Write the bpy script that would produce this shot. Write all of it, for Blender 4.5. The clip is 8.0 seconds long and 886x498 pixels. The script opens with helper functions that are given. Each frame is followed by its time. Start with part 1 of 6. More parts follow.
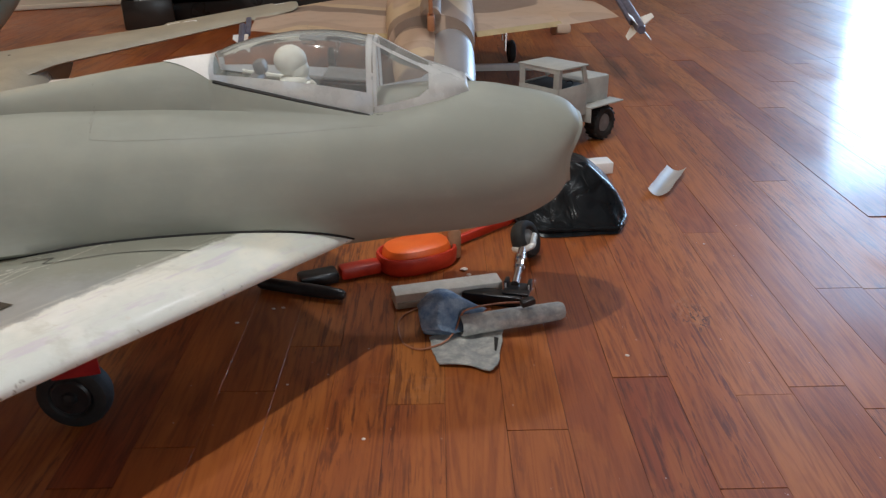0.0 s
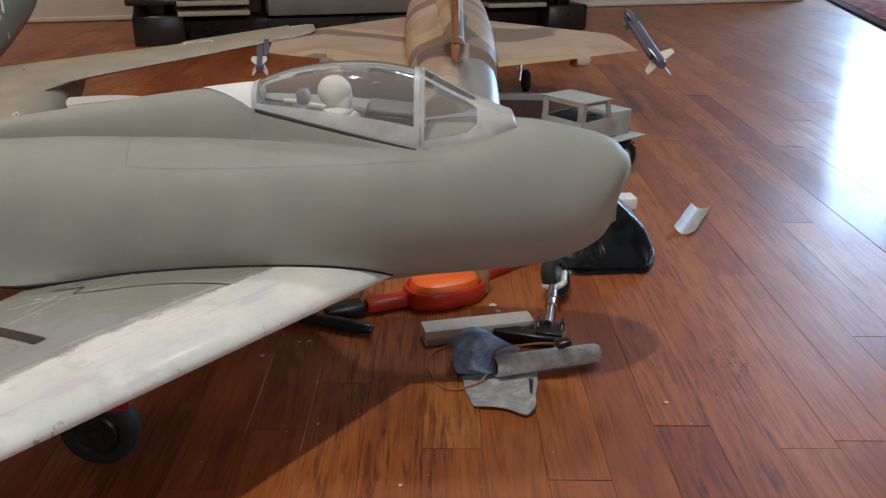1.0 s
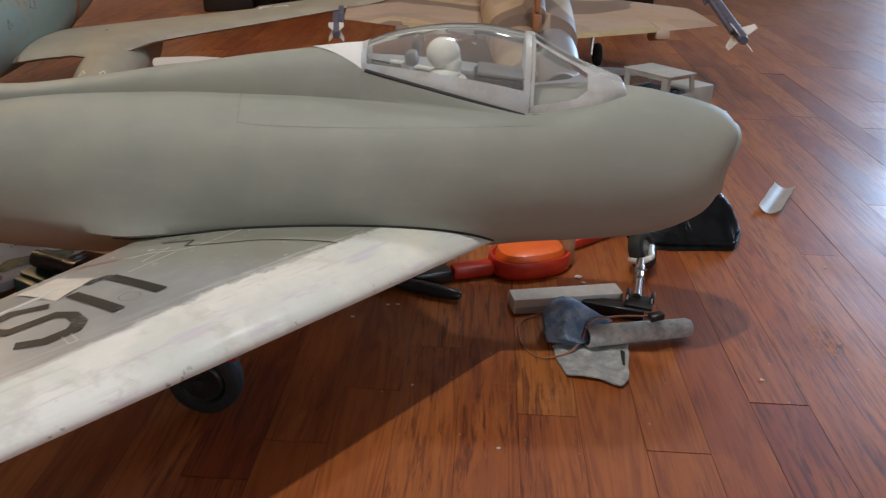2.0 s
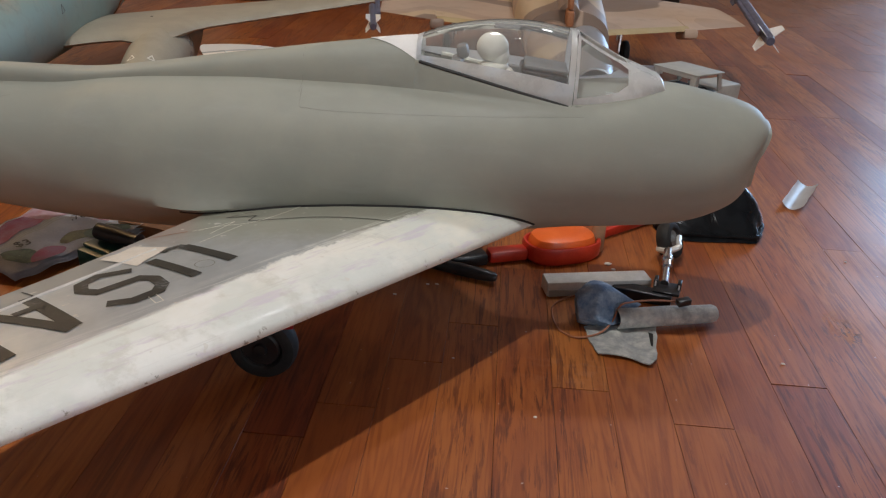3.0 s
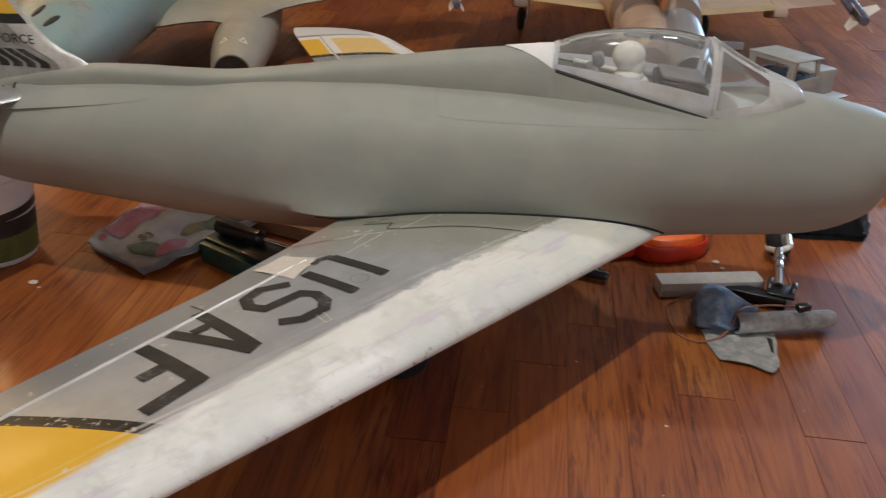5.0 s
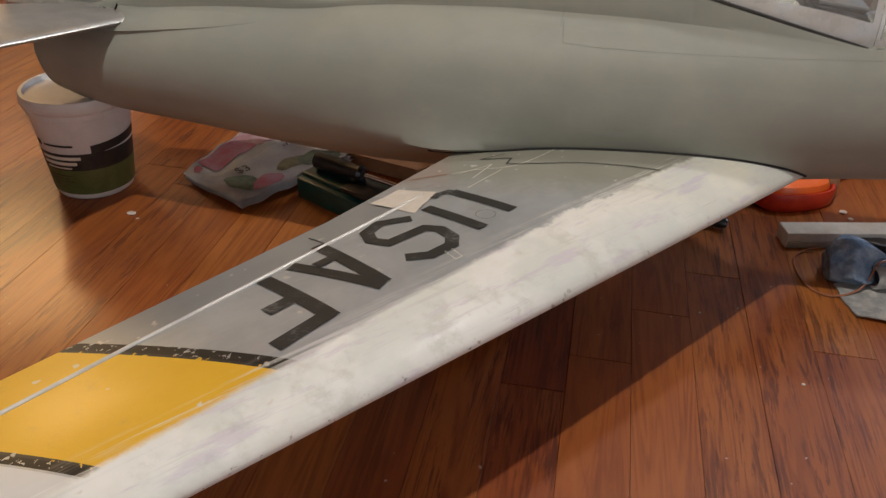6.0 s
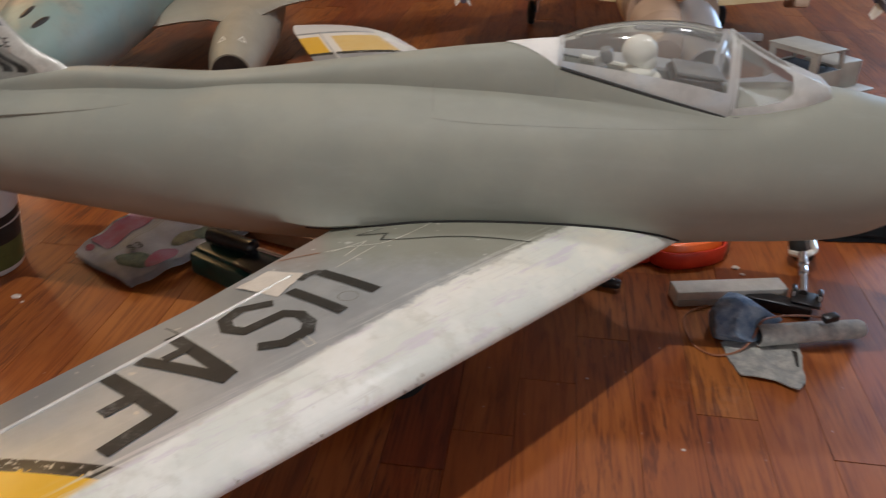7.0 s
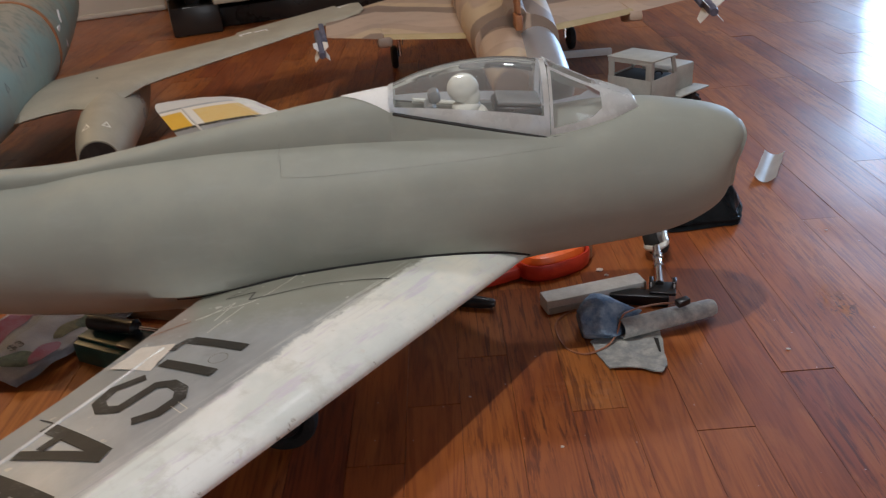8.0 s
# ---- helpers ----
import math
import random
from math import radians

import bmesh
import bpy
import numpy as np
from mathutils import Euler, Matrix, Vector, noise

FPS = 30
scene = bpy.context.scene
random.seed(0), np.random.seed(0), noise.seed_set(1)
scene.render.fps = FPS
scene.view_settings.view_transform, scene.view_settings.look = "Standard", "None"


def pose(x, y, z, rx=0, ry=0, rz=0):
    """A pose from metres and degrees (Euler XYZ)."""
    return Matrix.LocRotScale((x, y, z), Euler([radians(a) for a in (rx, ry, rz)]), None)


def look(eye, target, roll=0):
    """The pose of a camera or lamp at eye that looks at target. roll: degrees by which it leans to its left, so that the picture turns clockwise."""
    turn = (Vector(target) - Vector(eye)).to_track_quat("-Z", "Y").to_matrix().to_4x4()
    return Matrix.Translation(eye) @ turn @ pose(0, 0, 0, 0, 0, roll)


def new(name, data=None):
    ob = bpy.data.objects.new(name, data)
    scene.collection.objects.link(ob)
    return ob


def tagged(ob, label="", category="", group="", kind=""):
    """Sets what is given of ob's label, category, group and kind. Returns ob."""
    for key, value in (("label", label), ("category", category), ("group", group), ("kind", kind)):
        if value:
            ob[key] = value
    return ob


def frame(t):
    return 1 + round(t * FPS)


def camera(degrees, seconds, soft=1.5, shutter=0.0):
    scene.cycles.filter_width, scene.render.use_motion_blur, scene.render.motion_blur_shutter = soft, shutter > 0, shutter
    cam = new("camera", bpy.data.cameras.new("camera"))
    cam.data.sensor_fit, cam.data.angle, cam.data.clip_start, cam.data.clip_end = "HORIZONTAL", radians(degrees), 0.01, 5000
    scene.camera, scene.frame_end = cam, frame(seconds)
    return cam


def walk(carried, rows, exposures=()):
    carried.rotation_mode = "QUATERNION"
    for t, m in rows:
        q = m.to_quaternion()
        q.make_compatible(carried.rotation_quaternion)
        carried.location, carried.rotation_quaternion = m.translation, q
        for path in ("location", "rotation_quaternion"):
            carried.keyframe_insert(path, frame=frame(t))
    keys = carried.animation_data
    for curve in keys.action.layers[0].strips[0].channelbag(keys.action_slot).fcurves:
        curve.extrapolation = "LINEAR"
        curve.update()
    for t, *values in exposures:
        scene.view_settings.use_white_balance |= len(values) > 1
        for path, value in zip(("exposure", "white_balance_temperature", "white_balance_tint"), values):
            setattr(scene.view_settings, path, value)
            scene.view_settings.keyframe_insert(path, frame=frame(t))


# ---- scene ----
cam = camera(57.5, 8.0, 1.2, 0.4)
PATH = [
    (0, (0.003, 0.011, 0.469), (-0.001, 1.825, -0.373), -1.2),
    (0.5, (-0.032, 0.008, 0.489), (-0.027, 1.829, -0.338), -0.0),
    (1, (-0.046, 0.038, 0.475), (-0.027, 1.874, -0.318), 0.8),
    (1.5, (-0.079, 0.041, 0.46), (-0.112, 1.876, -0.337), 0.7),
    (2, (-0.103, 0.033, 0.464), (-0.185, 1.842, -0.385), 1.6),
    (2.2, (-0.115, 0.015, 0.468), (-0.21, 1.821, -0.387), 2.1),
    (3.3, (-0.141, -0.022, 0.480), (-0.254, 1.771, -0.398), 2.8),
    (3.5, (-0.153, -0.02, 0.495), (-0.262, 1.757, -0.418), 2.4),
    (4, (-0.172, -0.016, 0.503), (-0.283, 1.728, -0.469), 2.3),
    (4.5, (-0.193, -0.018, 0.508), (-0.329, 1.724, -0.467), 2.3),
    (5, (-0.232, -0.019, 0.521), (-0.421, 1.723, -0.443), 2.4),
    (5.2, (-0.246, -0.017, 0.515), (-0.485, 1.72, -0.447), 2.4),
    (6.3, (-0.302, 0.011, 0.481), (-0.619, 1.653, -0.616), 1.7),
    (6.5, (-0.278, 0.022, 0.491), (-0.603, 1.671, -0.593), 1.8),
    (6.6, (-0.285, 0.04, 0.505), (-0.561, 1.702, -0.572), 2.1),
    (6.8, (-0.251, 0.037, 0.503), (-0.511, 1.759, -0.481), 2.2),
    (7, (-0.221, 0.037, 0.509), (-0.451, 1.768, -0.466), 1.2),
    (7.5, (-0.176, 0.02, 0.52), (-0.186, 1.785, -0.419), -1.4),
    (8, (-0.161, 0.0, 0.528), (-0.196, 1.789, -0.365), -5.1),
]
walk(cam, [(t, look(eye, target, roll)) for t, eye, target, roll in PATH],
     [(0.0, 0.07, 6200, 7), (1.0, -0.01, 6200, 8), (2.0, -0.05, 6250, 9), (3.5, -0.03, 6300, 9.5), (5.2, -0.06, 6450, 9.5), (6.5, -0.16, 6800, 12), (7.0, -0.08, 6400, 11), (8.0, -0.15, 6200, 10)])

# ---- room frame: the walls stand at an angle to the floorboards ----
ROOM = radians(18.0)
EX, EY = (math.cos(ROOM), math.sin(ROOM)), (-math.sin(ROOM), math.cos(ROOM))


def room(u, v, z=0.0):
    """World place of a point given along and across the walls."""
    return Vector((u * EX[0] + v * EY[0], u * EX[1] + v * EY[1], z))


# ---- sky, sun and lamps ----
world = bpy.data.worlds.new("sky")
scene.world = world
world.use_nodes = True
wn = world.node_tree
sky = wn.nodes.new("ShaderNodeTexSky")
sky.sky_type, sky.sun_disc = "NISHITA", False
sky.sun_elevation, sky.sun_rotation = radians(42), radians(200)
wn.nodes["Background"].inputs[1].default_value = 0.15
wn.links.new(sky.outputs[0], wn.nodes["Background"].inputs[0])

sun = new("sun", bpy.data.lights.new("sun", "SUN"))
sun.data.energy, sun.data.angle, sun.data.color = 2.0, radians(0.5), (1.0, 0.93, 0.84)
sun.matrix_world = look((0, 0, 8), (0.4, 1.2, 0))

scene.view_settings.exposure = 0.0
# the third entry is a fill added to brighten the far right floor
BULBS_AND_FILL = ((-0.50, 0.10, 2.30), (-0.28, -0.35, 2.30), (0.30, 1.75, 2.36))


def area_lamp(name, place, target, size, size_y, power, colour):
    ob = new(name, bpy.data.lights.new(name, "AREA"))
    ob.data.shape, ob.data.size, ob.data.size_y = "RECTANGLE", size, size_y
    ob.data.energy, ob.data.color = power, colour
    ob.matrix_world = look(place, target)
    return ob


def downlight(place, power, colour, soft):
    """A ceiling bulb, or a fill light of the same kind, that throws its light into the room below."""
    ob = new("bulb_or_fill", bpy.data.lights.new("bulb_or_fill", "SPOT"))
    ob.data.energy, ob.data.shadow_soft_size, ob.data.color = power, soft, colour
    ob.data.spot_size, ob.data.spot_blend = radians(165), 0.35
    ob.location = place


for place, power, colour, soft in zip(BULBS_AND_FILL, (92, 2.5, 42), ((1.0, 0.97, 0.91), (1.0, 0.98, 0.94), (0.97, 0.98, 1.0)), (0.03, 0.05, 0.10)):
    downlight(place, power, colour, soft)
area_lamp("garden_window_light", room(6.40, 5.55, 1.44), room(4.4, 2.4, 0.5), 1.35, 1.6, 200, (0.46, 0.69, 1.0))
area_lamp("west_window_light", room(-1.95, 3.70, 1.85), room(-1.3, 0.0, 0.4), 0.55, 0.62, 19, (1.0, 0.62, 0.27))
area_lamp("south_window_light", room(1.6, -4.40, 1.12), room(0.3, 1.2, 0.3), 1.9, 1.3, 32, (0.93, 0.96, 1.0))


# ---- node helpers ----
class Nodes:
    """A small wrapper round one material's node tree."""

    def __init__(self, name):
        self.mat = bpy.data.materials.new(name)
        self.mat.use_nodes = True
        self.t = self.mat.node_tree
        self.t.nodes.clear()
        self.out = self.t.nodes.new("ShaderNodeOutputMaterial")
        self.pos = self.t.nodes.new("ShaderNodeNewGeometry")

    def put(self, socket, value):
        if isinstance(value, bpy.types.NodeSocket):
            self.t.links.new(value, socket)
        elif isinstance(value, (tuple, list)) and len(value) == 3 and socket.type == "RGBA":
            socket.default_value = (*value, 1)
        else:
            socket.default_value = value

    def m(self, op, a, b=0.0, c=0.0):
        n = self.t.nodes.new("ShaderNodeMath")
        n.operation = op
        for socket, value in zip(n.inputs, (a, b, c)):
            self.put(socket, value)
        return n.outputs[0]

    def smooth(self, v, lo, hi):
        n = self.t.nodes.new("ShaderNodeMapRange")
        n.interpolation_type = "SMOOTHSTEP"
        self.put(n.inputs[0], v)
        n.inputs[1].default_value, n.inputs[2].default_value = lo, hi
        return n.outputs[0]

    def scaled(self, vector, scale):
        n = self.t.nodes.new("ShaderNodeVectorMath")
        n.operation = "MULTIPLY"
        self.put(n.inputs[0], vector)
        n.inputs[1].default_value = scale
        return n.outputs[0]

    def plus(self, vector, other):
        n = self.t.nodes.new("ShaderNodeVectorMath")
        n.operation = "ADD"
        self.put(n.inputs[0], vector)
        self.put(n.inputs[1], other)
        return n.outputs[0]

    def noise(self, vector, scale, detail=4.0, rough=0.55, distort=0.0):
        n = self.t.nodes.new("ShaderNodeTexNoise")
        self.put(n.inputs["Vector"], vector)
        n.inputs["Scale"].default_value, n.inputs["Detail"].default_value = scale, detail
        n.inputs["Roughness"].default_value, n.inputs["Distortion"].default_value = rough, distort
        return n.outputs["Fac"]

    def voronoi(self, vector, scale):
        n = self.t.nodes.new("ShaderNodeTexVoronoi")
        self.put(n.inputs["Vector"], vector)
        n.inputs["Scale"].default_value = scale
        return n.outputs["Distance"]

    def mix(self, fac, a, b):
        n = self.t.nodes.new("ShaderNodeMix")
        n.data_type = "RGBA"
        self.put(n.inputs[0], fac)
        self.put(n.inputs[6], a)
        self.put(n.inputs[7], b)
        return n.outputs[2]

    def ramp(self, fac, stops):
        n = self.t.nodes.new("ShaderNodeValToRGB")
        self.put(n.inputs[0], fac)
        e = n.color_ramp.elements
        while len(e) < len(stops):
            e.new(0.5)
        for el, (p, c) in zip(e, stops):
            el.position, el.color = p, (*c, 1)
        return n.outputs[0]

    def bump(self, height, strength, distance):
        n = self.t.nodes.new("ShaderNodeBump")
        n.inputs["Strength"].default_value, n.inputs["Distance"].default_value = strength, distance
        self.put(n.inputs["Height"], height)
        return n.outputs[0]

    def finish(self, colour, rough, metal=0.0, normal=None, coat=0.0, coat_rough=0.1, specular=0.5, sheen=0.0):
        n = self.t.nodes.new("ShaderNodeBsdfPrincipled")
        for key, value in (("Base Color", colour), ("Roughness", rough), ("Metallic", metal), ("Coat Weight", coat),
                           ("Coat Roughness", coat_rough), ("Specular IOR Level", specular), ("Sheen Weight", sheen)):
            self.put(n.inputs[key], value)
        if normal is not None:
            self.put(n.inputs["Normal"], normal)
        self.t.links.new(n.outputs[0], self.out.inputs[0])
        return self.mat

    @property
    def xyz(self):
        n = self.t.nodes.new("ShaderNodeSeparateXYZ")
        self.put(n.inputs[0], self.pos.outputs["Position"])
        return n.outputs


def plain(name, c1, c2, rough, scale=40.0, bump=0.15, metal=0.0, coat=0.0, specular=0.5, grit=400.0, sheen=0.0):
    """A surface that varies between two colours at two scales, with a fine grain."""
    n = Nodes(name)
    p = n.pos.outputs["Position"]
    wide, fine = n.noise(p, scale, 5), n.noise(p, grit, 3)
    fac = n.m("ADD", n.m("MULTIPLY", wide, 0.75), n.m("MULTIPLY", fine, 0.25))
    colour = n.mix(n.smooth(fac, 0.35, 0.65), c1, c2)
    rg = n.m("ADD", rough - 0.07, n.m("MULTIPLY", wide, 0.14))
    return n.finish(colour, rg, metal, n.bump(fine, bump, 0.0006), coat, 0.12, specular, sheen)


# ---- materials ----
def wood_floor():
    n = Nodes("varnished_oak_boards")
    p = n.pos.outputs["Position"]
    info = n.t.nodes.new("ShaderNodeObjectInfo")
    rnd = n.m("FRACT", n.m("ADD", info.outputs["Random"], n.pos.outputs["Random Per Island"]))
    shift = n.t.nodes.new("ShaderNodeCombineXYZ")
    n.put(shift.inputs[0], n.m("MULTIPLY", rnd, 7.0))
    n.put(shift.inputs[1], n.m("MULTIPLY", rnd, 31.0))
    q = n.plus(p, shift.outputs[0])
    rays = n.noise(n.scaled(q, (70.0, 6.0, 1.0)), 1.0, 6, 0.64, 0.6)
    pores = n.noise(n.scaled(q, (270.0, 20.0, 1.0)), 1.0, 4, 0.60, 0.3)
    patch = n.noise(n.scaled(q, (30.0, 5.0, 1.0)), 1.0, 4, 0.6)
    tone = n.noise(n.plus(n.scaled(q, (22.0, 6.0, 1.0)), (5.0, 3.0, 0.0)), 1.0, 4, 0.6, 0.8)
    swirl = n.noise(n.scaled(q, (26.0, 1.3, 1.0)), 1.0, 3, 0.5, 1.2)
    rings = n.m("FRACT", n.m("MULTIPLY", swirl, 11.0))
    rings = n.smooth(n.m("ABSOLUTE", n.m("SUBTRACT", rings, 0.5)), 0.03, 0.5)
    fig = n.m("ADD", n.m("MULTIPLY", rays, 0.78), n.m("MULTIPLY", rings, 0.22))
    light = n.ramp(rnd, [(0.0, (0.355, 0.103, 0.021)), (0.14, (0.434, 0.142, 0.029)), (0.28, (0.292, 0.072, 0.017)), (0.44, (0.402, 0.123, 0.024)), (0.58, (0.249, 0.056, 0.016)), (0.72, (0.465, 0.161, 0.033)), (0.86, (0.328, 0.089, 0.019)), (1.0, (0.380, 0.111, 0.023))])
    dark = n.ramp(rnd, [(0.0, (0.160, 0.030, 0.007)), (0.28, (0.127, 0.022, 0.006)), (0.44, (0.187, 0.039, 0.009)), (0.58, (0.105, 0.019, 0.006)), (0.72, (0.214, 0.049, 0.009)), (1.0, (0.163, 0.033, 0.008))])
    colour = n.mix(n.smooth(fig, 0.06, 0.62), dark, light)
    colour = n.mix(n.m("MULTIPLY", n.smooth(tone, 0.50, 0.66), 0.30), colour, (0.170, 0.038, 0.018))
    colour = n.mix(n.m("MULTIPLY", n.smooth(n.m("SUBTRACT", 1.0, tone), 0.52, 0.68), 0.40), colour, (0.42, 0.136, 0.032))
    # open grain: long dark streaks in clusters, strong on some boards and faint on others
    coarse = n.m("FRACT", n.m("MULTIPLY", rnd, 13.7))
    amount = n.m("MULTIPLY_ADD", n.smooth(coarse, 0.30, 0.95), 0.80, 0.20)
    fleck = n.m("MULTIPLY", n.smooth(pores, 0.53, 0.61), n.m("MULTIPLY", n.smooth(patch, 0.42, 0.60), amount))
    colour = n.mix(n.m("MULTIPLY", fleck, 0.60), colour, (0.080, 0.020, 0.010))
    streaks = n.noise(n.plus(n.scaled(q, (185.0, 13.0, 1.0)), (2.0, 9.0, 0.0)), 1.0, 5, 0.68, 0.7)
    cluster = n.noise(n.plus(n.scaled(q, (30.0, 4.5, 1.0)), (7.0, 1.0, 0.0)), 1.0, 4, 0.6)
    vein = n.m("MULTIPLY", n.smooth(streaks, 0.51, 0.60), n.m("MULTIPLY", n.smooth(cluster, 0.36, 0.56), amount))
    colour = n.mix(n.m("MULTIPLY", vein, 0.76), colour, (0.085, 0.019, 0.009))
    wear = n.noise(p, 2.3, 4)
    colour = n.mix(n.m("MULTIPLY", n.smooth(wear, 0.48, 0.72), 0.14), colour, (0.38, 0.14, 0.055))
    # chipped varnish on one board and a pale rubbed arc on another
    x, y, z = n.xyz

    def near(cx, cy, rx, ry):
        a = n.m("POWER", n.m("MULTIPLY", n.m("SUBTRACT", x, cx), 1 / rx), 2.0)
        b = n.m("POWER", n.m("MULTIPLY", n.m("SUBTRACT", y, cy), 1 / ry), 2.0)
        return n.m("SUBTRACT", 1.0, n.smooth(n.m("SQRT", n.m("ADD", a, b)), 0.35, 1.0))

    chip = n.noise(n.scaled(p, (1.0, 0.6, 1.0)), 150.0, 4, 0.7)
    torn = n.m("MULTIPLY", near(0.287, 0.835, 0.030, 0.055), n.smooth(chip, 0.50, 0.56))
    colour = n.mix(n.m("MULTIPLY", torn, 0.22), colour, (0.50, 0.34, 0.26))
    pit = n.m("MULTIPLY", near(0.290, 0.820, 0.026, 0.045), n.smooth(n.noise(n.scaled(p, (165.0, 62.0, 1.0)), 1.0, 3, 0.55, 1.0), 0.55, 0.60))
    colour = n.mix(n.m("MULTIPLY", pit, 0.85), colour, (0.07, 0.030, 0.020))
    rub = n.m("MULTIPLY", near(-0.035, 0.690, 0.085, 0.045), n.smooth(n.noise(n.scaled(p, (0.4, 1.0, 1.0)), 60.0, 5, 0.7, 1.5), 0.48, 0.66))
    colour = n.mix(n.m("MULTIPLY", rub, 0.06), colour, (0.62, 0.46, 0.38))
    speck = n.smooth(n.noise(p, 130.0, 2, 0.5), 0.755, 0.775)
    colour = n.mix(n.m("MULTIPLY", speck, 0.55), colour, (0.62, 0.52, 0.46))
    dust = n.noise(n.scaled(p, (1.0, 0.55, 1.0)), 5.0, 3, 0.5)
    scuff = n.noise(n.scaled(q, (40.0, 8.0, 1.0)), 1.0, 2, 0.5)
    rough = n.m("ADD", 0.42, n.m("MULTIPLY", n.smooth(dust, 0.35, 0.75), 0.14))
    rough = n.m("ADD", rough, n.m("MULTIPLY", n.smooth(scuff, 0.5, 0.8), 0.06))
    rough = n.m("ADD", rough, n.m("MULTIPLY", torn, 0.25))
    wave = n.noise(n.scaled(q, (22.0, 3.0, 1.0)), 1.0, 2)
    relief = n.m("ADD", n.m("MULTIPLY", pores, 0.30), n.m("MULTIPLY", wave, 1.0))
    return n.finish(colour, rough, 0.0, n.bump(relief, 0.50, 0.0010), 0.24, 0.15, 0.40)


def wing_paint():
    """Silver paint with a white filler band along the leading edge, yellow panel, black bands and old stains."""
    n = Nodes("patched_silver_wing_paint")
    p = n.pos.outputs["Position"]
    x, y, z = n.xyz
    s = n.m("ABSOLUTE", n.m("SUBTRACT", y, YC))
    lead = n.m("MULTIPLY_ADD", s, -0.775, -0.083 + 0.775 * 0.045)
    d = n.m("SUBTRACT", lead, x)
    along = n.t.nodes.new("ShaderNodeCombineXYZ")
    n.put(along.inputs[0], n.m("MULTIPLY", d, 150.0))
    n.put(along.inputs[1], n.m("MULTIPLY", s, 9.0))
    brushed = n.noise(along.outputs[0], 1.0, 5, 0.65)
    ragged = n.noise(p, 62.0, 6, 0.7)
    streak = n.noise(n.scaled(p, (24.0, 16.0, 24.0)), 1.0, 5, 0.6)
    edge = n.m("MINIMUM", 0.086, n.m("MULTIPLY_ADD", s, -0.125, 0.086 + 0.125 * 0.22))
    uneven = n.m("MULTIPLY_ADD", n.m("SUBTRACT", 1.0, n.smooth(s, 0.18, 0.34)), 0.030, 0.009)
    edge = n.m("ADD", edge, n.m("MULTIPLY", n.m("SUBTRACT", ragged, 0.5), uneven))
    over = n.m("SUBTRACT", d, edge)
    white = n.m("SUBTRACT", 1.0, n.smooth(over, -0.005, 0.003))
    smear = n.m("MULTIPLY", n.m("SUBTRACT", 1.0, n.smooth(over, 0.0, 0.022)), n.smooth(brushed, 0.46, 0.62))
    silver = n.mix(n.smooth(streak, 0.35, 0.7), (0.455, 0.490, 0.515), (0.545, 0.580, 0.605))
    silver = n.mix(n.m("MULTIPLY", n.smooth(brushed, 0.5, 0.7), 0.35), silver, (0.60, 0.61, 0.62))
    olive = n.m("SUBTRACT", 1.0, n.smooth(n.m("ADD", s, n.m("MULTIPLY", ragged, 0.05)), 0.165, 0.235))
    silver = n.mix(n.m("MULTIPLY", olive, 0.88), silver, n.mix(streak, (0.25, 0.25, 0.19), (0.33, 0.325, 0.25)))
    pink = n.m("MULTIPLY", n.m("SUBTRACT", 1.0, n.smooth(n.m("ADD", x, n.m("MULTIPLY", y, 0.25)), -0.262, -0.238)), olive)
    silver = n.mix(n.m("MULTIPLY", pink, 0.45), silver, (0.42, 0.27, 0.24))
    # shade of the down-tilted surface behind the hinge, put into the silver colour
    hinge = n.m("SUBTRACT", x, n.m("MULTIPLY_ADD", s, -0.52, -0.4867 + 0.52 * 0.313))
    aileron_shade = n.m("MULTIPLY", n.m("LESS_THAN", hinge, 0.0), n.m("GREATER_THAN", s, 0.200))
    silver = n.mix(n.m("MULTIPLY", aileron_shade, 0.75), silver, n.mix(streak, (0.31, 0.325, 0.33), (0.41, 0.425, 0.425)))
    yellow = n.m("MULTIPLY", n.m("GREATER_THAN", s, 0.452), n.m("LESS_THAN", s, 0.547))
    silver = n.mix(yellow, silver, n.mix(streak, (0.74, 0.41, 0.020), (0.84, 0.50, 0.045)))
    # the far wing's panel is rubbed paler, with a broad primed strip along the hinge and round the rim
    far = n.m("MULTIPLY", yellow, n.m("GREATER_THAN", y, YC))
    silver = n.mix(n.m("MULTIPLY", n.m("MULTIPLY", far, n.m("GREATER_THAN", hinge, 0.0)), n.m("MULTIPLY_ADD", ragged, 0.5, 0.22)), silver, (0.82, 0.70, 0.42))
    strip = n.m("SUBTRACT", 1.0, n.smooth(n.m("ABSOLUTE", n.m("SUBTRACT", hinge, 0.004)), 0.0085, 0.0115))
    rim = n.smooth(n.m("ADD", s, n.m("MULTIPLY", ragged, 0.006)), 0.532, 0.538)
    silver = n.mix(n.m("MULTIPLY", far, n.m("MAXIMUM", strip, rim)), silver, (0.83, 0.79, 0.71))
    chips = n.m("GREATER_THAN", n.noise(p, 160.0, 4, 0.7), 0.40)
    band = n.m("MAXIMUM", n.m("LESS_THAN", n.m("ABSOLUTE", n.m("SUBTRACT", s, 0.4490)), 0.0055), n.m("MULTIPLY", n.m("LESS_THAN", y, YC), n.m("LESS_THAN", n.m("ABSOLUTE", n.m("SUBTRACT", s, 0.5490)), 0.004)))
    silver = n.mix(n.m("MULTIPLY", band, chips), silver, (0.035, 0.034, 0.030))
    tip = n.m("GREATER_THAN", s, 0.5545)
    silver = n.mix(tip, silver, (0.70, 0.69, 0.66))
    span = n.t.nodes.new("ShaderNodeCombineXYZ")
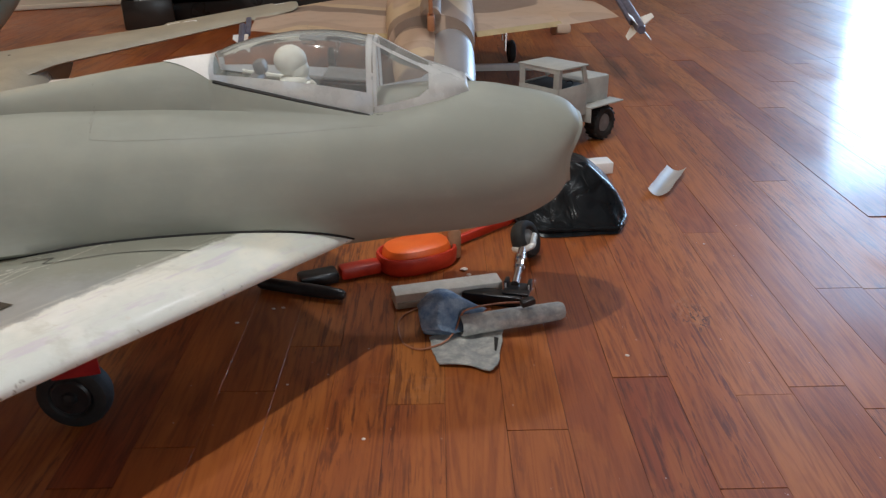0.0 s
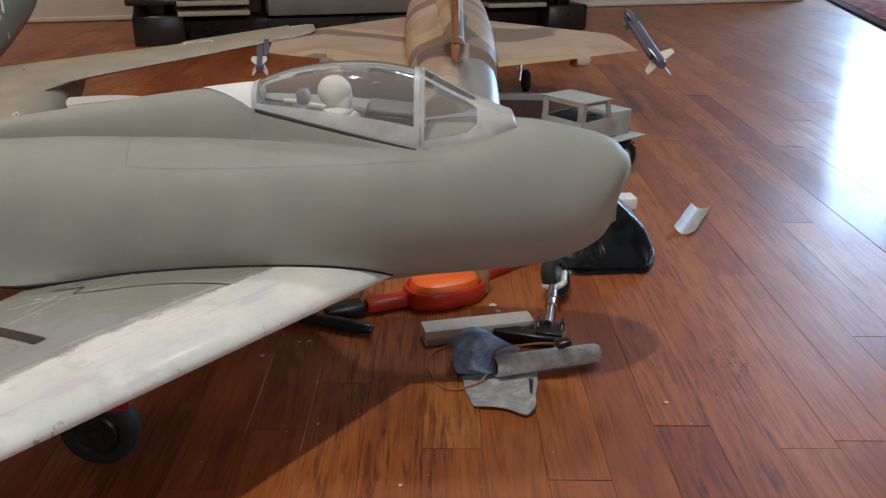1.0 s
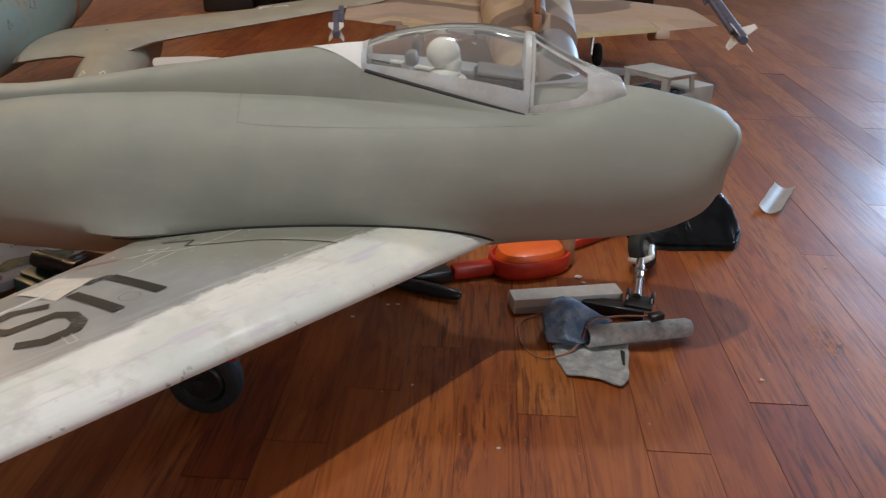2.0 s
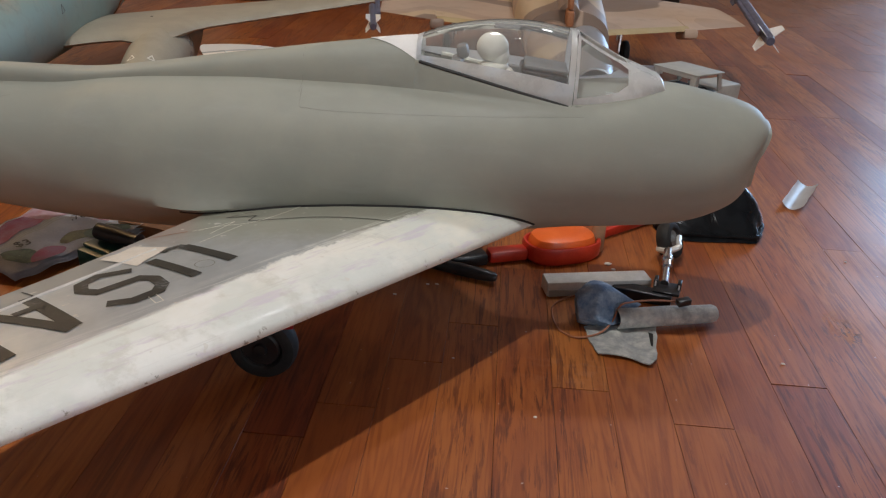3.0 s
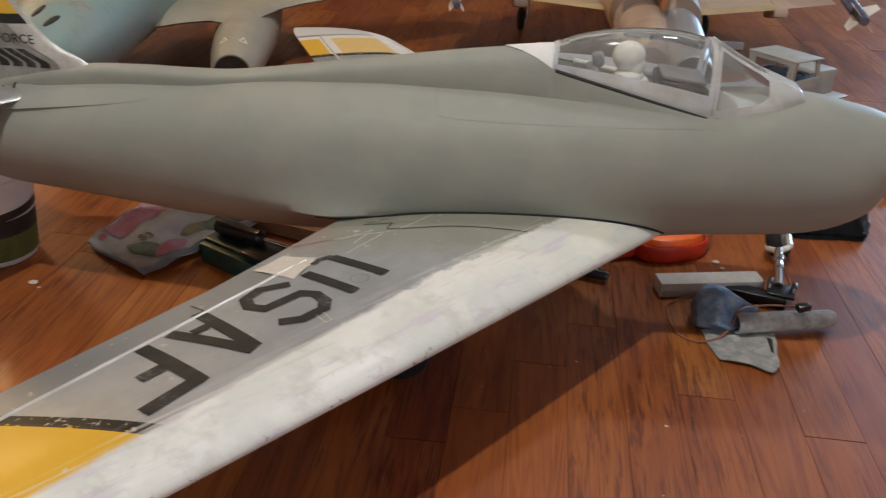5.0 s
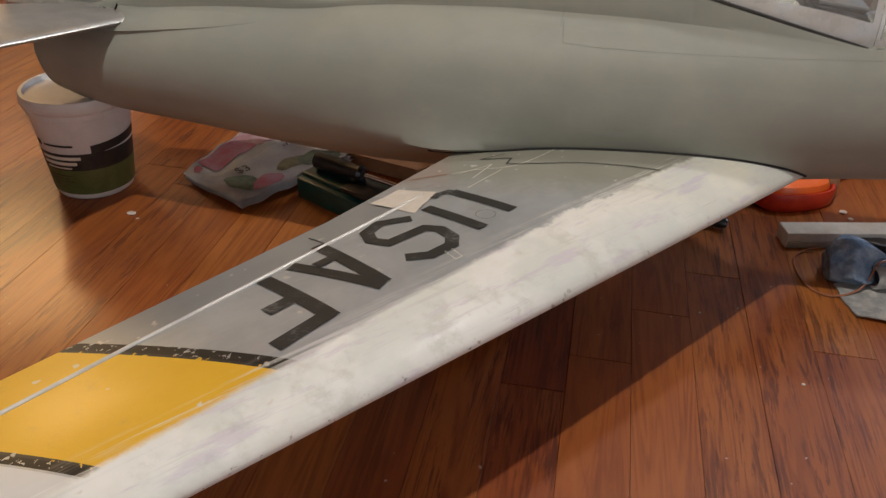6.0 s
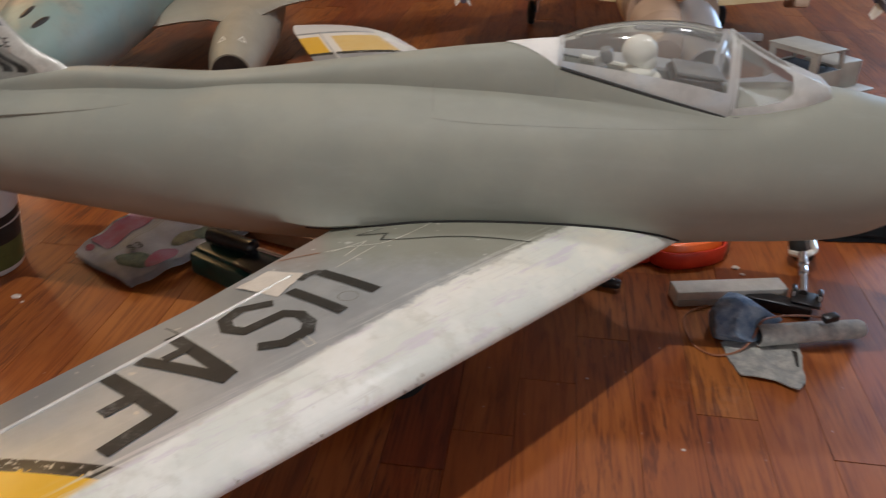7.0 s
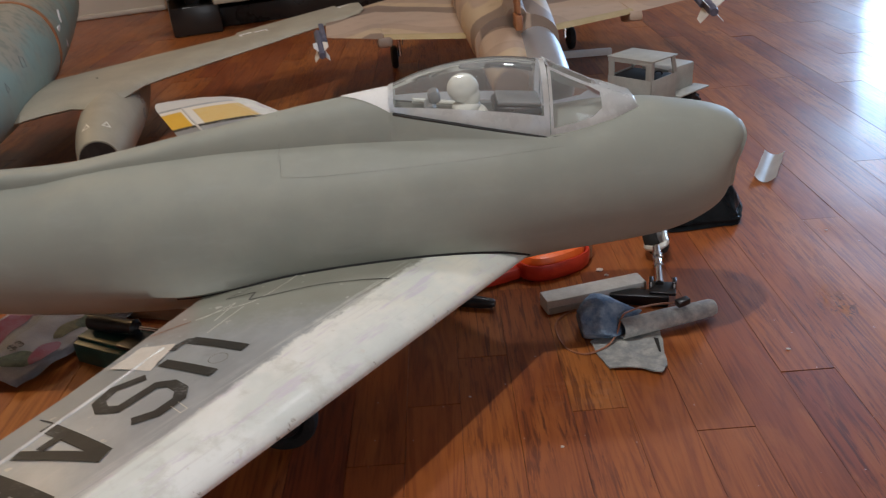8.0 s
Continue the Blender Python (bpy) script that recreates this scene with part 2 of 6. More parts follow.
    n.put(span.inputs[0], n.m("MULTIPLY", d, 46.0))
    n.put(span.inputs[1], n.m("MULTIPLY", s, 11.0))
    blot = n.noise(span.outputs[0], 1.0, 6, 0.66)
    fill = n.mix(n.smooth(streak, 0.4, 0.75), (0.86, 0.87, 0.84), (0.79, 0.79, 0.73))
    root = n.m("SUBTRACT", 1.0, n.smooth(n.m("ADD", s, n.m("MULTIPLY", ragged, 0.08)), 0.12, 0.30))
    fill = n.mix(n.m("MULTIPLY", root, 0.7), fill, (0.85, 0.82, 0.69))
    cast = n.noise(n.plus(p, (1.0, 5.0, 0.0)), 13.0, 4, 0.6)
    fill = n.mix(n.m("MULTIPLY", n.smooth(cast, 0.42, 0.62), 0.75), fill, (0.70, 0.74, 0.70))
    fill = n.mix(n.m("MULTIPLY", n.smooth(blot, 0.52, 0.63), 0.62), fill, (0.66, 0.60, 0.69))
    grey = n.noise(n.plus(p, (3.0, 1.0, 0.0)), 26.0, 6, 0.65)
    fill = n.mix(n.m("MULTIPLY", n.smooth(grey, 0.54, 0.68), 0.45), fill, (0.56, 0.56, 0.49))
    fill = n.mix(n.m("MULTIPLY", n.smooth(brushed, 0.56, 0.72), 0.45), fill, (0.60, 0.59, 0.56))
    cover = n.m("MAXIMUM", white, n.m("MULTIPLY", smear, 0.75))
    colour = n.mix(cover, silver, fill)
    nick = n.m("MULTIPLY", n.m("SUBTRACT", 1.0, n.smooth(d, 0.0, 0.006)), n.smooth(n.noise(p, 120.0, 4, 0.7), 0.60, 0.68))
    colour = n.mix(n.m("MULTIPLY", nick, 0.8), colour, (0.20, 0.17, 0.13))
    dirt = n.noise(n.plus(p, (9.0, 4.0, 0.0)), 34.0, 6, 0.7)
    colour = n.mix(n.m("MULTIPLY", n.smooth(dirt, 0.58, 0.8), 0.25), colour, (0.24, 0.23, 0.20))
    fleck = n.smooth(n.noise(n.plus(p, (2.0, 7.0, 0.0)), 75.0, 2, 0.5), 0.70, 0.73)
    colour = n.mix(n.m("MULTIPLY", fleck, 0.7), colour, (0.72, 0.70, 0.64))
    rough = n.m("MULTIPLY_ADD", white, 0.20, n.m("MULTIPLY_ADD", streak, 0.15, 0.30))
    metal = n.m("MULTIPLY", n.m("SUBTRACT", 1.0, n.m("MAXIMUM", cover, n.m("MAXIMUM", yellow, n.m("MAXIMUM", tip, olive)))), 0.50)
    relief = n.m("ADD", n.m("MULTIPLY", ragged, 0.6), n.m("MULTIPLY", white, n.m("ADD", 0.6, n.m("ADD", blot, n.m("MULTIPLY", brushed, 0.4)))))
    return n.finish(colour, rough, metal, n.bump(relief, 0.40, 0.0012), 0.10, 0.15)


def primer():
    n = Nodes("grey_primer")
    p = n.pos.outputs["Position"]
    x, y, z = n.xyz
    cloud, fine = n.noise(p, 9.0, 5, 0.6), n.noise(p, 900.0, 2)
    streak = n.noise(n.scaled(p, (14.0, 40.0, 60.0)), 1.0, 5, 0.6)
    colour = n.mix(n.smooth(cloud, 0.35, 0.7), (0.310, 0.324, 0.284), (0.366, 0.372, 0.318))
    colour = n.mix(n.m("MULTIPLY", n.smooth(streak, 0.5, 0.75), 0.25), colour, (0.41, 0.42, 0.40))
    rough = n.m("MULTIPLY_ADD", cloud, 0.16, 0.46)
    return n.finish(colour, rough, 0.0, n.bump(n.m("ADD", n.m("MULTIPLY", fine, 0.3), cloud), 0.12, 0.0015), 0.0, 0.1, 0.35)


def clear_plastic():
    """Clear vacuum-formed plastic: mostly see-through, a little haze, gloss that grows at grazing angles."""
    n = Nodes("clear_canopy_plastic")
    p = n.pos.outputs["Position"]
    tr = n.t.nodes.new("ShaderNodeBsdfTransparent")
    tr.inputs[0].default_value = (0.93, 0.94, 0.94, 1)
    haze = n.t.nodes.new("ShaderNodeBsdfDiffuse")
    haze.inputs[0].default_value = (0.80, 0.80, 0.77, 1)
    gl = n.t.nodes.new("ShaderNodeBsdfGlossy")
    gl.inputs["Roughness"].default_value = 0.05
    fr = n.t.nodes.new("ShaderNodeFresnel")
    fr.inputs[0].default_value = 1.47
    a, b = n.t.nodes.new("ShaderNodeMixShader"), n.t.nodes.new("ShaderNodeMixShader")
    n.put(a.inputs[0], n.m("MULTIPLY_ADD", n.smooth(n.noise(p, 24.0, 3, 0.5), 0.3, 0.75), 0.05, 0.15))
    n.t.links.new(tr.outputs[0], a.inputs[1])
    n.t.links.new(haze.outputs[0], a.inputs[2])
    n.t.links.new(fr.outputs[0], b.inputs[0])
    n.t.links.new(a.outputs[0], b.inputs[1])
    n.t.links.new(gl.outputs[0], b.inputs[2])
    n.t.links.new(b.outputs[0], n.out.inputs[0])
    return n.mat


def camo(name, bands, scallop):
    """Desert camouflage in wavy tan, brown and sand bands."""
    n = Nodes(name)
    p = n.pos.outputs["Position"]
    x, y, z = n.xyz
    wob = n.noise(p, 3.0, 1)
    v = n.m("ADD", n.m("MULTIPLY", y, bands), n.m("ADD", n.m("MULTIPLY", wob, 1.5), n.m("MULTIPLY", n.m("ABSOLUTE", n.m("SINE", n.m("MULTIPLY", x, scallop))), 0.22)))
    f = n.m("FRACT", v)
    colour = n.ramp(f, [(0.0, (0.53, 0.395, 0.295)), (0.38, (0.53, 0.395, 0.295)), (0.40, (0.275, 0.20, 0.155)), (0.66, (0.275, 0.20, 0.155)), (0.68, (0.57, 0.435, 0.285)), (0.82, (0.57, 0.435, 0.285)), (0.84, (0.46, 0.335, 0.25))])
    dirt = n.noise(p, 30.0, 5)
    colour = n.mix(n.m("MULTIPLY", n.smooth(dirt, 0.5, 0.8), 0.3), colour, (0.30, 0.22, 0.15))
    return n.finish(colour, n.m("MULTIPLY_ADD", dirt, 0.2, 0.4), 0.0, n.bump(dirt, 0.1, 0.001))


def mottle():
    """Pale blue-green with grey-brown mottling, as on an old fighter model."""
    n = Nodes("mottled_blue_green")
    p = n.pos.outputs["Position"]
    a, b = n.noise(p, 11.0, 4), n.noise(p, 45.0, 4)
    x, y, z = n.xyz
    blue = n.mix(n.smooth(a, 0.40, 0.65), (0.27, 0.37, 0.34), (0.31, 0.36, 0.31))
    blue = n.mix(n.m("MULTIPLY", n.smooth(b, 0.50, 0.68), 0.40), blue, (0.24, 0.29, 0.26))
    tan = n.mix(n.smooth(b, 0.45, 0.60), (0.36, 0.32, 0.25), (0.235, 0.235, 0.185))
    back = n.smooth(n.m("ADD", z, n.m("MULTIPLY", n.m("SUBTRACT", a, 0.5), 0.22)), 0.195, 0.265)
    colour = n.mix(n.m("MULTIPLY", back, 0.85), blue, tan)
    return n.finish(colour, 0.48, 0.0, n.bump(b, 0.1, 0.001))


def crumpled(name, c1, c2, c3):
    n = Nodes(name)
    p = n.pos.outputs["Position"]
    a, b, w = n.noise(p, 48.0, 6, 0.7), n.noise(p, 900.0, 3), n.noise(p, 150.0, 4, 0.6)
    colour = n.mix(n.smooth(a, 0.35, 0.65), c1, c2)
    colour = n.mix(n.m("MULTIPLY", n.smooth(w, 0.45, 0.65), 0.5), colour, c3)
    return n.finish(colour, 0.85, 0.0, n.bump(n.m("ADD", b, n.m("MULTIPLY", w, 2.0)), 0.5, 0.0015), 0.0, 0.1, 0.25)


def wrinkled_vinyl():
    n = Nodes("black_vinyl")
    p = n.pos.outputs["Position"]
    folds, fine = n.noise(n.scaled(p, (38.0, 22.0, 30.0)), 1.0, 4, 0.55, 1.2), n.noise(p, 700.0, 2)
    colour = n.mix(n.smooth(folds, 0.35, 0.65), (0.004, 0.005, 0.006), (0.011, 0.013, 0.015))
    return n.finish(colour, n.m("MULTIPLY_ADD", fine, 0.10, 0.20), 0.0, n.bump(n.m("ADD", folds, n.m("MULTIPLY", fine, 0.02)), 0.35, 0.005), 0.0, 0.1, 0.14)


def worn_marking():
    """Black stencil paint with rubbed and scratched places."""
    n = Nodes("worn_black_marking")
    p = n.pos.outputs["Position"]
    wide, fine = n.noise(p, 34.0, 4, 0.6), n.noise(n.scaled(p, (1.0, 2.6, 1.0)), 210.0, 4, 0.7)
    colour = n.mix(wide, (0.014, 0.014, 0.013), (0.036, 0.036, 0.034))
    rubbed = n.m("MULTIPLY", n.smooth(wide, 0.50, 0.66), n.smooth(fine, 0.46, 0.62))
    colour = n.mix(n.m("MULTIPLY", rubbed, 0.75), colour, (0.20, 0.205, 0.205))
    return n.finish(colour, 0.48, 0.0, n.bump(fine, 0.2, 0.0005))


def rug_weave():
    n = Nodes("red_patterned_rug")
    p = n.pos.outputs["Position"]
    w, f = n.voronoi(p, 16.0), n.noise(p, 500.0, 3)
    colour = n.ramp(w, [(0.0, (0.30, 0.05, 0.06)), (0.3, (0.42, 0.10, 0.11)), (0.5, (0.25, 0.12, 0.12)), (0.75, (0.50, 0.24, 0.22))])
    return n.finish(colour, 0.95, 0.0, n.bump(f, 0.6, 0.003), 0.0, 0.1, 0.1)


YC = 0.797
WOOD = wood_floor()
WING = wing_paint()
PRIMER = primer()
CLEAR = clear_plastic()
CAMO = camo("desert_camouflage", 3.4, 26.0)
WING_CAMO = camo("desert_wing_camouflage", 1.7, 10.0)
MOTTLE = mottle()
GAP = plain("dark_subfloor", (0.020, 0.012, 0.008), (0.035, 0.02, 0.012), 0.9)
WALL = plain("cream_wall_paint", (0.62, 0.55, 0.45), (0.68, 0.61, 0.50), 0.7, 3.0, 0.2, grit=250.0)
# darker than the cream wall so that unseen walls bounce less light
DARKENED_WALL = plain("darkened_unseen_wall", (0.26, 0.23, 0.20), (0.31, 0.28, 0.24), 0.7, 3.0, 0.2, grit=250.0)
TRIM = plain("white_gloss_trim", (0.72, 0.66, 0.56), (0.78, 0.72, 0.62), 0.35, 5.0, 0.05)
CEILING = plain("white_ceiling_paint", (0.76, 0.74, 0.70), (0.82, 0.80, 0.76), 0.85, 3.0, 0.2)
WHITE = plain("white_primer", (0.83, 0.82, 0.80), (0.89, 0.88, 0.86), 0.5, 60.0, 0.2)
FROST = plain("frosted_white_plastic", (0.86, 0.86, 0.85), (0.91, 0.91, 0.90), 0.28, 50.0, 0.08, coat=0.2)
CREAM = plain("cream_resin", (0.78, 0.76, 0.67), (0.86, 0.84, 0.75), 0.55, 90.0, 0.2)
SILVER = plain("silver_dope", (0.46, 0.46, 0.45), (0.58, 0.57, 0.55), 0.30, 35.0, 0.12, metal=0.55)
PALE_SILVER = plain("scuffed_silver_paint", (0.40, 0.41, 0.41), (0.56, 0.56, 0.54), 0.38, 26.0, 0.2, metal=0.3)
PALE_BEAD = plain("rubbed_pale_silver", (0.62, 0.62, 0.60), (0.76, 0.75, 0.70), 0.32, 60.0, 0.2, metal=0.25)
SCUFFED = plain("scuffed_white_silver", (0.52, 0.51, 0.47), (0.72, 0.71, 0.67), 0.42, 45.0, 0.3, metal=0.1)
OLIVE_SILVER = plain("tarnished_silver_paint", (0.30, 0.30, 0.27), (0.44, 0.44, 0.41), 0.42, 60.0, 0.2, metal=0.25)
CHROME = plain("bright_chrome", (0.70, 0.70, 0.70), (0.80, 0.80, 0.80), 0.14, 80.0, 0.03, metal=1.0)
BLACK = plain("black_paint", (0.018, 0.018, 0.018), (0.035, 0.034, 0.032), 0.45, 80.0, 0.2)
DECAL = worn_marking()
RUBBER = plain("black_rubber", (0.008, 0.008, 0.008), (0.018, 0.017, 0.016), 0.70, 120.0, 0.35)
PLASTIC = plain("black_plastic", (0.012, 0.012, 0.013), (0.022, 0.022, 0.023), 0.32, 60.0, 0.08)
GREY_PLASTIC = plain("grey_plastic", (0.16, 0.16, 0.16), (0.22, 0.22, 0.215), 0.5, 60.0, 0.15)
SCRIBE = plain("scribed_grey_line", (0.20, 0.205, 0.18), (0.31, 0.32, 0.28), 0.6, 90.0, 0.1)
LACQUER = plain("black_lacquered_wood", (0.014, 0.012, 0.011), (0.026, 0.022, 0.019), 0.28, 8.0, 0.08)
GREY_METAL = plain("grey_painted_panel", (0.17, 0.17, 0.15), (0.22, 0.22, 0.195), 0.4, 10.0, 0.1)
ORANGE = plain("orange_plastic", (0.82, 0.13, 0.018), (0.90, 0.17, 0.028), 0.35, 30.0, 0.06)
RED = plain("red_plastic", (0.50, 0.028, 0.014), (0.62, 0.05, 0.02), 0.38, 40.0, 0.08)
RED_PAINT = plain("red_paint", (0.27, 0.012, 0.016), (0.36, 0.025, 0.022), 0.4, 60.0, 0.1)
YELLOW = plain("yellow_paint", (0.72, 0.43, 0.04), (0.80, 0.50, 0.07), 0.4, 40.0, 0.1)
SHEET = plain("bare_grey_styrene", (0.41, 0.415, 0.385), (0.48, 0.48, 0.44), 0.5, 50.0, 0.1)
BAR = plain("pale_grey_foam_block", (0.70, 0.70, 0.64), (0.80, 0.80, 0.74), 0.75, 90.0, 0.4)
GREENBOX = plain("dark_green_plastic", (0.010, 0.045, 0.036), (0.016, 0.07, 0.055), 0.35, 40.0, 0.08)
VINYL = wrinkled_vinyl()
POLISHED = plain("polished_blue_silver", (0.58, 0.62, 0.68), (0.68, 0.71, 0.76), 0.34, 9.0, 0.0, metal=0.75)
CLOTH = crumpled("blue_grey_cloth", (0.12, 0.19, 0.31), (0.36, 0.45, 0.56), (0.20, 0.28, 0.40))
FELT = crumpled("grey_fibre_wrap", (0.32, 0.33, 0.33), (0.60, 0.60, 0.56), (0.38, 0.40, 0.42))
COPPER = plain("brown_insulated_wire", (0.30, 0.115, 0.055), (0.38, 0.16, 0.085), 0.5, 100.0, 0.05)
TUBWHITE = plain("translucent_white_tub", (0.72, 0.71, 0.70), (0.80, 0.79, 0.77), 0.35, 30.0, 0.05)
TUBGREEN = plain("green_label", (0.085, 0.11, 0.035), (0.12, 0.15, 0.05), 0.4, 60.0, 0.05)
PAPER = plain("newsprint", (0.46, 0.46, 0.50), (0.62, 0.62, 0.64), 0.7, 32.0, 0.25)
PINK = plain("magenta_print", (0.26, 0.045, 0.085), (0.28, 0.14, 0.20), 0.7, 55.0, 0.2)
MAUVE = plain("mauve_print", (0.33, 0.16, 0.18), (0.40, 0.30, 0.34), 0.7, 70.0, 0.2)
OLIVE = plain("olive_print", (0.05, 0.050, 0.03), (0.16, 0.15, 0.09), 0.7, 75.0, 0.2)
GREENINK = plain("green_print", (0.025, 0.050, 0.040), (0.10, 0.14, 0.11), 0.7, 75.0, 0.2)
CARD = plain("brown_cardboard", (0.32, 0.17, 0.09), (0.40, 0.22, 0.12), 0.8, 60.0, 0.3)
TAPE = plain("masking_tape", (0.64, 0.59, 0.52), (0.70, 0.65, 0.58), 0.7, 120.0, 0.3)
DEBRIS = plain("plaster_crumbs", (0.60, 0.50, 0.45), (0.72, 0.64, 0.58), 0.8, 300.0, 0.3)
RUG = rug_weave()
GREENISH = plain("grey_green_paint", (0.235, 0.235, 0.195), (0.29, 0.285, 0.235), 0.5, 16.0, 0.15)
TAN = plain("dusty_tan_paint", (0.36, 0.325, 0.25), (0.43, 0.395, 0.305), 0.5, 16.0, 0.15)
SAND = plain("sand_yellow_paint", (0.44, 0.335, 0.17), (0.52, 0.41, 0.235), 0.55, 20.0, 0.15)
MISSILE = plain("slate_missile_paint", (0.085, 0.088, 0.13), (0.14, 0.14, 0.20), 0.4, 60.0, 0.1)
BANDPAINT = plain("rust_orange_band", (0.34, 0.13, 0.05), (0.42, 0.18, 0.08), 0.55, 60.0, 0.2)


# ---- mesh helpers ----
def part(name, bm, material, parent=None, label="", smooth=True, angle=40):
    """Links a bmesh as one mesh object under a thing or a part; its points are given in the world."""
    me = bpy.data.meshes.new(name)
    bmesh.ops.recalc_face_normals(bm, faces=bm.faces)
    bm.to_mesh(me)
    bm.free()
    for mt in material if isinstance(material, (list, tuple)) else (material,):
        me.materials.append(mt)
    if smooth:
        me.shade_smooth()
        me.set_sharp_from_angle(angle=radians(angle))
    ob = new(name, me)
    if parent is not None:
        ob.parent = parent
        ob.matrix_parent_inverse = PLACES.get(parent.name, Matrix()).inverted()
    return tagged(ob, label)


PLACES = {}


def thing(name, place, label, category, group="", kind=""):
    """An Empty at the base of a thing; its parts hang under it."""
    ob = new(name)
    ob.empty_display_size = 0.02
    ob.location = place
    PLACES[ob.name] = Matrix.Translation(place)
    return tagged(ob, label, category, group, kind)


def box(bm, m, sx, sy, sz, bevel=0.0, segments=2):
    """A box of that size centred on the pose m, with its edges rounded."""
    made = bmesh.ops.create_cube(bm, size=1.0, matrix=m @ Matrix.Diagonal((sx, sy, sz, 1)))
    if bevel:
        edges = list({e for v in made["verts"] for e in v.link_edges})
        bmesh.ops.bevel(bm, geom=edges, offset=bevel, segments=segments, affect="EDGES", profile=0.5)
    return bm


def boxed(m, sx, sy, sz, bevel=0.0, segments=2):
    return box(bmesh.new(), m, sx, sy, sz, bevel, segments)


def loft(rings, bm=None, closed=True, cap_start=False, cap_end=False):
    """Skins rings of points."""
    bm = bm or bmesh.new()
    rows = [[bm.verts.new(p) for p in ring] for ring in rings]
    n = len(rows[0])
    for a, b in zip(rows, rows[1:]):
        for i in range(n if closed else n - 1):
            j = (i + 1) % n
            bm.faces.new((a[i], a[j], b[j], b[i]))
    if cap_start:
        bm.faces.new(rows[0][::-1])
    if cap_end:
        bm.faces.new(rows[-1])
    return bm


def ring(m, r, n=24, ry=None):
    ry = r if ry is None else ry
    return [m @ Vector((r * math.cos(2 * math.pi * i / n), ry * math.sin(2 * math.pi * i / n), 0)) for i in range(n)]


def turned(m, profile, n=28, bm=None, cap_start=True, cap_end=True):
    """A body turned round the z axis of the pose m; profile: (radius, height)."""
    return loft([ring(m @ Matrix.Translation((0, 0, h)), max(r, 1e-5), n) for r, h in profile], bm, True, cap_start, cap_end)


def tube(points, r, n=8, bm=None, taper=None):
    """A round rod along points."""
    pts = [Vector(p) for p in points]
    rings = []
    for i, p in enumerate(pts):
        d = (pts[min(i + 1, len(pts) - 1)] - pts[max(i - 1, 0)]).normalized()
        q = d.to_track_quat("Z", "Y").to_matrix().to_4x4()
        rings.append(ring(Matrix.Translation(p) @ q, (taper[i] if taper else r), n))
    return loft(rings, bm, True, True, True)


def spline(points, steps=6):
    """A smooth curve through points."""
    pts = [Vector(p) for p in points]
    out = []
    for i in range(len(pts) - 1):
        a, b, c, d = pts[max(i - 1, 0)], pts[i], pts[i + 1], pts[min(i + 2, len(pts) - 1)]
        for k in range(steps):
            t = k / steps
            out.append(0.5 * (2 * b + (c - a) * t + (2 * a - 5 * b + 4 * c - d) * t * t + (3 * b - a - 3 * c + d) * t ** 3))
    return out + [pts[-1]]


def lerp(table, x):
    """Smooth value of a table of (x, values...) rows at x."""
    xs = [row[0] for row in table]
    if x <= xs[0]:
        return table[0][1:]
    if x >= xs[-1]:
        return table[-1][1:]
    i = max(k for k in range(len(xs) - 1) if xs[k] <= x)
    out = []
    for c in range(1, len(table[0])):
        def slope(k):
            lo, hi = max(k - 1, 0), min(k + 1, len(xs) - 1)
            return (table[hi][c] - table[lo][c]) / (xs[hi] - xs[lo])
        h = xs[i + 1] - xs[i]
        t = (x - xs[i]) / h
        p0, p1, m0, m1 = table[i][c], table[i + 1][c], slope(i) * h, slope(i + 1) * h
        out.append((2 * t ** 3 - 3 * t * t + 1) * p0 + (t ** 3 - 2 * t * t + t) * m0 + (3 * t * t - 2 * t ** 3) * p1 + (t ** 3 - t * t) * m1)
    return out


def slab(points, z0, z1, bm=None):
    """A flat plate with that outline between two heights."""
    bm = bm or bmesh.new()
    lo = [bm.verts.new((x, y, z0)) for x, y in points]
    hi = [bm.verts.new((x, y, z1)) for x, y in points]
    bm.faces.new(lo[::-1])
    bm.faces.new(hi)
    for i in range(len(points)):
        j = (i + 1) % len(points)
        bm.faces.new((lo[i], lo[j], hi[j], hi[i]))
    return bm


def sheet(points, lift, bm=None):
    """A thin strip: pairs of points joined into quads."""
    bm = bm or bmesh.new()
    rows = [(bm.verts.new(a), bm.verts.new(b)) for a, b in points]
    for (a, b), (c, d) in zip(rows, rows[1:]):
        bm.faces.new((a, b, d, c))
    return bm

# ---- the room's shell ----
def wall(name, u0, v0, u1, v1, z0, z1, thick, material, label):
    """A wall from one place to another, thickness to the outside."""
    a, b = room(u0, v0), room(u1, v1)
    d = (b - a).normalized()
    n = Vector((d.y, -d.x, 0)) * thick
    bm = slab([(a.x, a.y), (b.x, b.y), (b.x + n.x, b.y + n.y), (a.x + n.x, a.y + n.y)], z0, z1)
    return tagged(part(name, bm, material, None, "", False), label, "wall", "", "structure")


def wall_with_window(name, u0, v0, u1, v1, w0, w1, z0, z1, height, label):
    """A wall with one opening right through it, from w0 to w1 along it and from z0 to z1."""
    a, b = room(u0, v0), room(u1, v1)
    d = (b - a).normalized()
    n = Vector((d.y, -d.x, 0)) * 0.14
    bm = bmesh.new()
    length = (b - a).length
    for s0, s1, h0, h1 in ((0, w0, 0, height), (w1, length, 0, height), (w0, w1, 0, z0), (w0, w1, z1, height)):
        p, q = a + d * s0, a + d * s1
        slab([(p.x, p.y), (q.x, q.y), (q.x + n.x, q.y + n.y), (p.x + n.x, p.y + n.y)], h0, h1, bm)
    ob = tagged(part(name, bm, WALL, None, "", False), label, "wall", "", "structure")
    return ob, a, d, n


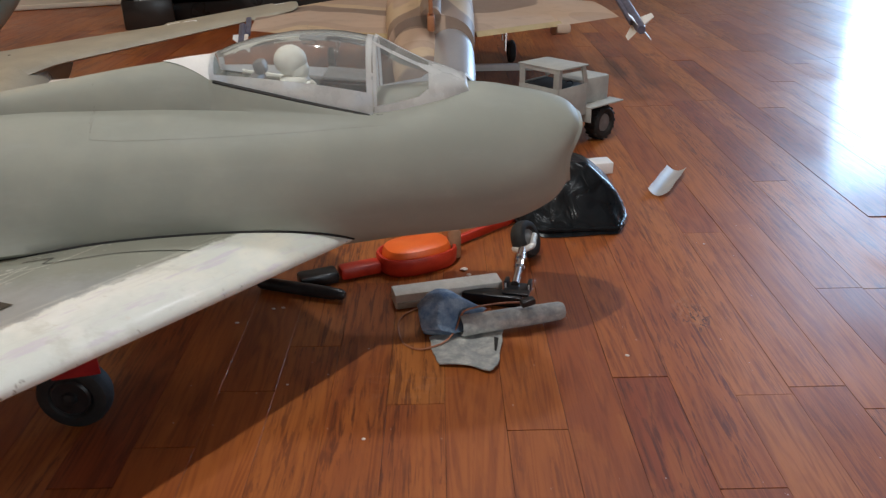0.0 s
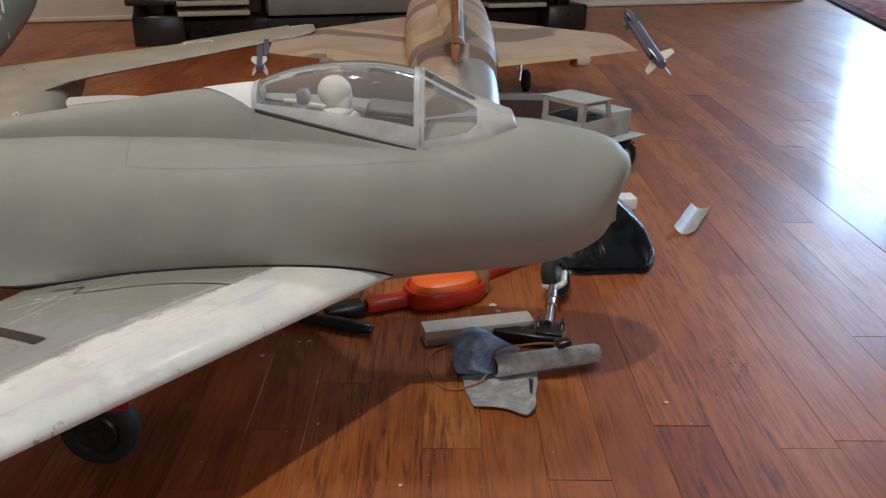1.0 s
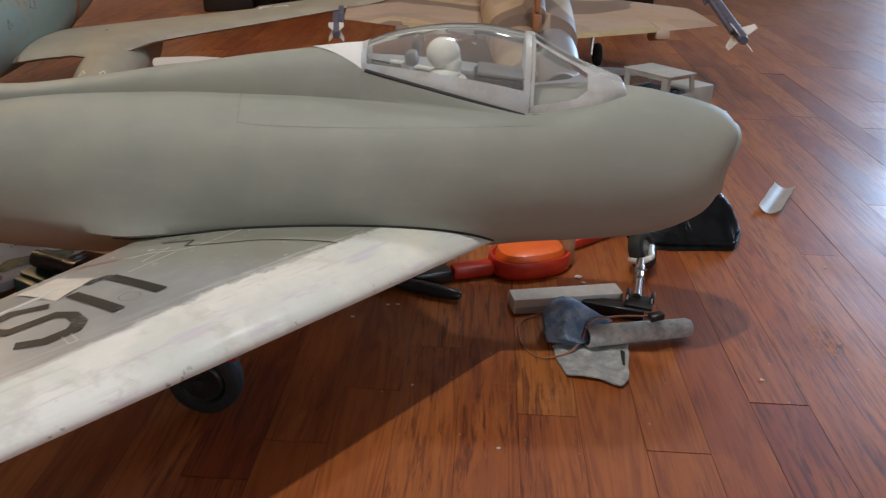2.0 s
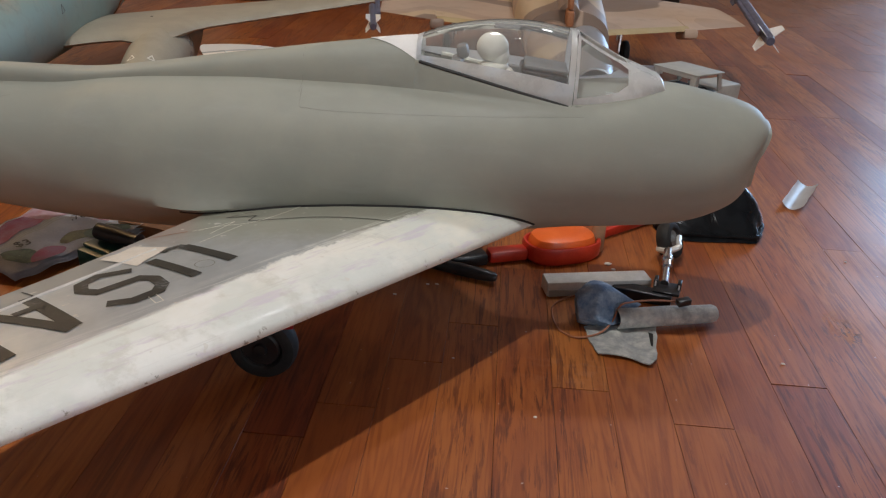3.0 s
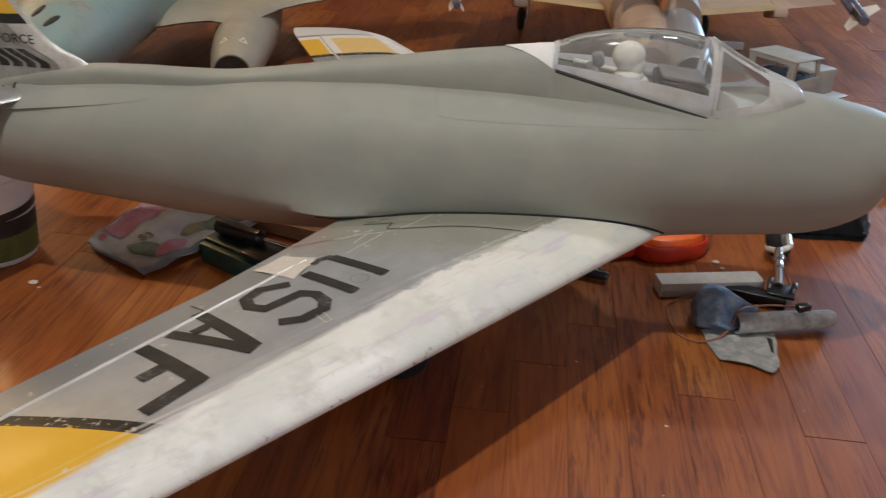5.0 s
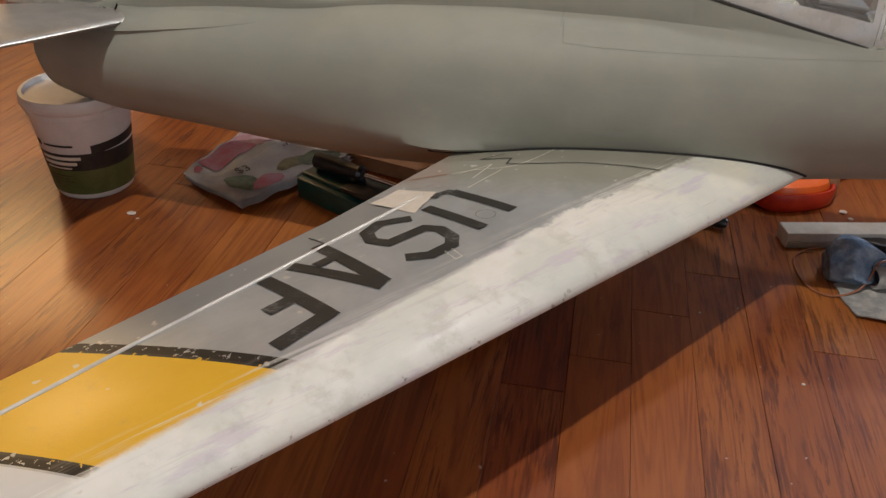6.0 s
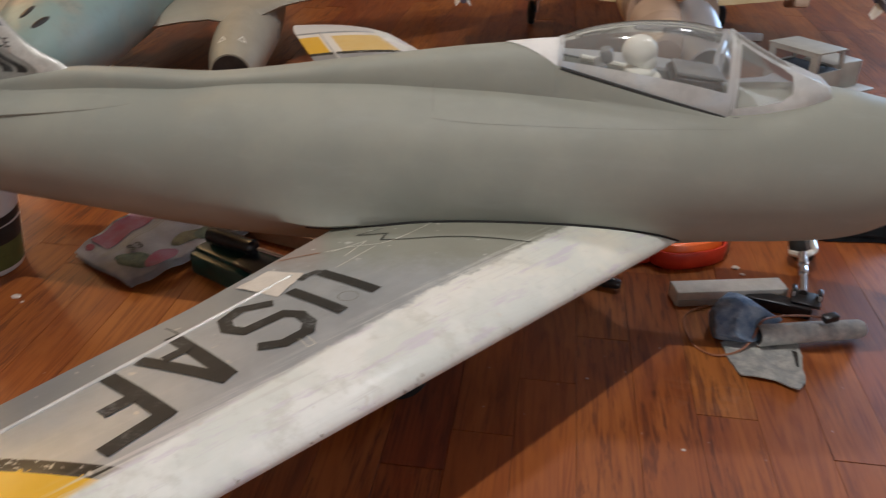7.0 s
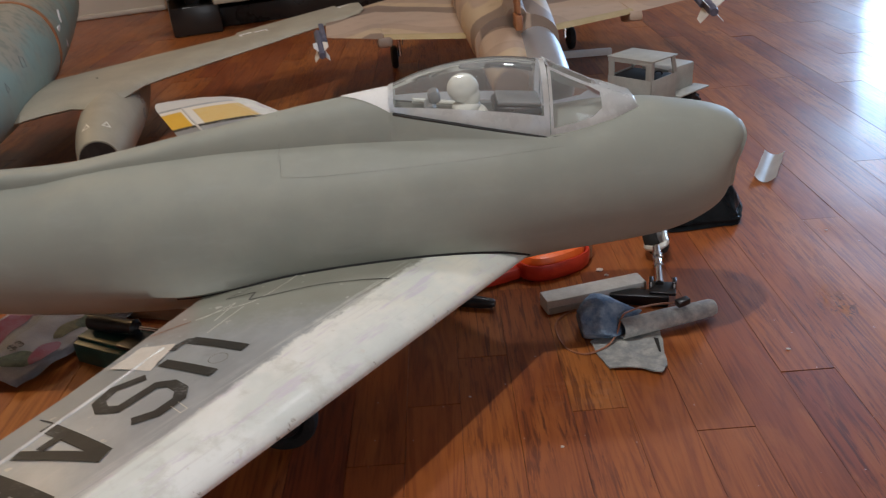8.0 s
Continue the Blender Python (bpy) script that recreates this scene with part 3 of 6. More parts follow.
def window(name, a, d, n, w0, w1, z0, z1, cols, rows, label):
    """Frame, sill and panes in an opening."""
    p = a + d * (w0 + w1) / 2 + n * 0.5
    w = thing(name, (p.x, p.y, z0), label, "window", "", "structure")
    turn = Matrix.Rotation(math.atan2(d.y, d.x), 4, "Z")
    width, height = w1 - w0, z1 - z0
    bm = bmesh.new()
    for sx, sz, ox, oz in ((0.06, height, -width / 2 + 0.03, 0), (0.06, height, width / 2 - 0.03, 0), (width, 0.06, 0, height / 2 - 0.03), (width, 0.06, 0, -height / 2 + 0.03)):
        box(bm, Matrix.Translation((p.x, p.y, (z0 + z1) / 2)) @ turn @ Matrix.Translation((ox, 0, oz)), sx, 0.07, sz, 0.004)
    for i in range(1, cols):
        box(bm, Matrix.Translation((p.x, p.y, (z0 + z1) / 2)) @ turn @ Matrix.Translation((-width / 2 + width * i / cols, 0, 0)), 0.035, 0.05, height, 0.003)
    for k in range(1, rows):
        box(bm, Matrix.Translation((p.x, p.y, (z0 + z1) / 2)) @ turn @ Matrix.Translation((0, 0, -height / 2 + height * k / rows)), width, 0.05, 0.035, 0.003)
    part("window_frame", bm, TRIM, w, "", False)
    part("window_sill", boxed(Matrix.Translation((p.x, p.y, z0 - 0.015)) @ turn, width + 0.12, 0.20, 0.03, 0.006), TRIM, w, "", False)
    return w


HIGH = 2.45
wall("wall_north", -2.7, 3.77, -2.45, 3.77, 0, HIGH, -0.14, WALL, "cream painted wall beside the window")
nw, na, nd, nn = wall_with_window("wall_north_window", 3.25, 3.77, -2.45, 3.77, 4.45, 5.55, 0.95, 2.20, HIGH, "cream painted wall behind the black stand")
window("window_1", na, nd, nn, 4.45, 5.55, 0.95, 2.20, 2, 2, "white framed window with warm daylight")
wall("wall_alcove", 3.25, 5.70, 3.25, 3.912, 0, HIGH, 0.14, WALL, "cream painted return wall of the sun room")
aw, aa, ad, an = wall_with_window("wall_garden", 7.8, 5.70, 3.25, 5.70, 0.40, 2.50, 0.62, 2.25, HIGH, "cream painted wall round the garden window")
window("window_2", aa, ad, an, 0.40, 2.50, 0.62, 2.25, 2, 1, "tall white framed garden window in daylight")
# unseen side walls, darkened to keep bounced light out of the shadows
wall("wall_east", 7.8, -4.5, 7.8, 5.70, 0, HIGH, 0.14, DARKENED_WALL, "unseen wall, coloured brown-grey to cut bounced light")
wall("wall_west", -2.7, 3.77, -2.7, -4.5, 0, HIGH, 0.14, DARKENED_WALL, "unseen wall, coloured brown-grey to cut bounced light")
sw, sa, sd, sn = wall_with_window("wall_south", -2.7, -4.5, 7.8, -4.5, 3.3, 5.3, 0.42, 1.85, HIGH, "cream painted wall round the street window")
window("window_3", sa, sd, sn, 3.3, 5.3, 0.42, 1.85, 3, 1, "wide white framed street window")
cbm = bmesh.new()
c = [room(u, v) for u, v in ((-2.84, -4.64), (7.94, -4.64), (7.94, 5.84), (-2.84, 5.84))]
slab([(p.x, p.y) for p in c], HIGH, HIGH + 0.1, cbm)
tagged(part("ceiling", cbm, CEILING, None, "", False), "flat white painted ceiling", "ceiling", "", "structure")
for nm, u0, v0, u1, v1 in (("baseboard", -2.70, 3.77, 3.25, 3.77),):
    a, b = room(u0, v0), room(u1, v1)
    d = (b - a).normalized()
    mid = (a + b) / 2 + Vector((d.y, -d.x, 0)) * 0.010
    bm = boxed(Matrix.Translation((mid.x, mid.y, 0.062)) @ Matrix.Rotation(math.atan2(d.y, d.x), 4, "Z"), (b - a).length - 0.01, 0.018, 0.122, 0.004)
    box(bm, Matrix.Translation((mid.x, mid.y, 0.011)) @ Matrix.Rotation(math.atan2(d.y, d.x), 4, "Z") @ Matrix.Translation((0, -0.015, 0)), (b - a).length - 0.01, 0.014, 0.02, 0.006)
    tagged(part(nm, bm, TRIM, None), "glossy cream baseboard along the wall", "baseboard", "", "structure")

# unseen fittings; the third only marks the added fill light
for x, y, z in BULBS_AND_FILL:
    lamp = thing("ceiling_fitting", (x, y, HIGH), "unseen round white fitting over a ceiling bulb or fill light", "lamp", "ceiling lamps")
    part("canopy", turned(Matrix.Translation((x, y, HIGH - 0.03)), [(0.05, 0), (0.06, 0.01), (0.06, 0.029)]), TRIM, lamp)


# ---- the grey model jet ----
# stations: x, centre height, half height, spine top
BODY = [
    (-0.925, 0.163, 0.037, 0.0), (-0.900, 0.166, 0.044, 0.0), (-0.850, 0.172, 0.0545, 0.0), (-0.800, 0.177, 0.063, 0.0),
    (-0.700, 0.1790, 0.0730, 0.0), (-0.600, 0.1755, 0.0790, 0.0), (-0.540, 0.1780, 0.0845, 0.0), (-0.450, 0.1815, 0.0880, 0.0),
    (-0.300, 0.1885, 0.0885, 0.0), (-0.200, 0.1945, 0.0875, 0.0), (-0.100, 0.2020, 0.0830, 0.0), (-0.050, 0.2060, 0.0800, 0.0),
    (0.000, 0.2080, 0.0772, 0.0), (0.050, 0.2093, 0.0725, 0.0), (0.080, 0.2103, 0.0662, 0.0), (0.100, 0.2123, 0.0603, 0.0),
    (0.118, 0.2143, 0.0527, 0.0), (0.128, 0.2160, 0.0455, 0.0), (0.1345, 0.2170, 0.0375, 0.0),
]
SPINE = [(-0.925, 0.200), (-0.85, 0.2285), (-0.80, 0.2430), (-0.72, 0.2575), (-0.66, 0.2605), (-0.60, 0.2610), (-0.557, 0.2625), (-0.495, 0.2715), (-0.433, 0.2825), (-0.373, 0.2925), (-0.315, 0.3025), (-0.266, 0.3095), (-0.216, 0.3158), (-0.180, 0.3158)]
ASPECT = 0.95


CREASE = [(-0.925, 0.012), (-0.73, 0.0150), (-0.62, 0.0160), (-0.56, 0.0165), (-0.503, 0.0175), (-0.444, 0.0185), (-0.386, 0.0200), (-0.332, 0.0225), (-0.271, 0.0260), (-0.212, 0.0300), (-0.157, 0.0390), (-0.10, 0.0450), (-0.062, 0.0468), (-0.03, 0.042), (0.02, 0.03), (0.1345, 0.012)]
# how far the shoulders lie under the round section
UPPER = [(-0.925, 0.96), (-0.83, 0.88), (-0.73, 0.855), (-0.62, 0.92), (-0.56, 0.93), (-0.503, 0.950), (-0.444, 0.953), (-0.386, 0.960), (-0.332, 0.950), (-0.271, 0.940), (-0.212, 0.912), (-0.157, 0.930), (-0.10, 0.930), (-0.062, 0.92), (-0.02, 0.97), (0.02, 1.0), (0.1345, 1.0)]
# front face of the nose: the upper lip stands proud
FACE = [(0.0, 0.002), (0.12, 0.002), (0.30, -0.004), (0.50, -0.0105), (0.75, -0.0105), (1.0, -0.006)]
# the tail end is cut back towards its underside
TAIL_CUT = [(0.0, 0.018), (0.45, 0.034), (0.70, 0.041), (0.85, 0.049), (1.0, 0.062)]
# bubble canopy: x, rail height, half width, top
CANOPY = [(-0.2165, 0.2965, 0.0215, 0.3165), (-0.192, 0.2915, 0.0262, 0.3260), (-0.160, 0.2850, 0.0315, 0.3330), (-0.128, 0.2782, 0.0360, 0.3362), (-0.096, 0.2715, 0.0395, 0.3355), (-0.0625, 0.2645, 0.0425, 0.3295)]


def barrel(x, y):
    zc, h, _ = lerp(BODY, x)
    w = ASPECT * h
    return zc + h * lerp(UPPER, x)[0] * math.sqrt(max(1 - (y / w) ** 2, 0.0))


def ridge_power(x):
    """Square-shouldered towards the tail, rounder behind the canopy."""
    return lerp([(-0.925, 3.6), (-0.52, 3.4), (-0.40, 2.7), (-0.32, 2.2), (-0.26, 1.85), (-0.2165, 1.65)], x)[0]


def top_height(x, y):
    """Height of the upper skin at a distance y from the middle: a steep-sided ridge that starts from the crease."""
    c = lerp(CREASE, x)[0]
    if y >= c or x > -0.0625:
        return barrel(x, y)
    edge = barrel(x, c)
    if x < -0.2165:
        top = max(lerp(SPINE, x)[0], edge)
        n = ridge_power(x)
        return edge + (top - edge) * (1 - (y / c) ** n) ** (1 / n)
    rail, yr, _ = lerp(CANOPY, x)
    return edge + (rail - edge) * (1 - (max(y - yr, 0.0) / (c - yr)) ** 1.6)


def fillet(x, z):
    """Bulge of the skin towards the wing's trailing edge."""
    b = lerp([(-0.62, 0.0), (-0.54, 0.004), (-0.48, 0.015), (-0.435, 0.024), (-0.395, 0.016), (-0.34, 0.004), (-0.28, 0.0)], x)[0]
    return b * math.exp(-abs(z - 0.150) / 0.017)


def body_ring(x):
    zc, h, _ = lerp(BODY, x)
    w = ASPECT * h
    c = min(lerp(CREASE, x)[0], 0.8 * w)
    yr = min(lerp(CANOPY, x)[1] if -0.2165 <= x < -0.0 else 0.55 * c, 0.9 * c)
    half = []
    ridge = x < -0.2165
    for i in range(19 if ridge else 0):
        y = c * math.sin(math.pi / 2 * i / 18) ** (2 / ridge_power(x))
        half.append((y, top_height(x, min(y, c * 0.99999))))
    for i in range(0 if ridge else 11):
        y = yr * i / 10
        z = top_height(x, y)
        if -0.212 < x < -0.06 and i < 10:
            z = min(z, 0.246)
        half.append((y, z))
    for i in range(1, 1 if ridge else 9):
        y = yr + (c - yr) * i / 8
        half.append((y, top_height(x, y)))
    th0 = math.asin(c / w)
    k = lerp(UPPER, x)[0]
    for i in range(1, 28):
        th = th0 + (math.pi - th0) * i / 27
        y, z = w * math.sin(th), zc + h * math.cos(th) * (k if th < math.pi / 2 else 1.0)
        half.append((y + fillet(x, z) * max(math.sin(th), 0.0), z))
    ramp = min(max((x - 0.065) / 0.0695, 0.0), 1.0) ** 1.3

    tail = min(max((-0.810 - x) / 0.115, 0.0), 1.0)

    def face(z):
        down = min(max((zc + h - z) / (2 * h), 0.0), 1.0)
        return x + ramp * lerp(FACE, down)[0] + tail * lerp(TAIL_CUT, down)[0]

    pts = [(face(z), YC - y, z) for y, z in half]
    pts += [(face(z), YC + y, z) for y, z in half[-2:0:-1]]
    return pts


jet = thing("model_jet", (-0.35, YC, 0.0), "large swept-wing model jet in grey primer with a half-stripped silver wing", "model airplane")
xs = sorted({-0.925 + 1.0595 * i / 96 for i in range(97)} | {0.1010 + 0.0335 * i / 14 for i in range(15)} | {-0.2170, -0.2164, -0.2125, -0.2115, -0.0630, -0.0605, -0.0595})
rings = [body_ring(x) for x in xs]
last = rings[-1]
mid = Vector((0.1325, YC, 0.2170))
for grow, dx in ((0.93, 0.004), (0.84, 0.003), (0.79, -0.003), (0.76, -0.03), (0.6, -0.09)):
    rings.append([mid + (Vector(p) - mid) * grow + Vector((dx, 0, 0)) for p in last])
first = rings[0]
tm = Vector((-0.925, YC, 0.163))
rings = [[tm + (Vector(p) - tm) * g + Vector((dx, 0, 0)) for p in first] for g, dx in ((0.55, 0.10), (0.84, 0.03), (0.90, -0.002), (0.97, -0.003))] + rings
part("fuselage", loft(rings, None, True, True, True), PRIMER, jet, "smooth grey primed fuselage with an open nose intake", True, 50)


def chord(s):
    """Leading edge, trailing edge, chord-line height and upper thickness at a span place s from the middle."""
    le = -0.083 - 0.775 * (s - 0.045)
    te = -0.419 if s < 0.09 else -0.431 - 0.457 * (s - 0.116) - 0.073 * max(s - 0.25, 0.0)
    thick = 0.0195 - 0.0085 * (max(s, 0.1) / 0.61) ** 2
    if s > 0.555:
        k = min((s - 0.555) / 0.056, 1.0)
        round_off = math.sqrt(max(1 - k * k, 0.0))
        mid_x = te + 0.38 * (le - te)
        le, te = mid_x + (le - mid_x) * (0.25 + 0.75 * round_off), mid_x + (te - mid_x) * (0.75 + 0.25 * round_off)
        thick *= 0.15 + 0.85 * round_off
    return le, te, 0.141 + 0.031 * (s - 0.045), thick


def foil(u):
    return 2 * 5 * 1.0 * (0.2969 * math.sqrt(u) - 0.1260 * u - 0.3516 * u * u + 0.2843 * u ** 3 - 0.1036 * u ** 4)


def wing_top(x, y):
    """Height of the near wing's upper skin."""
    le, te, zc, thick = chord(abs(YC - y))
    u = min(max((le - x) / (le - te), 0.0), 1.0)
    return zc + thick * foil(u)


def wing(side):
    rings = []
    spans = [0.03 + 0.52 * i / 40 for i in range(41)] + [0.56, 0.568, 0.577, 0.586, 0.594, 0.601, 0.606, 0.6095, 0.611]
    us = [(i / 26) ** 1.6 for i in range(27)]
    for s in spans:
        le, te, zc, thick = chord(s)
        loop = [(le + (te - le) * u, zc + thick * foil(u)) for u in us]
        loop += [(le + (te - le) * u, zc - 0.55 * thick * foil(u)) for u in us[-2:0:-1]]
        rings.append([(x, YC + side * s, z) for x, z in loop])
    return part("wing", loft(rings, None, True, True, True), WING, jet, "silver wing with white filler along the edge and a yellow band", True, 50)


near_wing = wing(-1)
far_wing = wing(1)


def wing_strip(name, points, width, material, parent, lift=0.0005):
    """A painted or scribed line that follows the wing's skin."""
    pts = spline([(x, y, 0) for x, y in points], 5) if len(points) > 2 else [Vector((*points[0], 0)) + (Vector((*points[1], 0)) - Vector((*points[0], 0))) * i / 10 for i in range(11)]
    rows = []
    for i, p in enumerate(pts):
        d = (pts[min(i + 1, len(pts) - 1)] - pts[max(i - 1, 0)]).normalized()
        o = Vector((-d.y, d.x, 0)) * width / 2
        rows.append(tuple((q.x, q.y, wing_top(q.x, q.y) + lift) for q in (p - o, p + o)))
    return part(name, sheet(rows, lift), material, parent, "", False)


def wing_ribbon(bm, points, half, lift):
    """A flat stroke of constant width, mitred at its bends, laid on the wing's skin."""
    pts = [Vector((x, y)) for x, y in points]
    sides = []
    for i, p in enumerate(pts):
        d0 = (p - pts[i - 1]).normalized() if i else (pts[1] - p).normalized()
        d1 = (pts[i + 1] - p).normalized() if i + 1 < len(pts) else d0
        n0, n1 = Vector((-d0.y, d0.x)), Vector((-d1.y, d1.x))
        m = (n0 + n1).normalized()
        o = m * half / max(m.dot(n0), 0.5)
        sides.append((p - o, p + o))
    for (a0, b0), (a1, b1) in zip(sides, sides[1:]):
        grid = []
        for i in range(7):
            a, b = a0.lerp(a1, i / 6), b0.lerp(b1, i / 6)
            row = [a.lerp(b, k / 3) for k in range(4)]
            grid.append([bm.verts.new((q.x, q.y, wing_top(q.x, q.y) + lift)) for q in row])
        for i in range(6):
            for k in range(3):
                bm.faces.new((grid[i][k], grid[i + 1][k], grid[i + 1][k + 1], grid[i][k + 1]))


def wing_letter(strokes, parent):
    """One stencil letter of chamfered strokes: half width and the line's middle."""
    bm = bmesh.new()
    for n, (half, line) in enumerate(strokes):
        wing_ribbon(bm, line, half, 0.0005 + 0.00012 * n)
    return part("letter", bm, DECAL, parent, "", False)


LETTERS = (
    [(0.0058, [(-0.4020, 0.6075), (-0.3455, 0.5750)]), (0.0034, [(-0.4150, 0.5920), (-0.4125, 0.6005), (-0.4050, 0.6080), (-0.3960, 0.6055)]), (0.0056, [(-0.4170, 0.5720), (-0.3640, 0.5395)])],
    [(0.0054, [(-0.4240, 0.5510), (-0.4475, 0.5400), (-0.4530, 0.5220), (-0.4450, 0.5080), (-0.4305, 0.5050), (-0.4095, 0.5335), (-0.3965, 0.5325), (-0.3850, 0.5210), (-0.3830, 0.5080), (-0.3950, 0.4900), (-0.4125, 0.4835)])],
    [(0.0060, [(-0.4850, 0.4978), (-0.4180, 0.4470)]), (0.0056, [(-0.4930, 0.4630), (-0.4180, 0.4425)]), (0.0046, [(-0.4745, 0.4640), (-0.4605, 0.4860)])],
    [(0.0062, [(-0.5050, 0.4415), (-0.4395, 0.4000)]), (0.0058, [(-0.4430, 0.4040), (-0.4645, 0.3620)]), (0.0056, [(-0.4720, 0.4200), (-0.4850, 0.3980)])],
)
for strokes in LETTERS:
    wing_letter(strokes, near_wing)
# scribed panel lines, a scrap of tape and pencil marks near the root
wing_strip("panel_line", [(-0.390, 0.6875), (-0.361, 0.6915)], 0.0015, BLACK, near_wing)
wing_strip("panel_line", [(-0.361, 0.6915), (-0.364, 0.6755)], 0.0015, BLACK, near_wing)
wing_strip("panel_line", [(-0.364, 0.6755), (-0.339, 0.6775), (-0.300, 0.6830), (-0.260, 0.6815), (-0.227, 0.6780)], 0.0014, BLACK, near_wing)
wing_strip("panel_line", [(-0.390, 0.6875), (-0.368, 0.7040)], 0.0008, BLACK, near_wing)
wing_strip("scratch", [(-0.318, 0.722), (-0.270, 0.734), (-0.231, 0.738), (-0.205, 0.733)], 0.0011, CREAM, near_wing)
wing_strip("scratch", [(-0.319, 0.722), (-0.354, 0.673), (-0.388, 0.661), (-0.410, 0.650)], 0.0010, CREAM, near_wing)
wing_strip("scratch", [(-0.404, 0.650), (-0.377, 0.674)], 0.0009, CREAM, near_wing)
wing_strip("scratch", [(-0.377, 0.674), (-0.389, 0.640)], 0.0009, CREAM, near_wing)
wing_strip("scratch", [(-0.366, 0.662), (-0.390, 0.616)], 0.0009, CREAM, near_wing)
wing_strip("seam_line", [(-0.449, 0.634), (-0.430, 0.643), (-0.414, 0.649)], 0.0011, BANDPAINT, near_wing)
wing_strip("seam_line", [(-0.497, 0.512), (-0.484, 0.504), (-0.472, 0.4925)], 0.0012, BLACK, near_wing)
for p, q in (((-0.386, 0.497), (-0.376, 0.487)), ((-0.376, 0.487), (-0.372, 0.492)), ((-0.372, 0.492), (-0.382, 0.502))):
    wing_strip("scratch", [p, q], 0.0008, CREAM, near_wing)
# raised bead along the aileron hinge
for side, owner in ((-1, near_wing), (1, far_wing)):
    bead = []
    for i in range(41):
        span = 0.195 + 0.352 * i / 40
        x = -0.4867 - 0.52 * (span - 0.313)
        bead.append((x, YC + side * span, wing_top(x, YC - span) - 0.0006))
    part("hinge_bead", tube(bead, 0.0021, 8), PALE_BEAD, owner, "pale raised bead along the hinge")
bm = bmesh.new()
tape = [(-0.467, 0.5800), (-0.4495, 0.6125), (-0.4150, 0.6050), (-0.4235, 0.5610)]
grid = [[None] * 7 for _ in range(7)]
for i in range(7):
    for k in range(7):
        a, b = i / 6, k / 6
        x = (1 - a) * ((1 - b) * tape[0][0] + b * tape[3][0]) + a * ((1 - b) * tape[1][0] + b * tape[2][0])
        y = (1 - a) * ((1 - b) * tape[0][1] + b * tape[3][1]) + a * ((1 - b) * tape[1][1] + b * tape[2][1])
        grid[i][k] = bm.verts.new((x, y, wing_top(x, y) + 0.0008 + 0.0004 * math.sin(9 * a + 5 * b)))
for i in range(6):
    for k in range(6):
        bm.faces.new((grid[i][k], grid[i + 1][k], grid[i + 1][k + 1], grid[i][k + 1]))
part("tape_scrap", bm, TAPE, near_wing, "torn square of pale masking tape")
ringbm = bmesh.new()
loft([[(-0.366 + r * math.cos(a), 0.563 + r * math.sin(a), wing_top(-0.366 + r * math.cos(a), 0.563 + r * math.sin(a)) + 0.0007) for a in [2 * math.pi * i / 24 for i in range(24)]] for r in (0.0078, 0.0085)], ringbm)
part("pencil_ring", ringbm, SCRIBE, near_wing)


def body_side(x, z):
    """Distance of the skin from the middle at a place along the jet and a height."""
    zc, h, _ = lerp(BODY, x)
    t = max(1 - ((z - zc) / (h * (lerp(UPPER, x)[0] if z > zc else 1.0))) ** 2, 0.0)
    return ASPECT * h * math.sqrt(t) + fillet(x, z) * math.sqrt(t)


def root_seam():
    pts = []
    for i in range(50):
        x = -0.445 + 0.358 * i / 49
        s = 0.09
        for _ in range(12):
            s = 0.5 * s + 0.5 * body_side(x, wing_top(x, YC - s))
        pts.append((x, YC - s - 0.0006, wing_top(x, YC - s) + 0.0006))
    return tube(pts, 0.0015, 6)


part("root_gap", root_seam(), RUBBER, jet, "dark gap between wing and fuselage")


# thin scribed lines on the fuselage flank
def skin_line(points, r, material):
    pts = []
    for x, z in points:
        pts.append((x, YC - body_side(x, z) - 0.0002, z))
    return part("scribed_line", tube(spline(pts, 4), r, 5), material, jet)


skin_line([(-0.330, 0.268), (-0.329, 0.262), (-0.328, 0.256), (-0.327, 0.250)], 0.00025, SCRIBE)
skin_line([(-0.327, 0.250), (-0.300, 0.249), (-0.26, 0.2495), (-0.20, 0.251), (-0.14, 0.2535), (-0.09, 0.256), (-0.05, 0.258)], 0.00011, SCRIBE)
part("scribed_line", tube([(-0.331, YC - y, top_height(-0.331, y) + 0.0002) for y in (0.008, 0.016, 0.024, 0.032, 0.04)], 0.00025, 5), SCRIBE, jet)

# white fairing behind the canopy
bm = bmesh.new()
rows = []
for i in range(15):
    x = -0.266 + 0.0495 * i / 14
    half = 0.0220 * (i / 14) ** 0.8 + 0.0002
    rows.append([(x, YC + half * (k / 8 - 1), top_height(x, abs(half * (k / 8 - 1))) + 0.0011) for k in range(17)])
part("canopy_fairing", loft(rows, bm, False), WHITE, jet, "white primed fairing behind the canopy")


def hood_point(x, v, table=CANOPY, grow=0.0):
    """A point of the bubble: v runs from one rail, 0, over the top to the other, 1."""
    rail, w, top = lerp(table, x)
    a = math.pi * (1 - v)
    c, s = math.cos(a), math.sin(a)
    y = (w + grow) * math.copysign(abs(c) ** 0.82, c)
    return (x, YC + y, rail + (top - rail + grow) * abs(s) ** 0.80)


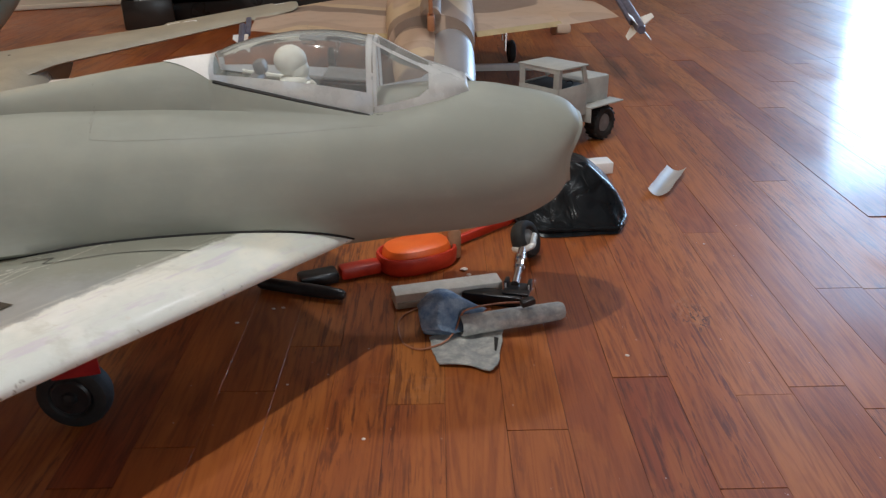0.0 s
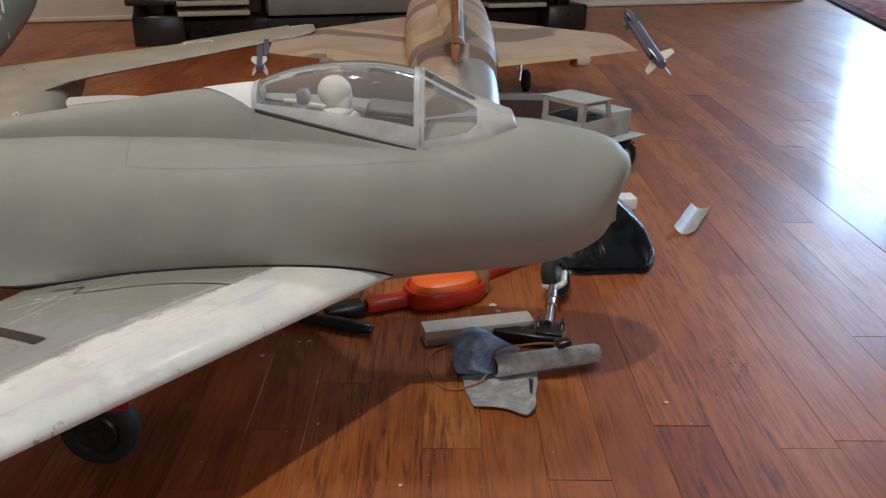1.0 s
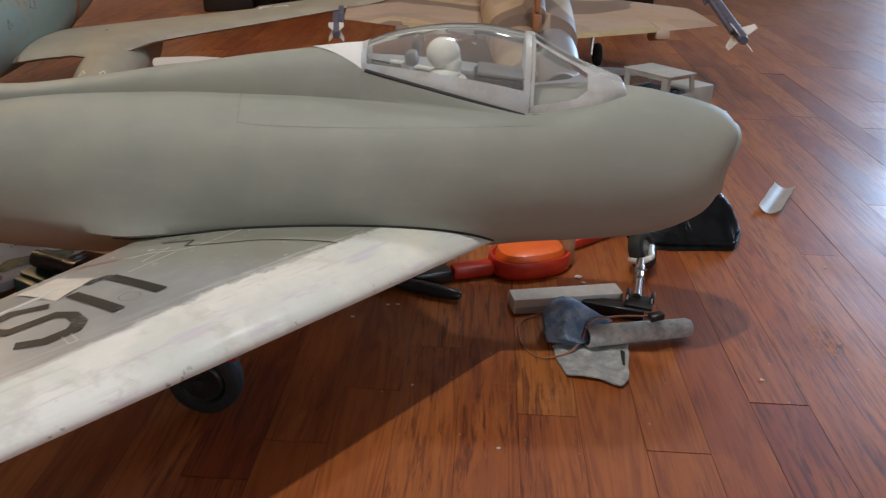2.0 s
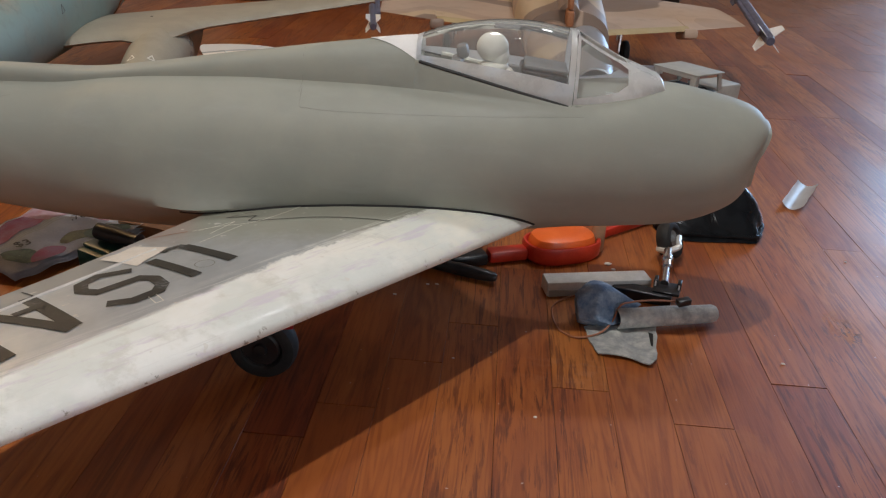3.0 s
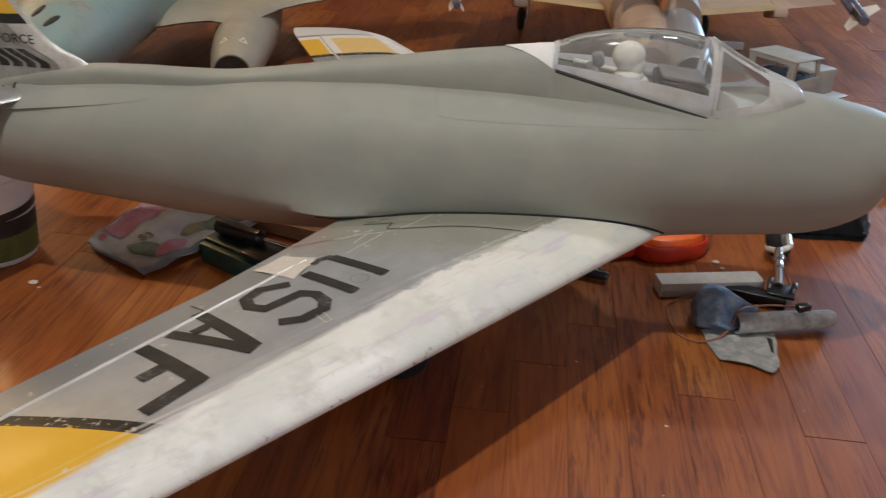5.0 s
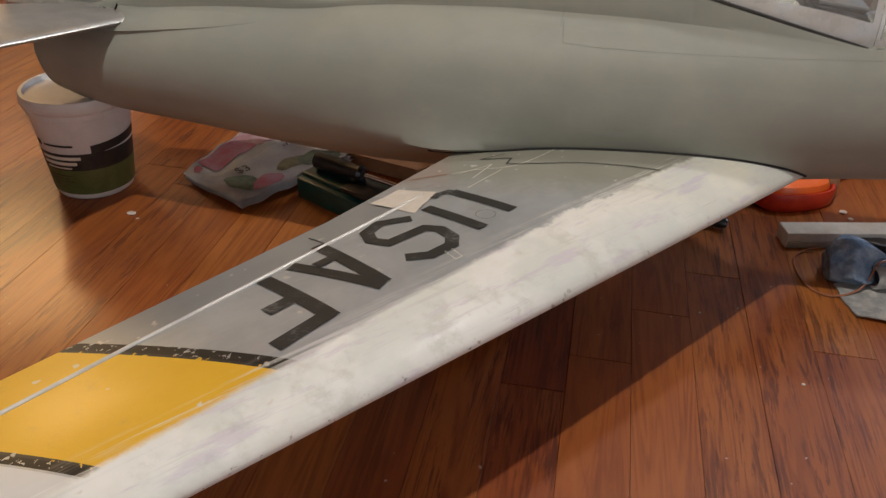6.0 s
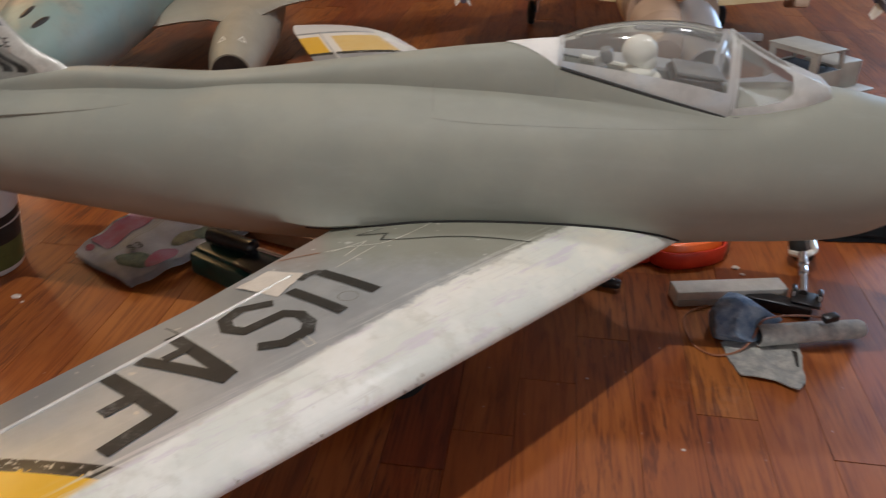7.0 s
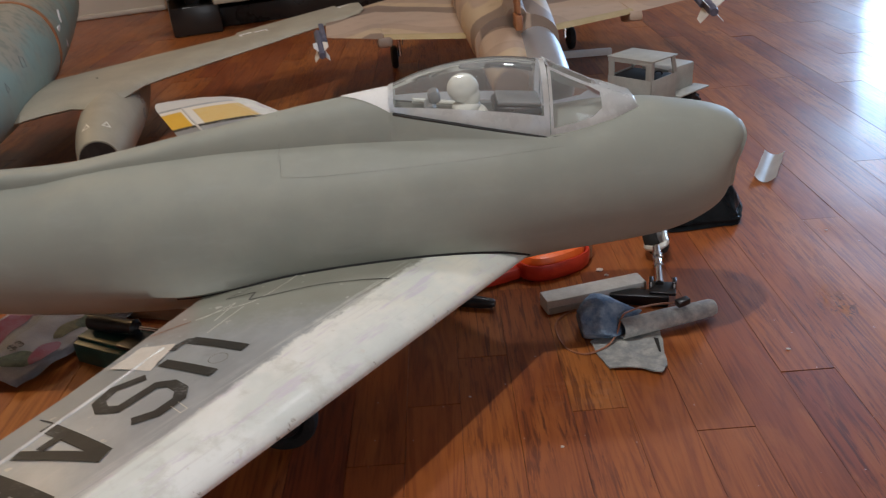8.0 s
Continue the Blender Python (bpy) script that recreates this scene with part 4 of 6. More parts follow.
def hood_patch(x0, x1, v0, v1, nx, nv, grow=0.0, thick=0.0, w0=None, w1=None):
    """A strip of the bubble from v0 to v1; w0 and w1 are its bounds at the front end where they differ."""
    rows = []
    for i in range(nx + 1):
        a = i / nx
        lo, hi = v0 + ((v0 if w0 is None else w0) - v0) * a, v1 + ((v1 if w1 is None else w1) - v1) * a
        rows.append([hood_point(x0 + (x1 - x0) * a, lo + (hi - lo) * k / nv, CANOPY, grow) for k in range(nv + 1)])
    bm = loft(rows, None, False)
    if thick:
        bmesh.ops.solidify(bm, geom=list(bm.faces), thickness=thick)
    return bm


hood = part("canopy", hood_patch(-0.2165, -0.066, 0.052, 0.948, 30, 32, 0.0, 0.0, 0.075, 0.925), CLEAR, jet, "clear bubble canopy with white rails")
hood.visible_shadow = False
part("canopy_rail", hood_patch(-0.2165, -0.0665, 0.0, 0.052, 30, 5, 0.0002, 0.0010, 0.0, 0.075), FROST, hood, "frosted white rim of the canopy")
part("canopy_rail", hood_patch(-0.2165, -0.0665, 0.948, 1.0, 30, 5, 0.0002, 0.0010, 0.925, 1.0), FROST, hood, "frosted white rim of the canopy")
part("canopy_bow", hood_patch(-0.0668, -0.0612, 0.0, 1.0, 3, 36, 0.0008, 0.0016), FROST, hood, "white front bow of the canopy")
part("canopy_band", hood_patch(-0.2170, -0.2120, 0.0, 1.0, 3, 36, 0.0003, 0.0010), FROST, hood)
for sgn in (-1, 1):
    pts = [(x, YC + sgn * (lerp(CANOPY, x)[1] + 0.0012), lerp(CANOPY, x)[0] - 0.0010) for x in [-0.2135 + 0.1485 * i / 20 for i in range(21)]]
    part("rail_gap", tube(pts, 0.0016, 6), BLACK, jet, "black gap under the canopy rail")

# windscreen: flat front pane and two side panes in a white frame, ending in a white nose
SCREEN = [(-0.0605, 0.2650, 0.0435, 0.3290, 0.020), (-0.035, 0.2665, 0.0425, 0.3150, 0.0185), (-0.012, 0.2710, 0.0385, 0.3040, 0.0170), (0.006, 0.2752, 0.0335, 0.2975, 0.0160), (0.019, 0.2775, 0.0270, 0.2925, 0.0145), (0.0270, 0.2785, 0.0220, 0.2890, 0.0130), (0.0295, 0.2785, 0.0205, 0.2800, 0.0125)]


def screen_point(x, v):
    """v from 0 at the near base over the shoulder, 0.4, and the flat front, to the far base at 1."""
    base, w, top, flat = lerp(SCREEN, x)
    side, t = (-1, v / 0.40) if v < 0.5 else (1, (1 - v) / 0.40)
    if t > 1:
        return (x, YC + flat * (v - 0.5) / 0.10, top)
    bow = 0.0060 * math.sin(math.pi * t)
    return (x, YC + side * (w + (flat - w) * t + bow * (w / 0.0425)), base + (top - base) * t + bow * 0.3)


def screen_patch(x0, x1, va, vb, nx, nv, thick=0.0, vc=None, vd=None):
    rows = []
    for i in range(nx + 1):
        a = i / nx
        lo = va + ((vc if vc is not None else va) - va) * a
        hi = vb + ((vd if vd is not None else vb) - vb) * a
        rows.append([screen_point(x0 + (x1 - x0) * a, lo + (hi - lo) * k / nv) for k in range(nv + 1)])
    bm = loft(rows, None, False)
    if thick:
        bmesh.ops.solidify(bm, geom=list(bm.faces), thickness=thick)
    return bm


screen = part("windscreen", screen_patch(-0.009, 0.0295, 0.0, 1.0, 16, 40, 0.0012), FROST, jet, "white framed windscreen with flat clear panes")
part("frame", screen_patch(-0.0605, -0.0575, 0.0, 1.0, 2, 40, 0.0012), FROST, screen)
for v0, v1, w0, w1 in ((0.0, 0.045, 0.0, 0.10), (0.385, 0.415, 0.375, 0.425), (0.585, 0.615, 0.575, 0.625), (0.955, 1.0, 0.90, 1.0)):
    part("frame", screen_patch(-0.0575, -0.018, v0, v1, 10, 4, 0.0012, w0, w1), FROST, screen)
for v0, v1, w0, w1 in ((0.0, 0.10, 0.0, 0.17), (0.375, 0.425, 0.345, 0.455), (0.575, 0.625, 0.545, 0.655), (0.90, 1.0, 0.83, 1.0)):
    part("frame", screen_patch(-0.018, -0.009, v0, v1, 5, 5, 0.0012, w0, w1), FROST, screen)
for v0, v1, w0, w1, e0, e1 in ((0.045, 0.385, 0.10, 0.375, 0.17, 0.345), (0.415, 0.585, 0.425, 0.575, 0.455, 0.545), (0.615, 0.955, 0.625, 0.90, 0.655, 0.83)):
    rear = screen_patch(-0.0575, -0.018, v0, v1, 8, 6, 0.0, w0, w1)
    front = screen_patch(-0.018, -0.009, w0, w1, 4, 6, 0.0, e0, e1)
    spare = bpy.data.meshes.new("pane_front")
    front.to_mesh(spare)
    front.free()
    rear.from_mesh(spare)
    bpy.data.meshes.remove(spare)
    bmesh.ops.remove_doubles(rear, verts=list(rear.verts), dist=1e-5)
    part("pane", rear, CLEAR, screen)
part("base_gap", tube([(-0.058 + 0.022 * i / 8, YC - lerp(SCREEN, -0.058 + 0.022 * i / 8)[1] - 0.0012, lerp(SCREEN, -0.058 + 0.022 * i / 8)[0] - 0.0008) for i in range(9)], 0.0014, 6), BLACK, screen)

# cockpit: side walls, coaming, seat and a plain resin bust
part("cockpit_floor", boxed(Matrix.Translation((-0.12, YC, 0.2475)), 0.17, 0.052, 0.002), CREAM, jet)
for sgn in (-1, 1):
    pts = [(x, YC + sgn * (lerp(CANOPY, x)[1] - 0.005), lerp(CANOPY, x)[0] + 0.002) for x in [-0.195 + 0.125 * i / 10 for i in range(11)]]
    part("sill", tube(pts, 0.0028, 8), CREAM, jet)
part("coaming", boxed(pose(-0.090, YC, 0.2865, 0, 6, 0), 0.048, 0.054, 0.010, 0.004), PLASTIC, jet, "dark instrument coaming")
part("coaming_top", boxed(pose(-0.088, YC, 0.2935, 0, 6, 0), 0.044, 0.046, 0.004, 0.0018), GREY_PLASTIC, jet)
for sgn in (-1, 1):
    part("cockpit_wall", boxed(pose(-0.110, YC + sgn * 0.0270, 0.2660, 0, 12, 0), 0.090, 0.002, 0.030, 0.0006), CREAM, jet)
part("side_console", boxed(pose(-0.105, YC + 0.024, 0.270, 0, 6, 0), 0.07, 0.012, 0.030, 0.002), GREY_PLASTIC, jet)
part("side_console", boxed(pose(-0.105, YC - 0.024, 0.262, 0, 6, 0), 0.07, 0.012, 0.022, 0.002), CREAM, jet)
seat = boxed(pose(-0.172, YC, 0.272, 0, -14, 0), 0.012, 0.034, 0.052, 0.004)
box(seat, pose(-0.172, YC, 0.303, 0, -14, 0), 0.012, 0.018, 0.014, 0.004)
part("seat_back", seat, GREY_PLASTIC, jet, "grey model pilot seat")


def bust():
    """Plain pilot bust: rounded helmet, blank face, shoulders."""
    bm = bmesh.new()
    m = Matrix.Translation((-0.142, YC, 0.249))
    turned(m, [(0.012, 0.0), (0.0175, 0.006), (0.0190, 0.018), (0.0185, 0.028), (0.0140, 0.0360), (0.0085, 0.040), (0.0075, 0.043)], 28, bm)
    # round helmet, collar and chest, all blank
    for x, z, r, grow in ((-0.1425, 0.3085, 0.0150, (1.08, 0.92, 1.0, 1)), (-0.1365, 0.3000, 0.0115, (1.0, 0.95, 1.1, 1)), (-0.1400, 0.2895, 0.0135, (1.1, 1.2, 0.5, 1)), (-0.1300, 0.2800, 0.0120, (1.0, 1.3, 0.9, 1))):
        bmesh.ops.create_uvsphere(bm, u_segments=20, v_segments=12, radius=r, matrix=Matrix.Translation((x, YC, z)) @ Matrix.Diagonal(grow))
    for sgn in (-1, 1):
        bmesh.ops.create_uvsphere(bm, u_segments=16, v_segments=10, radius=0.010, matrix=Matrix.Translation((-0.140, YC + sgn * 0.0155, 0.277)) @ Matrix.Diagonal((1.15, 1, 1.1, 1)))
        tube(spline([(-0.140, YC + sgn * 0.0185, 0.275), (-0.128, YC + sgn * 0.0225, 0.266), (-0.110, YC + sgn * 0.016, 0.268)], 5), 0.0066, 10, bm)
    return bm


part("pilot_bust", bust(), CREAM, jet, "plain cream resin bust in the cockpit")

# tail: fin with markings, and the tailplane
FIN = [(0.222, -0.742, -0.945), (0.240, -0.727, -0.948), (0.257, -0.714, -0.951), (0.266, -0.733, -0.953), (0.278, -0.755, -0.956), (0.313, -0.785, -0.965), (0.36, -0.815, -0.975), (0.42, -0.853, -0.988), (0.47, -0.885, -1.000)]


def fin_half(z, u):
    return 0.0085 * foil(min(max(u, 0), 1)) * (1.15 - 1.3 * (z - 0.22)) + 0.0003


def fin():
    rings = []
    for i in range(31):
        z = 0.222 + 0.248 * i / 30
        le, te = lerp(FIN, z)
        us = [(k / 14) ** 1.5 for k in range(15)]
        rings.append([(le + (te - le) * u, YC - fin_half(z, u), z) for u in us] + [(le + (te - le) * u, YC + fin_half(z, u), z) for u in us[-2:0:-1]])
    return part("fin", loft(rings, None, True, True, True), PALE_SILVER, jet, "scuffed silver tail fin with a yellow cap and black lettering")


tail_fin = fin()


def fin_plate(name, z0, z1, u0, u1, material, lift=0.0006, lead=False):
    """A painted field on the near face of the fin."""
    rows = []
    for i in range(9):
        z = z0 + (z1 - z0) * i / 8
        le, te = lerp(FIN, z)
        rows.append([(le + (te - le) * u, YC - fin_half(z, u) - lift, z) for u in [u0 + (u1 - u0) * k / 12 for k in range(13)]])
    return part(name, loft(rows, None, False), material, tail_fin)


fin_plate("yellow_field", 0.3090, 0.40, 0.02, 0.98, YELLOW)
fin_plate("black_band", 0.2990, 0.3090, 0.02, 0.98, DECAL)
fin_plate("white_edge", 0.226, 0.2985, 0.005, 0.13, SCUFFED, 0.0008)
fin_plate("white_edge", 0.2235, 0.2330, 0.02, 0.98, SCUFFED, 0.0008)
fin_plate("dark_patch", 0.235, 0.2985, 0.14, 0.70, OLIVE_SILVER, 0.0005)
# five bars stand in for the serial digits
for k in range(5):
    fin_plate("digit_bar", 0.2530, 0.2725, 0.185 + 0.066 * k, (0.205 if k == 4 else 0.232) + 0.066 * k, DECAL, 0.0010)


def text_on(words, m, size, material, parent, thick=0.0002):
    cu = bpy.data.curves.new("lettering", "FONT")
    cu.body, cu.size, cu.extrude, cu.align_x = words, size, thick, "CENTER"
    cu.materials.append(material)
    ob = new("lettering", cu)
    ob.parent = parent
    ob.matrix_parent_inverse = PLACES.get(parent.name, Matrix()).inverted()
    ob.matrix_basis = m
    return ob


text_on("U.S. AIR FORCE", pose(-0.8175, YC - 0.0112, 0.2792, 90, 0, 0), 0.0140, DECAL, tail_fin)


def tailplane(side):
    rings = []
    for i in range(17):
        s = 0.012 + 0.27 * i / 16
        le, te, zc = -0.768 - 0.36 * s, -0.945 - 0.16 * s, 0.222 + 0.08 * s
        t = 0.0085 * (1 - 0.5 * i / 16) * (1 if i < 15 else (0.75 if i == 15 else 0.2))
        us = [(k / 14) ** 1.6 for k in range(15)]
        rings.append([(le + (te - le) * u, YC + side * s, zc + t * foil(u)) for u in us] + [(le + (te - le) * u, YC + side * s, zc - t * foil(u)) for u in us[-2:0:-1]])
    part("tailplane", loft(rings, None, True, True, True), SILVER, jet, "bright silver tailplane")


tailplane(-1)


def root_strake(side):
    """Tapered shelf that runs from the flank into the tailplane's leading edge; its underside is undercut."""
    rings = []
    for i in range(15):
        a = i / 14
        x = -0.635 - 0.165 * a
        z = 0.2375 - 0.0170 * a ** 0.85
        h, w = 0.0008 + 0.0085 * a, 0.0002 + 0.0075 * a ** 1.3
        def out(dz, grow):
            return (body_side(x, z + dz * h) + grow * w, z + dz * h)

        cut = [(out(3.4, 0)[0] - 0.006, z + 3.4 * h), (out(3.4, 0)[0] - 0.0004, z + 3.4 * h), out(2.6, 0.08), out(1.8, 0.30), out(1.0, 0.60), out(0.3, 0.92), out(-0.1, 1.0), out(-0.45, 0.85), out(-0.7, 0.10), (out(-1.3, 0)[0] - 0.001, z - 1.3 * h), (out(-1.3, 0)[0] - 0.007, z - 1.3 * h)]
        rings.append([(x, YC + side * y, zz) for y, zz in cut])
    part("root_strake", loft(rings, None, True, True, True), PRIMER, jet)


root_strake(-1)
root_strake(1)


def main_gear(side, lean=0.0):
    y = YC + side * 0.153
    wheel = part("wheel", bmesh_wheel(Matrix.Translation((-0.346, y, 0.0345)) @ Matrix.Rotation(radians(90), 4, "X"), 0.0345, 0.024), RUBBER, jet, "black rubber tyre on a dark hub")
    part("hub", turned(Matrix.Translation((-0.346, y + 0.0135, 0.0360)) @ Matrix.Rotation(radians(90), 4, "X"), [(0.019, 0.0), (0.019, 0.024), (0.017, 0.026), (0.007, 0.0255), (0.006, 0.029), (0.002, 0.030)], 24), PLASTIC, wheel)
    part("leg", tube([(-0.346, y + 0.020, 0.036), (-0.344, y + 0.021, 0.09), (-0.342, y + 0.021, 0.140)], 0.0045, 10), CHROME, jet)
    part("axle", tube([(-0.346, y - 0.012, 0.036), (-0.346, y + 0.022, 0.036)], 0.003, 8), CHROME, jet)
    part("gear_door", boxed(pose(-0.332, y - 0.019, 0.093, 6, 0, 14), 0.042, 0.003, 0.062, 0.001), RED_PAINT, jet, "red gear door")


def bmesh_wheel(m, r, width, n=36):
    """A tyre round the z axis of m: rounded shoulders and a sunken side."""
    w = width / 2
    prof = [(0.52 * r, -0.55 * w), (0.62 * r, -0.92 * w), (0.80 * r, -w), (0.93 * r, -0.82 * w), (0.99 * r, -0.4 * w), (r, 0), (0.99 * r, 0.4 * w), (0.93 * r, 0.82 * w), (0.80 * r, w), (0.62 * r, 0.92 * w), (0.52 * r, 0.55 * w)]
    return turned(m, prof, n)


main_gear(-1)
main_gear(1)

# ---- the black stand at the wall ----
def stand():
    st = thing("media_stand", room(0.69, 3.32, 0), "low black lacquered media stand against the wall", "cabinet")
    turn = Matrix.Rotation(ROOM, 4, "Z")

    def at(u, v, z):
        return Matrix.Translation(room(u, v, z)) @ turn

    part("base", boxed(at(0.69, 3.34, 0.035), 1.42, 0.40, 0.07, 0.004), LACQUER, st)
    for u in (-0.06, 1.49):
        part("plinth", boxed(at(u, 3.30, 0.05), 0.17, 0.50, 0.10, 0.008), LACQUER, st)
        part("ledge", boxed(at(u, 3.30, 0.1475), 0.20, 0.52, 0.022, 0.004), LACQUER, st)
    for u in (-0.06, 0.02, 0.27, 1.11, 1.40, 1.49):
        part("post", boxed(at(u, 3.12, 0.36), 0.05, 0.05, 0.52, 0.004), LACQUER, st)
    part("back_panel", boxed(at(0.69, 3.54, 0.36), 1.72, 0.02, 0.56, 0.003), LACQUER, st)
    part("top", boxed(at(0.69, 3.30, 0.635), 1.80, 0.50, 0.03, 0.006), LACQUER, st)
    for u0 in (0.125, 1.255):
        for k in range(9):
            part("slat", boxed(at(u0, 3.16, 0.108 + 0.034 * k), 0.24, 0.30, 0.015, 0.003), TAN, st, "pale wooden slat")
    part("panel", boxed(at(0.69, 3.20, 0.115), 0.74, 0.16, 0.07, 0.006), GREY_METAL, st, "dull grey drawer front")
    part("panel", boxed(at(0.69, 3.21, 0.235), 0.74, 0.16, 0.14, 0.006), GREY_METAL, st, "dull grey panel")
    part("panel", boxed(at(0.69, 3.21, 0.40), 0.74, 0.16, 0.15, 0.006), GREY_METAL, st, "dull grey panel")


stand()

# ---- the rug in the sun room ----
def rug():
    a, b = Vector((2.04, 4.46, 0)), Vector((1.86, 3.66, 0))
    d = (b - a).normalized()
    n = Vector((-d.y, d.x, 0))
    p0, p1 = a - d * 0.9, b + d * 0.3
    m = (p0 + p1) / 2 + n * 0.55
    r = thing("rug", (m.x, m.y, 0), "worn red patterned rug with a dark border", "rug")
    ang = math.atan2(d.y, d.x)
    base = Matrix.Translation((m.x, m.y, 0.0065)) @ Matrix.Rotation(ang, 4, "Z")
    part("border", boxed(base, (p1 - p0).length, 1.10, 0.011, 0.004), plain("dark_rug_border", (0.05, 0.03, 0.03), (0.10, 0.06, 0.06), 0.95, 200.0, 0.6), r)
    part("field", boxed(base @ Matrix.Translation((0, 0, 0.004)), (p1 - p0).length - 0.10, 1.00, 0.011, 0.004), RUG, r)


rug()


# ---- the desert-camouflage jet, seen from its tail ----
def local(m, pts):
    return [m @ Vector(p) for p in pts]


def flat_wing(m, stations, name, material, parent, label=""):
    """A wing from stations of (span, lead y, trail y, height, thickness) in the thing's own frame; leading edge ahead."""
    rings = []
    us = [(k / 12) ** 1.5 for k in range(13)]
    for s, lead, trail, z, t in stations:
        rings.append(local(m, [(s, lead + (trail - lead) * u, z + t * foil(u)) for u in us] + [(s, lead + (trail - lead) * u, z - 0.6 * t * foil(u)) for u in us[-2:0:-1]]))
    return part(name, loft(rings, None, True, True, True), material, parent, label, True, 50)


def oval_body(m, table, n=28, power=1.0):
    """Body from rows of (y, centre height, half width, half height)."""
    rings = []
    steps = 60
    y0, y1 = table[0][0], table[-1][0]
    for i in range(steps + 1):
        y = y0 + (y1 - y0) * i / steps
        zc, w, h = lerp(table, y)
        pts = []
        for k in range(n):
            a = 2 * math.pi * k / n
            c, s = math.cos(a), math.sin(a)
            pts.append((w * math.copysign(abs(c) ** power, c), y, zc + h * math.copysign(abs(s) ** power, s)))
        rings.append(local(m, pts))
    return loft(rings, None, True, True, True)


def camo_jet():
    m = Matrix.Translation((-0.015, 1.90, 0)) @ Matrix.Rotation(radians(6), 4, "Z")
    mf = Matrix.Translation((-0.020, 1.90, 0)) @ Matrix.Rotation(radians(1.0), 4, "Z")
    o = m.translation
    j = thing("model_jet", (o.x, o.y, 0), "desert camouflaged model jet with a silver tailpipe and wingtip missiles", "model airplane")
    part("fuselage", oval_body(mf, [(-0.34, 0.173, 0.081, 0.059), (-0.20, 0.180, 0.090, 0.070), (0.0, 0.188, 0.098, 0.078), (0.30, 0.195, 0.100, 0.080), (0.55, 0.195, 0.080, 0.075), (0.85, 0.190, 0.055, 0.060), (1.05, 0.185, 0.020, 0.022)], 32, 0.85), CAMO, j)
    part("dorsal_spine", oval_body(mf, [(-0.34, 0.225, 0.020, 0.020), (-0.05, 0.252, 0.030, 0.028), (0.30, 0.272, 0.040, 0.032), (0.60, 0.262, 0.030, 0.03)], 16), CAMO, j)
    pipe = turned(mf @ Matrix.Translation((0.036, -0.20, 0.178)) @ Matrix.Rotation(radians(96), 4, "X"), [(0.038, 0.0), (0.041, 0.08), (0.043, 0.18), (0.040, 0.27), (0.0345, 0.358), (0.0315, 0.359), (0.026, 0.22), (0.022, 0.12), (0.0, 0.11)], 30)
    part("tailpipe", pipe, POLISHED, j, "polished silver tailpipe")
    part("tail_fairing", oval_body(mf @ Matrix.Translation((-0.028, 0, 0)), [(-0.505, 0.140, 0.030, 0.030), (-0.47, 0.147, 0.040, 0.038), (-0.36, 0.163, 0.046, 0.046), (-0.20, 0.175, 0.050, 0.050)], 24), CAMO, j, "camouflaged skin beside the tailpipe")
    flat_wing(m, [(0.07, 0.56, -0.150, 0.160, 0.014), (0.28, 0.35, -0.065, 0.163, 0.010), (0.281, 0.349, -0.105, 0.163, 0.010), (0.425, 0.20, -0.040, 0.166, 0.006)], "wing", WING_CAMO, j)
    flat_wing(m, [(-0.07, 0.56, -0.150, 0.160, 0.014), (-0.28, 0.35, -0.065, 0.163, 0.010), (-0.281, 0.349, -0.105, 0.163, 0.010), (-0.405, 0.20, -0.040, 0.166, 0.006)], "wing", WING_CAMO, j)
    for s in (-1, 1):
        flat_wing(m, [(s * 0.075, -0.150, -0.192, 0.1605, 0.0065), (s * 0.278, -0.068, -0.110, 0.1628, 0.0055)], "flap", SAND, j, "sand yellow flap")
        mm = m @ Matrix.Translation((0.438, -0.16, 0.156) if s > 0 else (-0.414, -0.145, 0.150)) @ Matrix.Rotation(radians(-8 if s > 0 else 4), 4, "Z") @ Matrix.Rotation(radians(7), 4, "X")
        mis = part("missile", tube(local(mm, [(0, y, 0) for y in ((0, 0.02, 0.42, 0.455, 0.475) if s > 0 else (0, 0.02, 0.15, 0.16, 0.165))]), 0.0115 if s > 0 else 0.0085, 12, None, [0.009, 0.0115, 0.0115, 0.008, 0.002] if s > 0 else [0.007, 0.0085, 0.0085, 0.006, 0.002]), MISSILE, j, "slate grey wingtip missile with white taped fins")
        part("launch_rail", boxed(mm @ Matrix.Translation((-s * 0.012, 0.22 if s > 0 else 0.15, 0)), 0.012, 0.34 if s > 0 else 0.12, 0.010, 0.003), MISSILE, j)
        for ang in (45, 135, 225, 315):
            for y0, grow, tip, mat, words in ((0.042, 0.036 if s > 0 else 0.022, -0.004, WHITE, "white card fin"), (0.37, 0.026, 0.004, MISSILE, ""))[:2 if s > 0 else 1]:
                f = mm @ Matrix.Translation((0, y0, 0)) @ Matrix.Rotation(radians(ang), 4, "Y")
                fb = bmesh.new()
                loft([[f @ Vector((0.009, y, e)) for y, e in ((-0.030, 0.0007), (0.028, 0.0007), (0.028, -0.0007), (-0.030, -0.0007))], [f @ Vector((grow, y, e)) for y, e in ((-0.032, 0.0007), (tip, 0.0007), (tip, -0.0007), (-0.032, -0.0007))]], fb, True, True, True)
                part("missile_fin", fb, mat, mis, words, False)
        # flap hinge fairing hanging under the outer wing and a gear leg
        part("hinge_fairing", boxed(m @ Matrix.Translation((s * 0.278, -0.085, 0.151)) @ Matrix.Rotation(radians(-12), 4, "X"), 0.032, 0.07, 0.022, 0.007), WING_CAMO, j)
